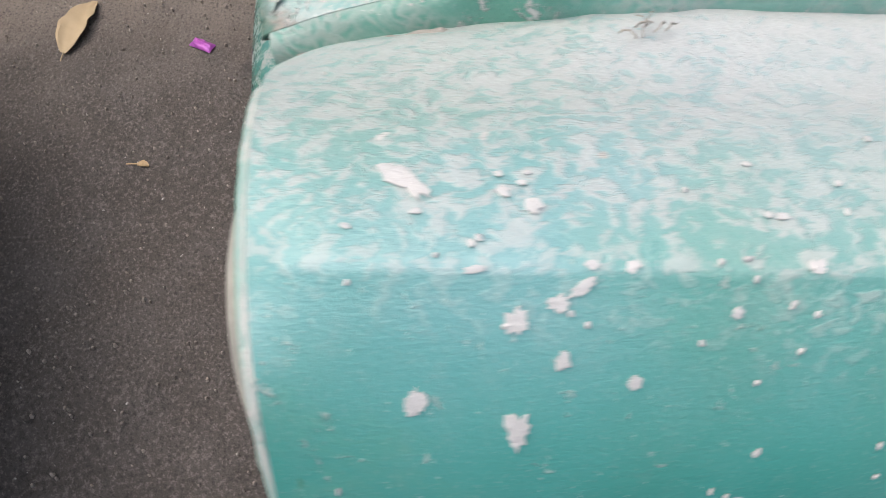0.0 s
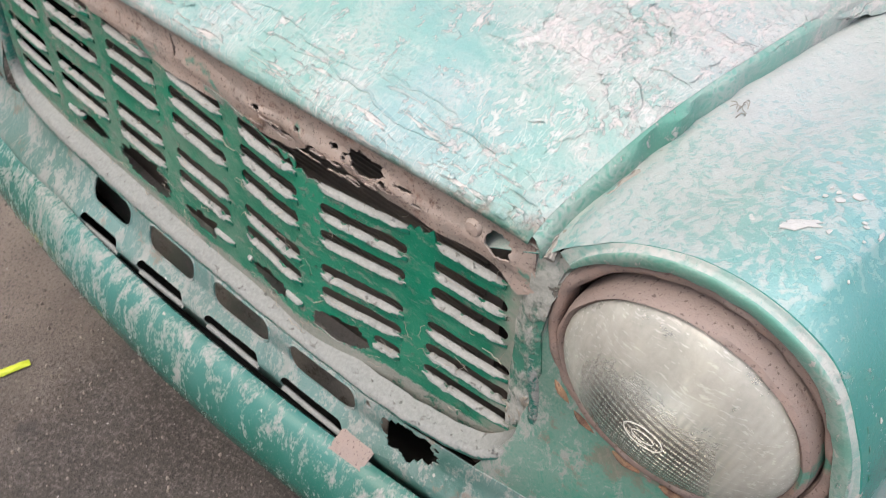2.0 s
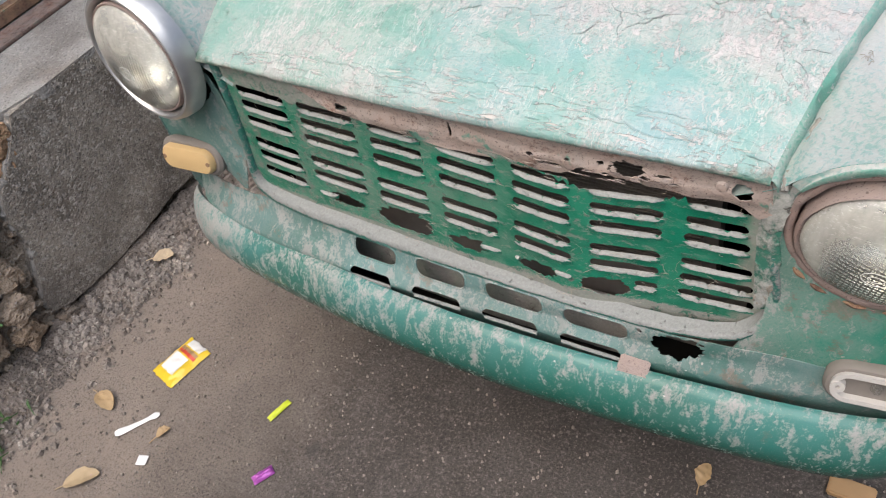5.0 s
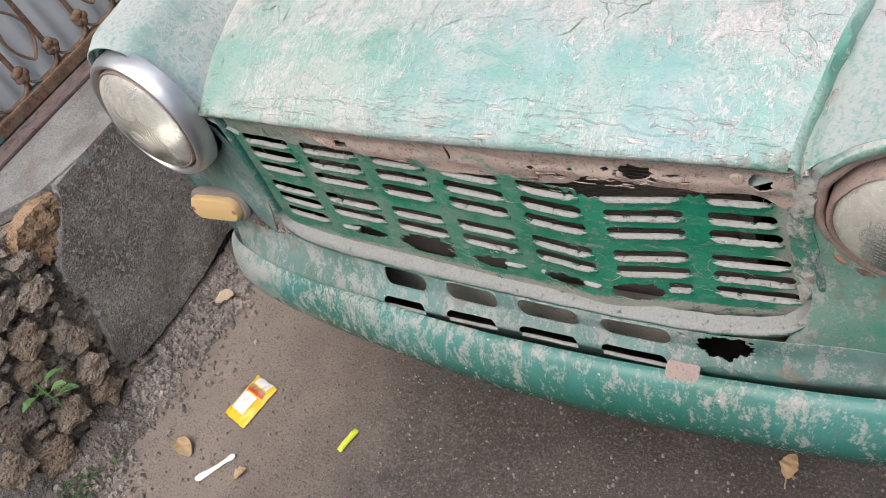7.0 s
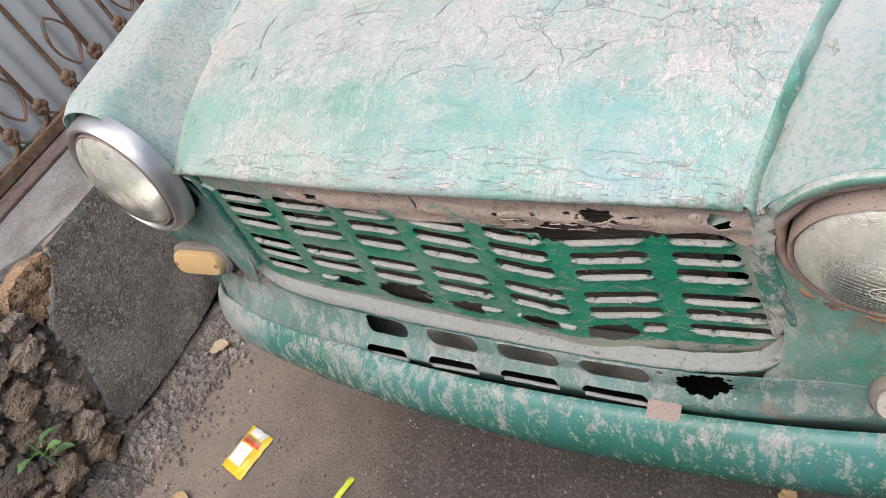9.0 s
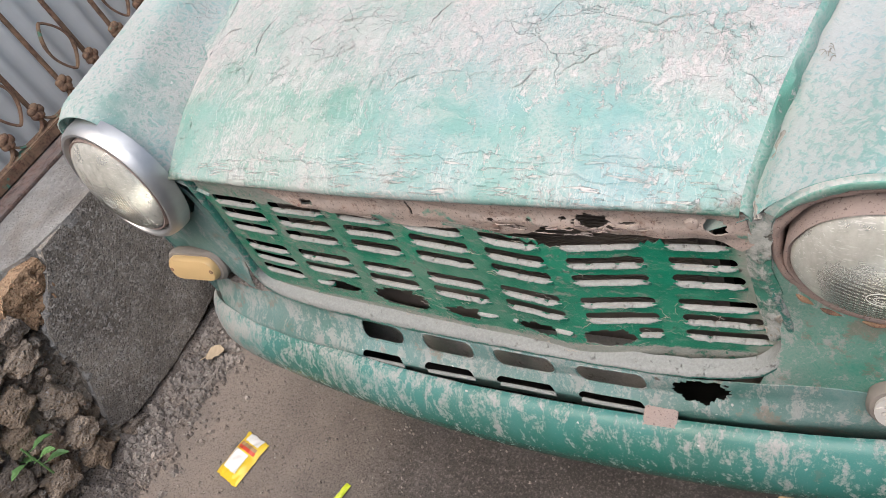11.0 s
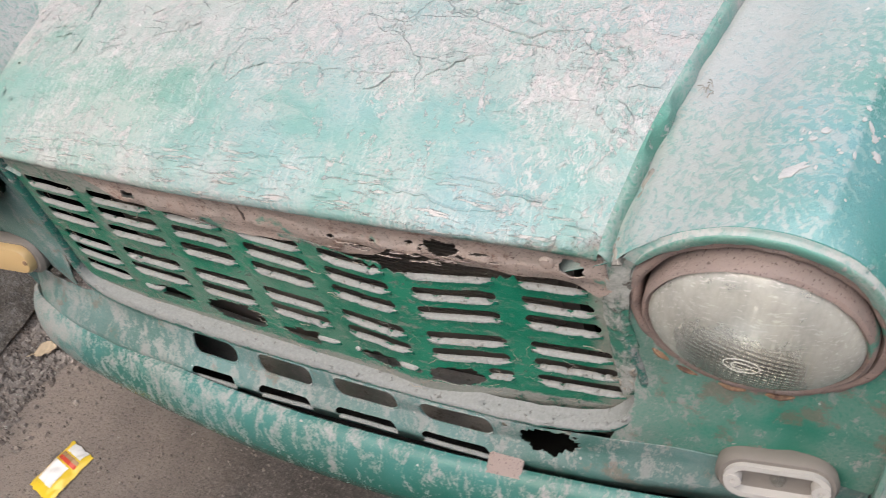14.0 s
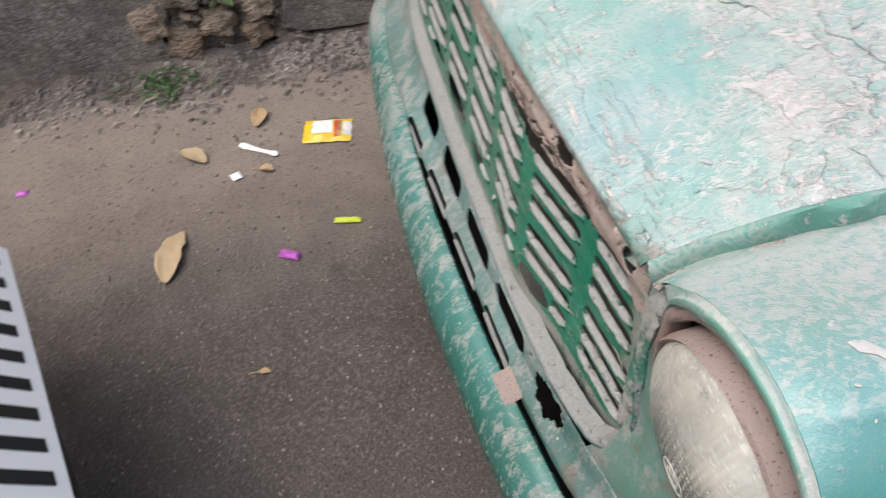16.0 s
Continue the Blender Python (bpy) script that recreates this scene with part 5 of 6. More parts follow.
def build_grille(car):
    grille = empty("grille")
    grille.parent = car
    tagged(grille, "pressed green steel grille rusted through in places")
    outline = [(-0.418, 0.872), (-0.30, 0.870), (-0.22, 0.866), (-0.19, 0.862), (-0.16, 0.853), (-0.13, 0.846), (-0.1, 0.842), (-0.05, 0.838), (0.0, 0.835), (0.06, 0.832), (0.11, 0.829), (0.15, 0.826), (0.172, 0.820), (0.182, 0.823), (0.190, 0.814), (0.197, 0.820), (0.203, 0.811), (0.210, 0.815), (0.217, 0.808), (0.226, 0.811), (0.232, 0.807), (0.30, 0.805), (0.319, 0.806), (0.322, 0.812), (0.326, 0.809), (0.331, 0.816), (0.336, 0.811), (0.341, 0.814), (0.345, 0.819), (0.348, 0.808), (0.41, 0.806), (0.436, 0.806),
               (0.450, 0.78), (0.456, 0.66), (0.448, 0.61), (0.42, 0.582), (0.30, 0.570), (-0.30, 0.568), (-0.40, 0.575), (-0.425, 0.60), (-0.428, 0.66)]
    torn = [ragged(-0.222, 0.635, 0.044, 0.012, 19, 90, 0.34), ragged(-0.096, 0.633, 0.054, 0.023, 3, 110, 0.26), ragged(0.022, 0.627, 0.036, 0.014, 11, 90, 0.32), ragged(0.142, 0.622, 0.034, 0.013, 14, 90, 0.36),
            ragged(0.243, 0.622, 0.036, 0.019, 7, 70, 0.28), ragged(-0.168, 0.842, 0.017, 0.0055, 23, 40, 0.5)]
    spans = {(1, 5): [(-0.273, -0.235)], (2, 5): [], (3, 5): [(0.044, 0.080)], (4, 5): [(0.104, 0.112), (0.170, 0.196)], (5, 5): [(0.283, 0.314)]}
    holes = list(torn)
    for c in range(7):
        for r in range(6):
            if (c, r) in spans and c != 5 or (r == 0 and c in (5, 6)):
                continue
            zm = lip_z(r, 0.5 * (COLS[c][0] + COLS[c + 1][0]))
            x0, x1 = divider(c, zm) + 0.0135, divider(c + 1, zm) - 0.0135
            if (c, r) == (5, 5):
                x0 = 0.284
            h = 0.0125 + 0.002 * noise.noise((c * 3.3, r * 2.7, 1))
            base = rounded(x0, x1, 0.0020, 0.0040 + h, min(0.0072, 0.49 * (h + 0.002)), 5)
            dense = []
            for (xa, za), (xb, zb) in zip(base, base[1:] + base[:1]):
                n = max(1, int(abs(xb - xa) / 0.010))
                dense += [(xa + (xb - xa) * k / n, za + (zb - za) * k / n) for k in range(n)]
            rag = 0.0011 if (c + r) % 3 else 0.0022
            holes.append([(x + 0.0009 * noise.noise((x * 150, z * 90 + r, 3)), lip_z(r, x) + z + (rag * noise.noise((x * 170, c, r + 8)) if z > 0.006 else 0.0)) for x, z in dense])
    part("grille_panel", sheet(outline, holes, lambda x, z: (x, grille_y(x, z) + 0.0008 * noise.noise((x * 45, z * 60, 2)), z), 0.0014, 0.022), GRILLE, grille)
    for c in range(7):
        for r in range(6):
            zm = lip_z(r, 0.5 * (COLS[c][0] + COLS[c + 1][0]))
            whole = [(divider(c, zm) + 0.0125, divider(c + 1, zm) - 0.0125)]
            for k, (a, b) in enumerate(spans.get((c, r), whole)):
                part("slat", louvre_lip(a, b, r, c * 7 + r + k, 0.12 if (c * 5 + r * 3) % 7 == 0 else 0.0), SLAT, grille)
    # straws and roots blown into the grille
    rnd = random.Random(5)
    for k in range(150):
        x, z = (rnd.uniform(-0.39, 0.43), rnd.uniform(0.60, 0.835)) if k % 3 else (rnd.gauss(-0.05, 0.2), rnd.gauss(0.60, 0.012))
        p = Vector((x, grille_y(x, z) - 0.0035, z))
        pts = [p]
        d = Vector((rnd.uniform(-1, 1), 0.0, rnd.uniform(-0.6, 0.3))).normalized()
        for j in range(rnd.randint(3, 6)):
            d = (d + Vector((rnd.uniform(-0.5, 0.5), 0.0, rnd.uniform(-0.5, 0.4)))).normalized()
            q = pts[-1] + d * rnd.uniform(0.002, 0.005)
            q.y = grille_y(q.x, q.z) - rnd.uniform(0.002, 0.0055)
            pts.append(q)
        part("straw", tube(pts, rnd.uniform(0.0002, 0.00042), 4), STRAW, grille)
    # rounded frame round the opening
    path = [(-0.408, 0.872), (-0.412, 0.80), (-0.421, 0.72), (-0.431, 0.66), (-0.434, 0.625), (-0.425, 0.600), (-0.400, 0.587), (-0.34, 0.582), (-0.25, 0.581), (-0.12, 0.580), (0, 0.580), (0.12, 0.580), (0.22, 0.580), (0.32, 0.581), (0.38, 0.585), (0.416, 0.592),
            (0.442, 0.610), (0.458, 0.642), (0.462, 0.675), (0.457, 0.71), (0.449, 0.75)]
    rows = []
    m = len(path)
    keys_x, keys_z = [(j, p[0]) for j, p in enumerate(path)], [(j, p[1]) for j, p in enumerate(path)]
    for k in range((m - 1) * 7 + 1):
        t = k / 7
        x, z = curve(keys_x, t), curve(keys_z, t)
        dx, dz = curve(keys_x, min(m - 1, t + 0.1)) - curve(keys_x, max(0, t - 0.1)), curve(keys_z, min(m - 1, t + 0.1)) - curve(keys_z, max(0, t - 0.1))
        d = math.hypot(dx, dz)
        nx, nz = -dz / d, dx / d
        slim = 0.55 if t < 4 else min(1.0, 0.55 + 0.2 * (t - 4))
        if t > 8:
            slim *= 1.0 - 0.48 * min(1.0, max(0.0, (x + 0.15) / 0.30))
        y = grille_y(x, max(z, 0.60))
        y += (min(y, curve(APRON_AT, x) + 0.012) - y) * min(1.0, max(0.0, (0.66 - z) / 0.06))
        e = 0.0011 * noise.noise((x * 60, z * 60, 6))
        prof = [(0.0180, 0.017), (0.0142, 0.009), (0.0118, 0.001), (0.0104, -0.004), (0.008, -0.0080), (0.002, -0.0106), (-0.004, -0.0114), (-0.010, -0.0106), (-0.0140, -0.007), (-0.015, 0.006)]
        rows.append([(x + nx * u * slim, y + v * (0.5 + 0.5 * slim) + e, z + nz * u * slim + e) for u, v in prof])
    part("grille_frame", thicken(loft(rows), 0.0012), FRAME, grille, "dusty rounded grille surround")


def build_top_rail(car):
    outline = [(-0.235, 0.868), (-0.20, 0.852), (-0.17, 0.838), (-0.114, 0.832), (-0.06, 0.826), (0.012, 0.818), (0.093, 0.820), (0.149, 0.816), (0.19, 0.820), (0.208, 0.831), (0.213, 0.839), (0.222, 0.843), (0.235, 0.835), (0.25, 0.841), (0.262, 0.833), (0.28, 0.837), (0.302, 0.829), (0.33, 0.828), (0.36, 0.825), (0.395, 0.829), (0.412, 0.822), (0.43, 0.81), (0.445, 0.82), (0.436, 0.878), (-0.23, 0.880)]
    holes = [ragged(0.277, 0.852, 0.021, 0.011, 33, 60, 0.40), ragged(0.035, 0.858, 0.0026, 0.013, 34, 24, 0.4), ragged(0.319, 0.850, 0.011, 0.0022, 36, 24, 0.6), ragged(0.333, 0.842, 0.006, 0.0018, 39, 16, 0.5),
             ragged(0.243, 0.852, 0.0045, 0.003, 38, 16, 0.4), ragged(0.176, 0.8325, 0.016, 0.0030, 31, 40, 0.6), ragged(0.409, 0.849, 0.012, 0.011, 41, 30, 0.3), ragged(0.20, 0.848, 0.004, 0.0022, 43, 14, 0.5), ragged(-0.150, 0.850, 0.012, 0.006, 47, 40, 0.5), ragged(0.258, 0.846, 0.006, 0.004, 53, 24, 0.5), ragged(0.298, 0.843, 0.007, 0.003, 57, 24, 0.6), ragged(0.150, 0.846, 0.005, 0.003, 58, 18, 0.5)]
    rail = part("lock_rail", sheet(outline, holes, lambda x, z: (x, rail_y(x, z) - 0.004 * math.exp(-((z - 0.842) / 0.010) ** 2) - 0.16 * max(0, z - 0.85) + 0.0026 * noise.noise((x * 30, z * 40, 9)) + 0.0014 * noise.noise((x * 90, z * 110, 4)), z), 0.0018, 0.010), RAIL, car, "rusted torn cross rail under the bonnet lip")
    part("rivet", lathe([(0.0005, -0.007), (0.006, -0.006), (0.0085, -0.002), (0.009, 0.004)], 20, Matrix.Translation((0.386, 0.0, 0.852))), RAIL, rail)
    # curled scraps of rusted sheet along its torn edge
    rnd = random.Random(8)
    for k in range(26):
        x = rnd.uniform(0.15, 0.31) if k % 2 else rnd.uniform(-0.16, 0.40)
        z = 0.834 + rnd.uniform(-0.004, 0.012) if x > 0.1 else 0.830 + rnd.uniform(-0.006, 0.010)
        bm = bmesh.new()
        ring = []
        for a in range(9):
            th = a * math.tau / 9
            d = rnd.uniform(0.6, 1.3)
            ring.append(bm.verts.new((x + 0.008 * d * math.cos(th), rail_y(x, z) - 0.006 - 0.003 * math.sin(th) + rnd.uniform(-0.0012, 0.0012), z + 0.0035 * d * math.sin(th))))
        bm.faces.new(ring)
        bmesh.ops.triangulate(bm, faces=bm.faces)
        part("rust_scrap", thicken(bm, 0.0007), RAIL if k % 3 else RUST, rail)


def apron_point(x, s):
    side = min(1.0, max(0.0, (0.62 - abs(x)) / 0.14))
    fwd = min(1.0, max(0.0, (0.16 - x) / 0.54)) * min(1.0, max(0.0, (0.545 - s) / 0.045)) * min(1.0, max(0.0, (0.66 + x) / 0.06))
    return (x, curve(APRON_AT, x) - 0.028 * fwd + curve(APRON_Y, s) * (0.35 + 0.65 * side) + 0.0012 * noise.noise((x * 12, s * 20, 7)) + 0.0006 * noise.noise((x * 50, s * 60, 3)), s + 0.017)


def build_shade_panel(car):
    # added sheet behind the rail's hole; the shade in there is its colour
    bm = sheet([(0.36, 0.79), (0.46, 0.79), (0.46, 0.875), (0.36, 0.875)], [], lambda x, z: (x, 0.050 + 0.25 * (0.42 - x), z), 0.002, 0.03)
    part("inner_panel", bm, UNDER, car, "added dark panel for the shade behind the torn rail")


def build_grime(car):
    outline = [(0.436, 0.860), (0.455, 0.866), (0.471, 0.860), (0.468, 0.85), (0.458, 0.82), (0.455, 0.78), (0.462, 0.74), (0.458, 0.70), (0.472, 0.672), (0.466, 0.655), (0.452, 0.650), (0.440, 0.645), (0.438, 0.66), (0.434, 0.70), (0.430, 0.76), (0.424, 0.80), (0.414, 0.822)]
    bm = sheet(outline, [], lambda x, z: (x, front_y(x) + 0.0005 + 0.0055 * min(1.6, abs(x - 0.449) / 0.015) ** 2 + 0.0036 * noise.noise((x * 70, z * 45, 5)) + 0.002 * noise.noise((x * 190, z * 150, 2)) + 0.25 * max(0, z - 0.845), z), 0.002, 0.008)
    part("grime_strip", bm, GRIMY, car, "caked dust and rust beside the grille")


def build_apron(car):
    outline = [(-0.69, 0.545), (-0.46, 0.552), (-0.44, 0.557), (0.40, 0.557), (0.46, 0.556), (0.69, 0.545), (0.685, 0.47), (0.5, 0.44), (-0.5, 0.44), (-0.685, 0.47)]
    holes = []
    for a, b in SLOTS:
        holes.append(rounded(a, b, 0.522, 0.553, 0.013))
        holes.append(rounded(a - 0.002, b - 0.004, 0.487, 0.509, 0.010))
    holes.append(ragged(0.353, 0.536, 0.036, 0.020, 51, 110, 0.22))
    for x, z in ((0.30, 0.550), (0.385, 0.550)):
        holes.append(ragged(x, z, 0.0045, 0.003, x * 31, 12, 0.6))
    apron = part("apron", sheet(outline, holes, apron_point, 0.0016, 0.016), APRON, car, "dusty green apron with cooling slots and a rust hole")
    for a, b in SLOTS:
        pts = [apron_point(x, z) for x, z in rounded(a - 0.001, b + 0.001, 0.521, 0.554, 0.013)]
        part("slot_lip", tube([(x, y + 0.0006, z) for x, y, z in pts + pts[:2]], 0.0018, 6, False), APRON, apron)
        low = [apron_point(x, 0.487 + 0.0012 * noise.noise((x * 60, 3, 3))) for x in [a + (b - 0.006 - a) * k / 14 for k in range(15)]]
        part("slot_sill", tube([(x, y - 0.001, z) for x, y, z in low], 0.0034, 7), FRAME, apron, "dusty folded sill of a slot")


def bumper_y(x):
    a = abs(x)
    return curve([(0.0, -0.071), (0.15, -0.067), (0.3, -0.057), (0.42, -0.045), (0.54, -0.028), (0.62, -0.008), (0.68, 0.024), (0.72, 0.070)], a)


def build_bumper(car):
    bumper = empty("bumper")
    bumper.parent = car
    tagged(bumper, "dented curved steel bumper painted green")
    prof = [(0.001, 0.480), (0.002, 0.490), (-0.003, 0.4985), (-0.012, 0.4985), (-0.023, 0.489), (-0.034, 0.473), (-0.042, 0.452), (-0.046, 0.43), (-0.044, 0.405), (-0.037, 0.383), (-0.025, 0.364), (-0.005, 0.351), (0.012, 0.348)]
    xs = [-0.705, -0.7, -0.69, -0.675, -0.655, -0.63, -0.6] + [-0.56 + 0.04 * i for i in range(29)] + [0.6, 0.63, 0.655, 0.675, 0.69, 0.7, 0.705]
    rows = []
    for x in xs:
        a = abs(x)
        end = max(0.0, 1 - ((a - 0.60) / 0.108) ** 2) ** 0.5 if a > 0.6 else 1.0
        y0 = bumper_y(x)
        rows.append([(x, y0 + dy * (0.4 + 0.6 * end) + 0.0015 * noise.noise((x * 6, z * 9, 3)), 0.442 + (z - 0.428) * (0.25 + 0.75 * end) + 0.002 * noise.noise((x * 4, 1, 3))) for dy, z in prof])
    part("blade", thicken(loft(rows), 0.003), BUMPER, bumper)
    rows = []
    for x in (0.279, 0.283, 0.300, 0.320, 0.324):
        y0 = bumper_y(x)
        rows.append([(x, y0 + dy, z + 0.013 + (0.0 if x not in (0.279, 0.324) else -0.002)) for dy, z in ((0.022, 0.512), (0.008, 0.5105), (-0.003, 0.505), (-0.010, 0.5015), (-0.0155, 0.4985))])
    part("bracket", thicken(loft(rows), 0.003), RUST, bumper, "rust-edged bracket hooked over the bumper")
    for x, z, r in ((-0.66, 0.44, 0.004), (-0.665, 0.43, 0.005), (-0.672, 0.416, 0.004), (0.457, 0.403, 0.006)):
        part("bolt_hole", lathe([(0.0005, -0.001), (r, -0.001), (r * 1.05, 0.004)], 14, Matrix.Translation((x, bumper_y(x) - 0.026, z + 0.014))), BLACK, bumper)


def build_rest_of_car(car):
    """Radiator, wheels and the body behind the front end."""
    bm = bmesh.new()
    bmesh.ops.create_cube(bm, size=1)
    bm.transform(Matrix.Translation((0, 0.095, 0.64)) @ Matrix.Diagonal((0.74, 0.03, 0.42, 1)))
    # added dark sheet under the bumper gap, coloured as the shade below the car
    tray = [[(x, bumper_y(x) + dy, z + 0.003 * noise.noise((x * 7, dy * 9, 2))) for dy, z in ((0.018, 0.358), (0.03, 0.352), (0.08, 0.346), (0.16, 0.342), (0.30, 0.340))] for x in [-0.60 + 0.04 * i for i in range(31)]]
    part("shade_tray", thicken(loft(tray), 0.002), UNDER, car, "added dark sheet for the shade under the front end")
    radiator = part("radiator", bm, RADIATOR, car, "dark finned radiator core")
    for i in range(60):
        z = 0.47 + 0.0062 * i
        b2 = bmesh.new()
        bmesh.ops.create_cube(b2, size=1)
        b2.transform(Matrix.Translation((0, 0.078, z)) @ Matrix.Diagonal((0.70, 0.008, 0.0012, 1)))
        part("fin", b2, RADIATOR, radiator, smooth=False)
    rows = [[(x, y + 0.004 * noise.noise((x * 9, z * 9, 1)), z) for y, z in ((0.045, 0.455), (0.050, 0.50), (0.058, 0.53), (0.066, 0.555), (0.074, 0.575), (0.090, 0.578))] for x in [-0.42 + 0.04 * i for i in range(22)]]
    part("radiator_support", thicken(loft(rows), 0.002), RADIATOR, car, "dark sheet under the radiator")
    rows = [[(x, y + front_y(x) + 0.02 + 0.003 * noise.noise((x * 9, z * 9, 1)), z) for y, z in ((0.012, 0.42), (0.016, 0.46), (0.022, 0.50), (0.036, 0.517), (0.050, 0.519))] for x in [-0.40 + 0.04 * i for i in range(18)]]
    part("lower_panel", thicken(loft(rows), 0.002), GRIME, car, "dusty inner panel behind the cooling slots")
    # added unseen sides and floor, coloured black to keep the engine bay dark
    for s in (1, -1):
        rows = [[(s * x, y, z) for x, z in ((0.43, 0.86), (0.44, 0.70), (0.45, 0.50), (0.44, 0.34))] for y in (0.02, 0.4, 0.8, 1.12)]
        part("bay_shade_side", thicken(loft(rows), 0.003), BLACK, car)
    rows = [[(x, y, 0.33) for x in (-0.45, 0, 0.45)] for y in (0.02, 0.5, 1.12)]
    part("shade_tray", thicken(loft(rows), 0.003), BLACK, car)
    # passenger body
    def ring(y, w, zt, zb=0.34, wt=None):
        wt = wt or w
        right = [(w - 0.03, zb), (w, zb + 0.12), (w, 0.70), (w - 0.02, 0.93)] + [(wt, zt - 0.07), (wt - 0.09, zt), (0, zt + 0.015)]
        return [(x, y, z) for x, z in right] + [(-x, y, z) for x, z in right[-2::-1]]
    rows = [ring(1.115, 0.76, 1.03, 0.34, 0.72), ring(1.2, 0.77, 1.06, 0.34, 0.70), ring(1.55, 0.78, 1.42, 0.34, 0.56), ring(1.8, 0.78, 1.47, 0.34, 0.56), ring(2.4, 0.78, 1.47, 0.34, 0.56), ring(2.75, 0.77, 1.43, 0.34, 0.55), ring(3.05, 0.76, 1.08, 0.34, 0.66), ring(3.6, 0.72, 0.98, 0.36, 0.62), ring(3.75, 0.66, 0.88, 0.42, 0.58)]
    part("body", loft(rows, True, True), FENDER_OLD, car)
    for y in (0.60, 2.94):
        for s in (1, -1):
            tyre = lathe([(0.17, -0.06), (0.27, -0.07), (0.292, -0.05), (0.295, 0.0), (0.292, 0.05), (0.27, 0.07), (0.17, 0.06)], 40, Matrix.Translation((s * 0.62, y, 0.295)) @ Matrix.Rotation(radians(90), 4, "Z"))
            wheel = part("wheel", tyre, RUBBER, car, "worn black tyre")
            rim = lathe([(0.001, -0.03), (0.12, -0.035), (0.175, -0.055), (0.18, 0.05), (0.001, 0.04)], 32, Matrix.Translation((s * 0.62, y, 0.295)) @ Matrix.Rotation(radians(90 if s < 0 else -90), 4, "Z"))
            part("rim", rim, RUST_DARK, wheel)


car = empty("car", label="abandoned old green saloon car, dusty, rusted and cracked", category="car")
bonnet = build_hood(car)
build_flakes(bonnet)
build_cracks(bonnet)
build_crust(bonnet)
for side in (1, -1):
    build_wing(car, side)
    build_headlamp(car, side)
    build_indicator(car, side)
build_grille(car)
build_top_rail(car)
build_grime(car)
build_shade_panel(car)
build_apron(car)
build_bumper(car)
build_rest_of_car(car)


# ---- wall, ledge and gate on the far side ----
def lumps(name, outline, x, depth, material, parent=None, label="", seed=0, amp=0.012, cuts=0.03, rough=0.0):
    """An uneven plate standing in y and z, with its face at x."""
    bm = sheet([(p[0], p[1]) for p in outline], [], lambda a, b: (a, amp * (noise.noise((a * 7, b * 7, seed)) + 0.5 * noise.noise((a * 22, b * 22, seed + 3))) + rough * (noise.noise((a * 55, b * 55, seed + 6)) + 0.5 * noise.noise((a * 130, b * 130, seed + 9))), b), depth, cuts)
    bm.transform(Matrix.Translation((x, 0, 0)) @ Matrix.Rotation(radians(90), 4, "Z"))
    return part(name, bm, material, parent, label)


wall = empty("wall_side", label="broken rubble and cement boundary wall beside the car", category="wall", kind="structure")
core = bmesh.new()
bmesh.ops.create_cube(core, size=1)
core.transform(Matrix.Translation((-1.52, 0.6, 0.26)) @ Matrix.Diagonal((0.40, 6.0, 0.56, 1)))
part("wall_core", core, MORTAR, wall, smooth=False)
RIM_LINE = [(0.0, 0.568), (-0.02, 0.53), (-0.08, 0.47), (-0.14, 0.42), (-0.16, 0.36), (-0.155, 0.285), (-0.19, 0.2), (-0.225, 0.11), (-0.215, 0.08)]
slab = lumps("render_slab", [(0.35, 0.572), (3.4, 0.575), (3.4, 0.07), (0.25, 0.075), (0.10, 0.058), (0.0, 0.048), (-0.09, 0.055), (-0.17, 0.062)] + RIM_LINE[::-1], -1.235, 0.06, CONCRETE, wall, "dark weathered cement render slab", 4)
line = [(curve([(k, p[0]) for k, p in enumerate(RIM_LINE)], t / 9), curve([(k, p[1]) for k, p in enumerate(RIM_LINE)], t / 9)) for t in range(73)]
part("broken_edge", tube([(-1.248 + 0.004 * noise.noise((y * 40, z * 40, 1)), y + 0.004 + 0.005 * noise.noise((y * 90, z * 90, 5)), z) for y, z in line], [max(0.002, 0.0075 + 0.010 * noise.noise((y * 75, z * 75, 8))) for y, z in line], 9), LEDGE, slab, "pale broken edge of the render")
lumps("render_slab", [(-2.4, 0.56), (-0.62, 0.54), (-0.55, 0.42), (-0.60, 0.3), (-0.52, 0.2), (-0.56, 0.1), (-0.5, -0.01), (-2.4, -0.01)], -1.245, 0.06, CONCRETE, wall, "dark weathered cement render slab", 9)
lumps("mortar_bed", [(-0.19, 0.55), (-0.62, 0.54), (-0.62, -0.01), (0.4, -0.01), (0.4, 0.10), (-0.05, 0.12), (-0.10, 0.30), (-0.12, 0.42), (-0.18, 0.44)], -1.270, 0.05, MORTAR, wall, "dark crumbling mortar", 15, 0.022, 0.009, 0.018)
lumps("earth_pocket", [(-0.02, 0.562), (-0.08, 0.566), (-0.14, 0.553), (-0.178, 0.505), (-0.150, 0.435), (-0.10, 0.432), (-0.05, 0.47), (-0.025, 0.51)], -1.252, 0.05, EARTH, wall, "ochre earth and soft stone behind the broken render", 22, 0.022, 0.010, 0.012)
rnd = random.Random(11)
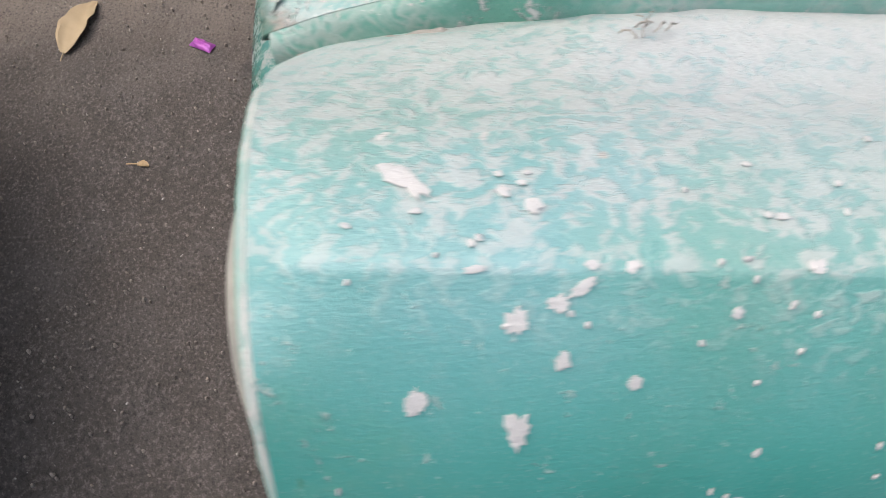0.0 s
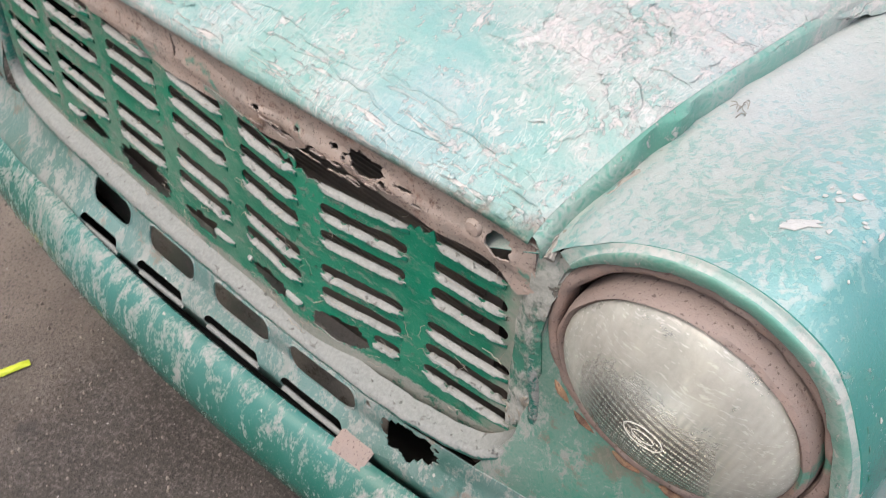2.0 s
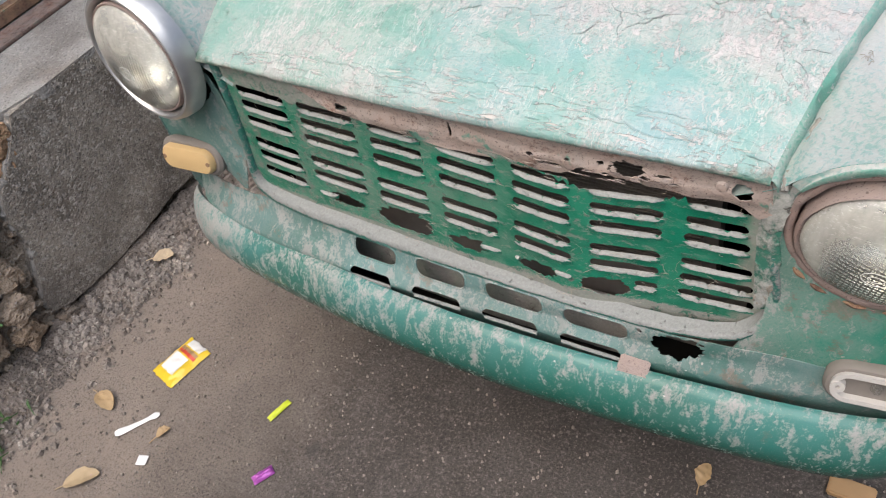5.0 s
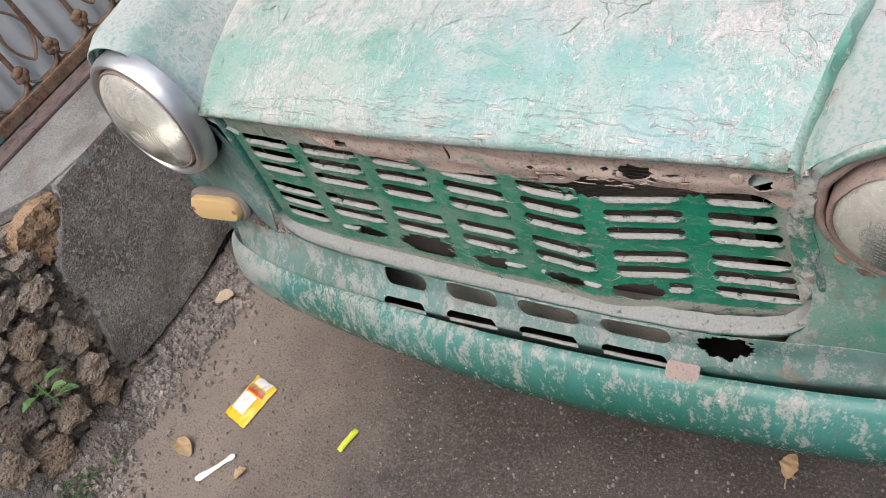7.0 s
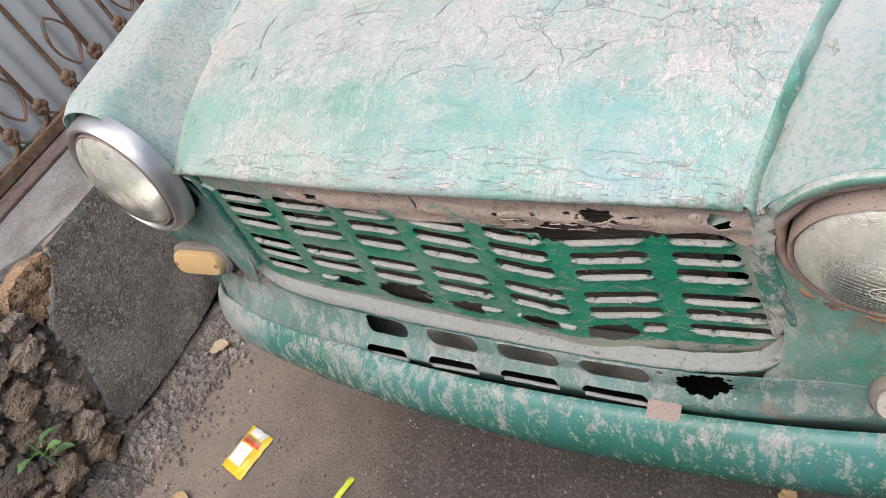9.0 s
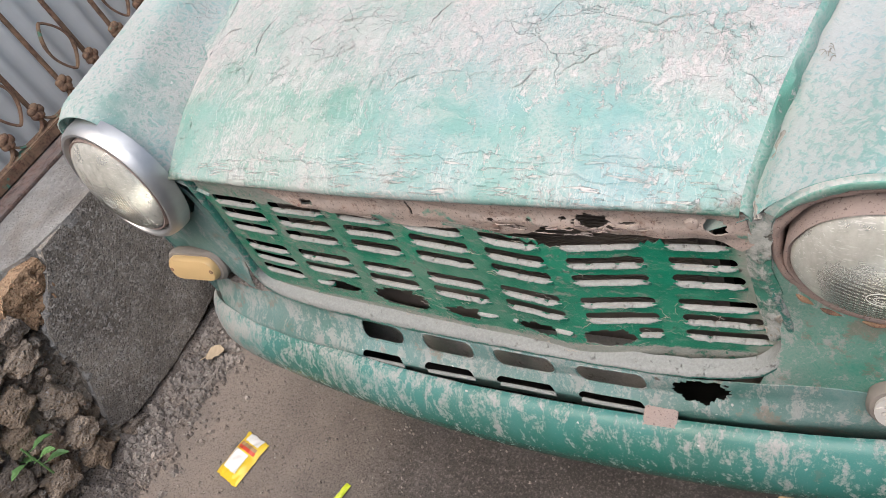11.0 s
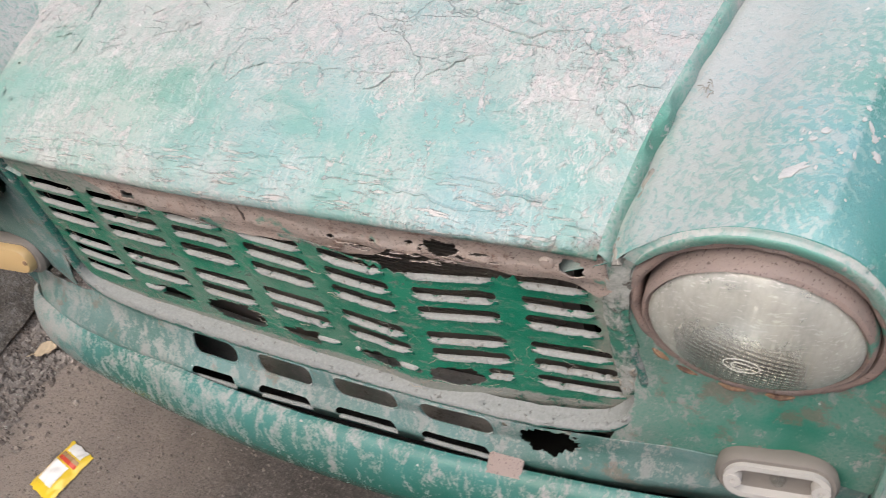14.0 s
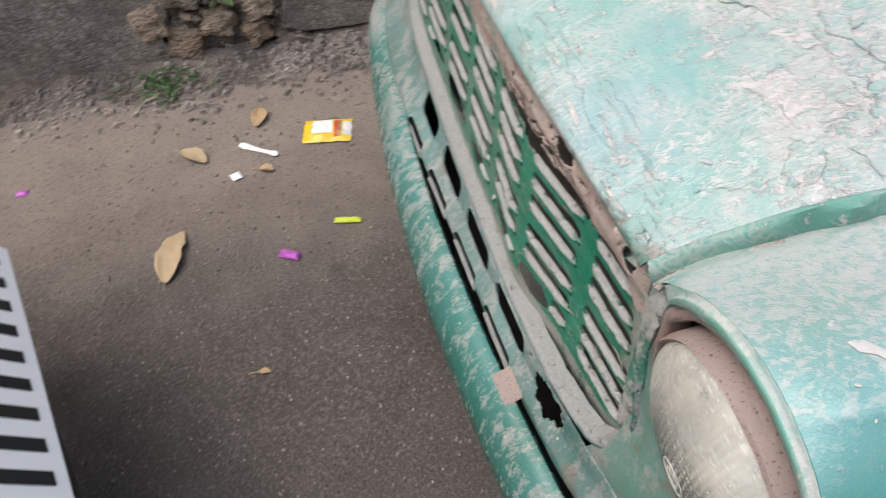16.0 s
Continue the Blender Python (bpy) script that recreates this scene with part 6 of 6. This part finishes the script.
STONES = [(-0.190, 0.488, 0.030, 0.026), (-0.228, 0.425, 0.042, 0.030), (-0.320, 0.362, 0.042, 0.036), (-0.252, 0.270, 0.034, 0.048), (-0.285, 0.160, 0.040, 0.034), (-0.374, 0.297, 0.036, 0.034), (-0.478, 0.234, 0.055, 0.045), (-0.305, 0.462, 0.036, 0.030),
          (-0.385, 0.420, 0.036, 0.034), (-0.300, 0.085, 0.038, 0.030), (-0.400, 0.130, 0.044, 0.038), (-0.462, 0.345, 0.038, 0.040), (-0.495, 0.450, 0.046, 0.036), (-0.400, 0.505, 0.044, 0.026), (-0.272, 0.530, 0.034, 0.022), (-0.350, 0.212, 0.030, 0.030), (-0.500, 0.080, 0.050, 0.045), (-0.190, 0.030, 0.034, 0.022), (-0.580, 0.160, 0.040, 0.050), (-0.570, 0.340, 0.036, 0.045)]
for k, (y, z, ry, rz) in enumerate(STONES):
    part("stone", boulder(0.030, ry, rz, k * 3.7, 4, 0.32, 0.78), ROCK, wall, m=Matrix.Translation((-1.256 + rnd.uniform(-0.006, 0.006), y, z)) @ pose(0, 0, 0, rnd.uniform(-18, 18), rnd.uniform(-8, 8), rnd.uniform(-12, 12)))
for k in range(190):
    y, z = rnd.uniform(-0.60, 0.0), rnd.uniform(0.0, 0.54)
    if y > curve([(0.0, 0.0), (0.04, -0.06), (0.11, -0.215), (0.2, -0.19), (0.285, -0.155), (0.36, -0.16), (0.42, -0.17), (0.47, -0.19), (0.55, -0.19)], z):
        continue
    r = rnd.uniform(0.005, 0.013)
    part("pebble", boulder(r, r * rnd.uniform(0.8, 1.5), r * rnd.uniform(0.7, 1.2), k * 1.3, 2, 0.4, 0.6), MORTAR if k % 3 else ROCK, wall, m=Matrix.Translation((-1.250 + rnd.uniform(-0.010, 0.008), y, z)) @ pose(0, 0, 0, rnd.uniform(-40, 40), rnd.uniform(-40, 40), rnd.uniform(-40, 40)))
rows = []
for i in range(300):
    y = -2.4 + 0.015 * i
    rows.append([(x, y, -0.004 + (0.050 * (1 - t) ** 2.4 + 0.012 * (noise.noise((x * 16, y * 16, 2)) + 0.9 * noise.noise((x * 45, y * 45, 4))) * (1 - t) ** 0.5)) for t, x in [(k / 20, -1.25 + 0.20 * k / 20) for k in range(21)]])
tagged(part("dirt_bank", loft(rows), DIRT), "low bank of grey dirt along the wall foot", "dirt", kind="stuff")
ledge = [(-2.4, -1.27), (-0.7, -1.26), (-0.45, -1.31), (-0.30, -1.38), (-0.17, -1.40), (-0.10, -1.33), (-0.03, -1.27), (0.1, -1.238), (0.5, -1.235), (3.4, -1.235), (3.4, -1.9), (-2.4, -1.9)]
bm = bmesh.new()
top = [bm.verts.new((x, y, 0.574)) for y, x in ledge]
bmesh.ops.triangle_fill(bm, use_beauty=True, edges=[bm.edges.new(e) for e in zip(top, top[1:] + top[:1])])
thicken(bm, 0.03)
part("ledge", bm, LEDGE, wall, "pale worn concrete ledge", smooth=False)


def build_unseen_wall():
    # wall added out of view: closes the place and blocks the low sky
    bm = bmesh.new()
    bmesh.ops.create_cube(bm, size=1)
    bm.transform(Matrix.Translation((8.6, 0.5, 1.3)) @ Matrix.Diagonal((0.2, 24, 2.6, 1)))
    tagged(part("unseen_wall", bm, LEDGE, smooth=False), "added plain grey wall, out of view across the lane", "wall", kind="structure")


build_unseen_wall()


def box(x0, x1, y0, y1, z0, z1, bevel=0.003):
    bm = bmesh.new()
    bmesh.ops.create_cube(bm, size=1)
    bm.transform(Matrix.Translation(((x0 + x1) / 2, (y0 + y1) / 2, (z0 + z1) / 2)) @ Matrix.Diagonal((x1 - x0, y1 - y0, z1 - z0, 1)))
    if bevel:
        bmesh.ops.bevel(bm, geom=list(bm.edges), offset=bevel, segments=2, affect="EDGES")
    return bm


ZINC = plain("painted_corrugated_sheet", (0.74, 0.75, 0.735), 0.5, 0.1, 0.35, 9, 0.0008)
gate = empty("gate", label="corrugated sheet gate with rusted scrolled iron bars", category="gate")
rows = [[(-1.70 + 0.011 * math.sin(y * math.tau / 0.072), y, z) for z in (0.585, 0.8, 1.2, 1.8)] for y in [-1.6 + 0.009 * i for i in range(420)]]
part("corrugated_sheet", thicken(loft(rows), 0.001), ZINC, gate, "blue-grey corrugated metal sheet")
part("bottom_rail", box(-1.645, -1.60, -1.6, 2.2, 0.578, 0.612), RUST_IRON, gate, "rusted bottom rail")
part("track", box(-1.58, -1.50, -1.6, 2.2, 0.5745, 0.584, 0.002), RUST_DARK, gate, "dark rusted floor track")
for i in range(-12, 12):
    y = 0.639 + 0.124 * i
    part("bar", tube([(-1.635, y, z) for z in (0.61, 0.9, 1.3, 1.78)], 0.0075, 8), RUST_IRON, gate)
    boss = bmesh.new()
    for k in range(5):
        a = k * math.tau / 5
        b2 = boulder(0.0115, 0.0125, 0.0125, i + k * 2.0, 2, 0.10)
        b2.transform(Matrix.Translation((-1.622, y + 0.013 * math.cos(a), 0.662 + 0.013 * math.sin(a))))
        me = bpy.data.meshes.new("petal")
        b2.to_mesh(me)
        b2.free()
        boss.from_mesh(me)
        bpy.data.meshes.remove(me)
    part("rosette", boss, RUST_IRON, gate)
    if i % 2 == 0:
        pts = []
        for k in range(25):
            t = k / 24
            w = 0.036 * math.sin(math.pi * t) ** 0.8 * (1 if t < 0.5 else 1)
            pts.append((-1.622, y - 0.06 + w * 1.3, 0.665 + 0.16 * t))
        part("loop", tube(pts, 0.006, 6, True, 0.6), RUST_IRON, gate)
        pts = [(-1.622, y - 0.06 - 0.036 * 1.0 * math.sin(math.pi * k / 24) ** 0.8, 0.665 + 0.16 * k / 24) for k in range(25)]
        part("loop", tube(pts, 0.006, 6, True, 0.6), RUST_IRON, gate)
    pts = [(-1.622, y + 0.062 + 0.062 * math.cos(a), 0.655 - 0.045 * math.sin(a)) for a in [k * math.pi / 14 for k in range(15)]]
    part("scallop", tube(pts, 0.006, 6, True, 0.6), RUST_IRON, gate)


# ---- things lying on the street ----
LEAF = plain("dry_leaf", (0.42, 0.29, 0.15), 0.7, 0.0, 0.4, 50)
LEAF_PALE = plain("pale_dry_leaf", (0.40, 0.30, 0.175), 0.7, 0.0, 0.35, 60)
LEAF_TORN = plain("bleached_leaf", (0.60, 0.46, 0.30), 0.7, 0.0, 0.3, 60)
YELLOW = plain("yellow_wrapper", (0.68, 0.47, 0.03), 0.3, 0.0, 0.12, 30, 0.002)
CREAM = plain("white_wrapper", (0.72, 0.70, 0.66), 0.35, 0.0, 0.15, 30, 0.002)
RED = plain("red_wrapper", (0.55, 0.06, 0.03), 0.35, 0.0, 0.2, 30, 0.002)
PINK = plain("purple_foil", (0.42, 0.10, 0.42), 0.3, 0.3, 0.4, 90, 0.003)
LIME = plain("lime_wrapper", (0.58, 0.66, 0.04), 0.35, 0.0, 0.3, 90, 0.003)
PAPER = plain("white_paper", (0.74, 0.73, 0.72), 0.6, 0.0, 0.1, 60)
WOOD = plain("split_wood", (0.40, 0.25, 0.12), 0.75, 0.0, 0.5, 25)
GREENLEAF = plain("fresh_leaf", (0.16, 0.30, 0.10), 0.45, 0.0, 0.3, 40, Specular_IOR_Level=0.4)
WEED = plain("weed_leaf", (0.055, 0.12, 0.03), 0.6, 0.0, 0.4, 60)


def leaf_mesh(length, width, curl, seed, fold=0.25, stalk=0.02):
    """A dry leaf along x from 0 to length, curled and folded on its midrib."""
    rows = []
    n = 20
    for i in range(n + 1):
        t = i / n
        w = width * math.sin(math.pi * min(1, t * 0.96 + 0.02)) ** 0.6 * (1 - 0.2 * t) * (1 + 0.22 * noise.noise((t * 6, seed, 2)))
        row = []
        for j in range(9):
            s = -1 + j / 4
            z = curl * math.sin(math.pi * t) * 0.6 + abs(s) ** 1.5 * fold * w + 0.22 * w * noise.noise((t * 6, s * 2, seed))
            row.append((t * length, s * w * (1 - 0.35 * fold) + 0.1 * length * math.sin(t * 2.2), max(0.0025, z + 0.003)))
        rows.append(row)
    bm = thicken(loft(rows), 0.0012)
    t2 = tube([(0.003, 0, 0.004), (-stalk * 0.6, -0.003, 0.003), (-stalk, -0.006, 0.003)], 0.0013, 5)
    me = bpy.data.meshes.new("stalk")
    t2.to_mesh(me)
    t2.free()
    bm.from_mesh(me)
    bpy.data.meshes.remove(me)
    return bm


def leaf(x, y, rz, length, width, curl=0.01, seed=0, material=None, label="dry tan leaf curled on the asphalt", fold=0.25, z=0.003):
    return tagged(part("leaf", leaf_mesh(length, width, curl, seed, fold), material or LEAF, m=pose(x, y, z, 0, 0, rz)), label, "leaf", "fallen leaves")


leaf(-0.443, -0.600, 158, 0.150, 0.034, 0.016, 1, LEAF_PALE, "large curled tan leaf lying on the asphalt", 0.12)
leaf(-0.99, -0.335, -20, 0.075, 0.026, 0.006, 2, None, "small brown leaf flat on the asphalt")
leaf(-0.875, -0.55, 40, 0.085, 0.026, 0.006, 3, LEAF_PALE, "pale oval leaf flat on the asphalt")
leaf(-1.165, 0.055, 30, 0.060, 0.026, 0.006, 4, LEAF_TORN, "pale torn leaf beside the wall", 0.1, 0.022)
leaf(-0.752, -0.36, 60, 0.035, 0.014, 0.008, 5, None, "crumpled brown leaf scrap on the asphalt")
leaf(0.39, 0.04, 80, 0.05, 0.018, 0.005, 6, None, "small brown leaf under the bumper")
leaf(-0.155, -0.42, 70, 0.022, 0.008, 0.004, 7, None, "tiny brown leaf scrap on the asphalt")


def crumple(w, d, h, seed, nx=14, ny=9, edge=0.0):
    rows = []
    for i in range(ny + 1):
        row = []
        for j in range(nx + 1):
            u, v = j / nx - 0.5, i / ny - 0.5
            b = (1 - (2 * u) ** 4) * (1 - (2 * v) ** 4)
            row.append((u * w * (1 + 0.06 * noise.noise((u * 9, v * 9, seed))), v * d * (1 + 0.06 * noise.noise((u * 9, v * 9, seed + 4))), 0.002 + h * b * (0.75 + 0.5 * noise.noise((u * 5, v * 5, seed + 8))) + 0.1 * h * noise.noise((u * 16, v * 16, seed))))
        rows.append(row)
    return rows


def wrapper(name, x, y, rz, w, d, h, seed, material, label):
    return tagged(part(name, thicken(loft(crumple(w, d, h, seed)), 0.0006), material, m=pose(x, y, 0.003, 0, 0, rz)), label, "wrapper", "litter")


packet = empty("snack_packet", pose(-0.845, -0.174, 0.003, 0, 0, -12), label="small empty yellow and white snack packet", category="packet", group="litter")
pk = crumple(0.088, 0.125, 0.013, 21, 22, 28)


def packet_strip(i0, i1, j0, j1, lift):
    return thicken(loft([[(p[0], p[1], p[2] + lift) for p in row[j0:j1 + 1]] for row in pk[i0:i1 + 1]]), 0.0006)


part("film", packet_strip(0, 28, 0, 22, 0.0), YELLOW, packet)
part("white_panel", packet_strip(5, 17, 3, 16, 0.0012), CREAM, packet)
part("red_panel", packet_strip(18, 20, 3, 19, 0.0012), RED, packet)
part("brown_panel", packet_strip(20, 22, 3, 19, 0.0013), WOOD, packet)
part("torn_top", packet_strip(23, 28, 4, 18, 0.0014), CREAM, packet)
wrapper("toffee_wrapper", -0.447, -0.324, 60, 0.05, 0.024, 0.010, 3, PINK, "twisted purple foil sweet wrapper")
wrapper("toffee_wrapper", -0.515, -0.179, 75, 0.062, 0.016, 0.008, 6, LIME, "twisted lime green sweet wrapper")
wrapper("paper_scrap", -0.742, -0.42, 20, 0.026, 0.024, 0.003, 9, PAPER, "small white paper scrap on asphalt")
wrapper("toffee_wrapper", -0.836, -0.938, 80, 0.03, 0.02, 0.006, 12, PINK, "faded purple wrapper scrap near the wall")
wrapper("toffee_wrapper", -0.832, -0.50, 30, 0.018, 0.012, 0.004, 13, PINK, "tiny purple foil scrap beside a leaf")
pts = [(-0.856, -0.400, 0.008), (-0.850, -0.391, 0.006), (-0.838, -0.375, 0.005), (-0.820, -0.351, 0.005), (-0.806, -0.331, 0.006), (-0.795, -0.318, 0.008), (-0.789, -0.311, 0.007)]
tagged(part("plastic_spoon", tube(pts, [0.006, 0.010, 0.0075, 0.0055, 0.0055, 0.009, 0.004], 8, True, 0.4), PAPER), "flattened white plastic spoon on the asphalt", "spoon", "litter")
tagged(part("wood_chip", box(0.60, 0.68, 0.12, 0.16, 0.002, 0.018, 0.003), WOOD), "split brown wood chip under the bumper", "wood")


def bank_z(x, y):
    t = (x + 1.25) / 0.20
    return -0.004 + 0.050 * (1 - t) ** 2.4 + 0.012 * (noise.noise((x * 16, y * 16, 2)) + 0.9 * noise.noise((x * 45, y * 45, 4))) * (1 - t) ** 0.5 if 0.0 <= t < 1.0 else 0.0


# grit and gravel, thickest along the foot of the wall
def build_gravel():
    rnd = random.Random(3)
    verts, faces = [], []
    for i in range(6400):
        if 1700 <= i < 2500:
            x, y = rnd.uniform(-1.225, -1.10) + 0.05 * rnd.random() ** 3, rnd.uniform(-0.15, 0.75)
            r = rnd.uniform(0.005, 0.014)
        elif i < 1700:
            x, y = -1.22 + abs(rnd.gauss(0, 0.09)), rnd.uniform(-1.6, 1.8)
            r = rnd.uniform(0.003, 0.013)
        else:
            x, y = rnd.uniform(-1.15, 1.4), rnd.uniform(-1.4, 1.2)
            r = rnd.uniform(0.0012, 0.0042)
        b = len(verts)
        a0 = rnd.random() * 6
        foot = max(0.0, bank_z(x, y))
        for k in range(5):
            a = a0 + k * math.tau / 5
            q = r * rnd.uniform(0.7, 1.25)
            verts.append((x + q * math.cos(a), y + q * math.sin(a), foot))
        for k in range(5):
            a = a0 + k * math.tau / 5
            q = 0.6 * r * rnd.uniform(0.7, 1.2)
            verts.append((x + q * math.cos(a), y + q * math.sin(a), foot + 0.004 + r * rnd.uniform(0.5, 0.9)))
        for k in range(5):
            j = (k + 1) % 5
            faces.append((b + k, b + j, b + 5 + j, b + 5 + k))
        faces.append(tuple(b + 5 + k for k in range(5)))
    me = bpy.data.meshes.new("gravel")
    me.from_pydata(verts, [], faces)
    me.materials.append(GRAVEL)
    tagged(new("gravel", me), "grey grit and gravel along the wall foot", "gravel", kind="stuff")


build_gravel()


def build_kerbside():
    """Block, stone and loose wire on the rough ground past the car's left wheel."""
    rows = []
    for i in range(90):
        y = -0.6 + 0.03 * i
        rows.append([(x, y, -0.006 + (0.022 * t**0.7) * min(1.0, 3 * (1 - t)) * min(1.0, i / 12, (89 - i) / 12) - 0.02 * max(0.0, t - 0.85) - 0.012 * max(0.0, 1 - i / 9, 1 - (89 - i) / 9) + 0.009 * (noise.noise((x * 18, y * 18, 6)) + 0.6 * noise.noise((x * 50, y * 50, 4))) * t**0.4) for t, x in [(k / 16, 0.80 + 0.9 * k / 16) for k in range(17)]])
    tagged(part("dirt_verge", loft(rows), DIRT), "rough grey dirt along the lane edge", "dirt", kind="stuff")
    block = empty("paving_block", Matrix.Translation((0.945, 0.86, 0.012)) @ pose(0, 0, 0, 0, 3, 18), label="broken brown block with a white cement top", category="block")
    part("base", boulder(0.075, 0.115, 0.034, 3.0, 3, 0.22), LEDGE_BROWN, block, m=Matrix.Translation((0, 0, 0.03)))
    part("cement_top", boulder(0.068, 0.105, 0.036, 8.0, 3, 0.25), WHITESTONE, block, "white cement crust", m=Matrix.Translation((0.004, 0.004, 0.075)))
    for x, y, r, seed in ((0.822, 0.425, 0.026, 2.0), (0.86, 0.60, 0.009, 5.0), (0.90, 0.52, 0.012, 7.0)):
        tagged(part("stone", boulder(r * 1.2, r, r * 0.7, seed, 2, 0.4), ROCK, m=Matrix.Translation((x, y, 0.006 + r * 0.5)) @ pose(0, 0, 0, 0, 0, seed * 40)), "loose grey stone on the dirt", "stone", "loose stones")
    pts = []
    for k in range(70):
        a = k * math.tau / 23
        r = 0.07 + 0.012 * math.sin(a * 0.37)
        pts.append((0.955 + 0.6 * r * math.cos(a), 1.0 + r * math.sin(a), 0.115 + 0.0012 * k + 0.03 * math.cos(a)))
    tail = [(0.955 + 0.045, 1.0 + 0.03 * k, 0.19 - 0.035 * k) for k in range(1, 6)]
    tagged(part("wire_coil", tube(pts + tail, 0.0035, 6), WHITEWIRE), "coil of pale green plastic-coated wire", "wire")


LEDGE_BROWN = stone_material("brown_block", (0.33, 0.25, 0.19), (0.18, 0.135, 0.10), 0.2, 0.006)
WHITESTONE = stone_material("white_cement", (0.62, 0.60, 0.58), (0.46, 0.44, 0.42), 0.0, 0.006)
WHITEWIRE = plain("pale_green_wire", (0.45, 0.60, 0.54), 0.4)
build_kerbside()


def plant(x, y, z, seed, big=True):
    thing = empty("weed", pose(x, y, z), label="young green weed growing from the broken wall" if big else "low bushy weed at the wall foot", category="plant", group="weeds")
    rnd = random.Random(seed)
    for i in range(5 if big else 70):
        rz = rnd.uniform(0, 360)
        if big:
            m = pose(0.02 * math.cos(radians(rz)), 0.02 * math.sin(radians(rz)), 0.02 + 0.012 * i, 0, rnd.uniform(-10, 20), rz)
            part("leaf", leaf_mesh(rnd.uniform(0.035, 0.055), rnd.uniform(0.012, 0.017), 0.010, i, 0.3, 0.02), GREENLEAF, thing, m=m)
        else:
            m = pose(rnd.gauss(0, 0.035), rnd.gauss(0, 0.055), rnd.uniform(0.0, 0.04), 0, rnd.uniform(-60, 10), rz)
            part("leaf", leaf_mesh(rnd.uniform(0.014, 0.03), rnd.uniform(0.004, 0.007), 0.004, i, 0.3, 0.02), WEED, thing, m=m)
    part("stem", tube([(0, 0, -0.02), (0.004, 0.003, 0.04), (0.008, 0.006, 0.10 if big else 0.03)], 0.003, 6), GREENLEAF, thing)
    return thing


plant(-1.215, -0.40, 0.20, 1)
plant(-1.155, -0.57, 0.0, 2, False)


# ---- the other vehicle, nose to nose ----
DARKPLASTIC = plain("dark_bumper_plastic", (0.012, 0.014, 0.017), 0.45, 0.0, 0.3, 40)
PLATE = plain("white_plate", (0.74, 0.75, 0.77), 0.4, 0.0, 0.08, 20)
INK = plain("black_characters", (0.012, 0.012, 0.012), 0.5)


def build_other_car():
    other = empty("parked_car", label="dark vehicle front with a white number plate", category="car")

    def ring(x):
        k = max(0.0, 1 - (abs(x - 0.62) / 0.97) ** 4)
        y = -0.665 - 0.14 * (1 - k) + 0.26 * (min(x, 0.5) - 0.22)
        return [(x, y - 0.06, 0.20), (x, y + 0.035, 0.26), (x, y + 0.05, 0.33), (x, y + 0.045, 0.385), (x, y + 0.02, 0.41), (x, y - 0.02, 0.44), (x, y - 0.09, 0.52), (x, y - 0.18, 0.66), (x, y - 0.5, 0.76), (x, y - 1.2, 0.86)]

    part("bumper", thicken(loft([ring(-0.32 + 0.05 * i) for i in range(38)]), 0.004), DARKPLASTIC, other, "black plastic bumper and nose")
    body = bmesh.new()
    bmesh.ops.create_cube(body, size=1)
    body.transform(Matrix.Translation((0.62, -2.6, 0.62)) @ Matrix.Diagonal((1.75, 2.4, 0.55, 1)))
    bmesh.ops.bevel(body, geom=list(body.edges), offset=0.12, segments=4, affect="EDGES")
    part("body", body, DARKPLASTIC, other)
    for x in (0.12, 1.32):
        for y in (-1.5, -3.3):
            part("wheel", lathe([(0.001, -0.08), (0.25, -0.09), (0.28, -0.05), (0.28, 0.05), (0.25, 0.09), (0.001, 0.08)], 32, Matrix.Translation((x, y, 0.28)) @ Matrix.Rotation(radians(90), 4, "Z")), RUBBER, other)
    plate = part("number_plate", box(-0.25, 0.25, -0.004, 0.004, -0.058, 0.058, 0.003), PLATE, other, "white plate with black characters", m=Matrix.Translation((0.03, -0.70, 0.450)) @ pose(0, 0, 0, 38, 0, 15.4))
    for i in range(9):
        x = -0.21 + 0.052 * i
        part("character_bar", box(x - 0.011, x + 0.011, 0.004, 0.0052, -0.036, 0.036, 0.0), INK, plate, smooth=False)


build_other_car()
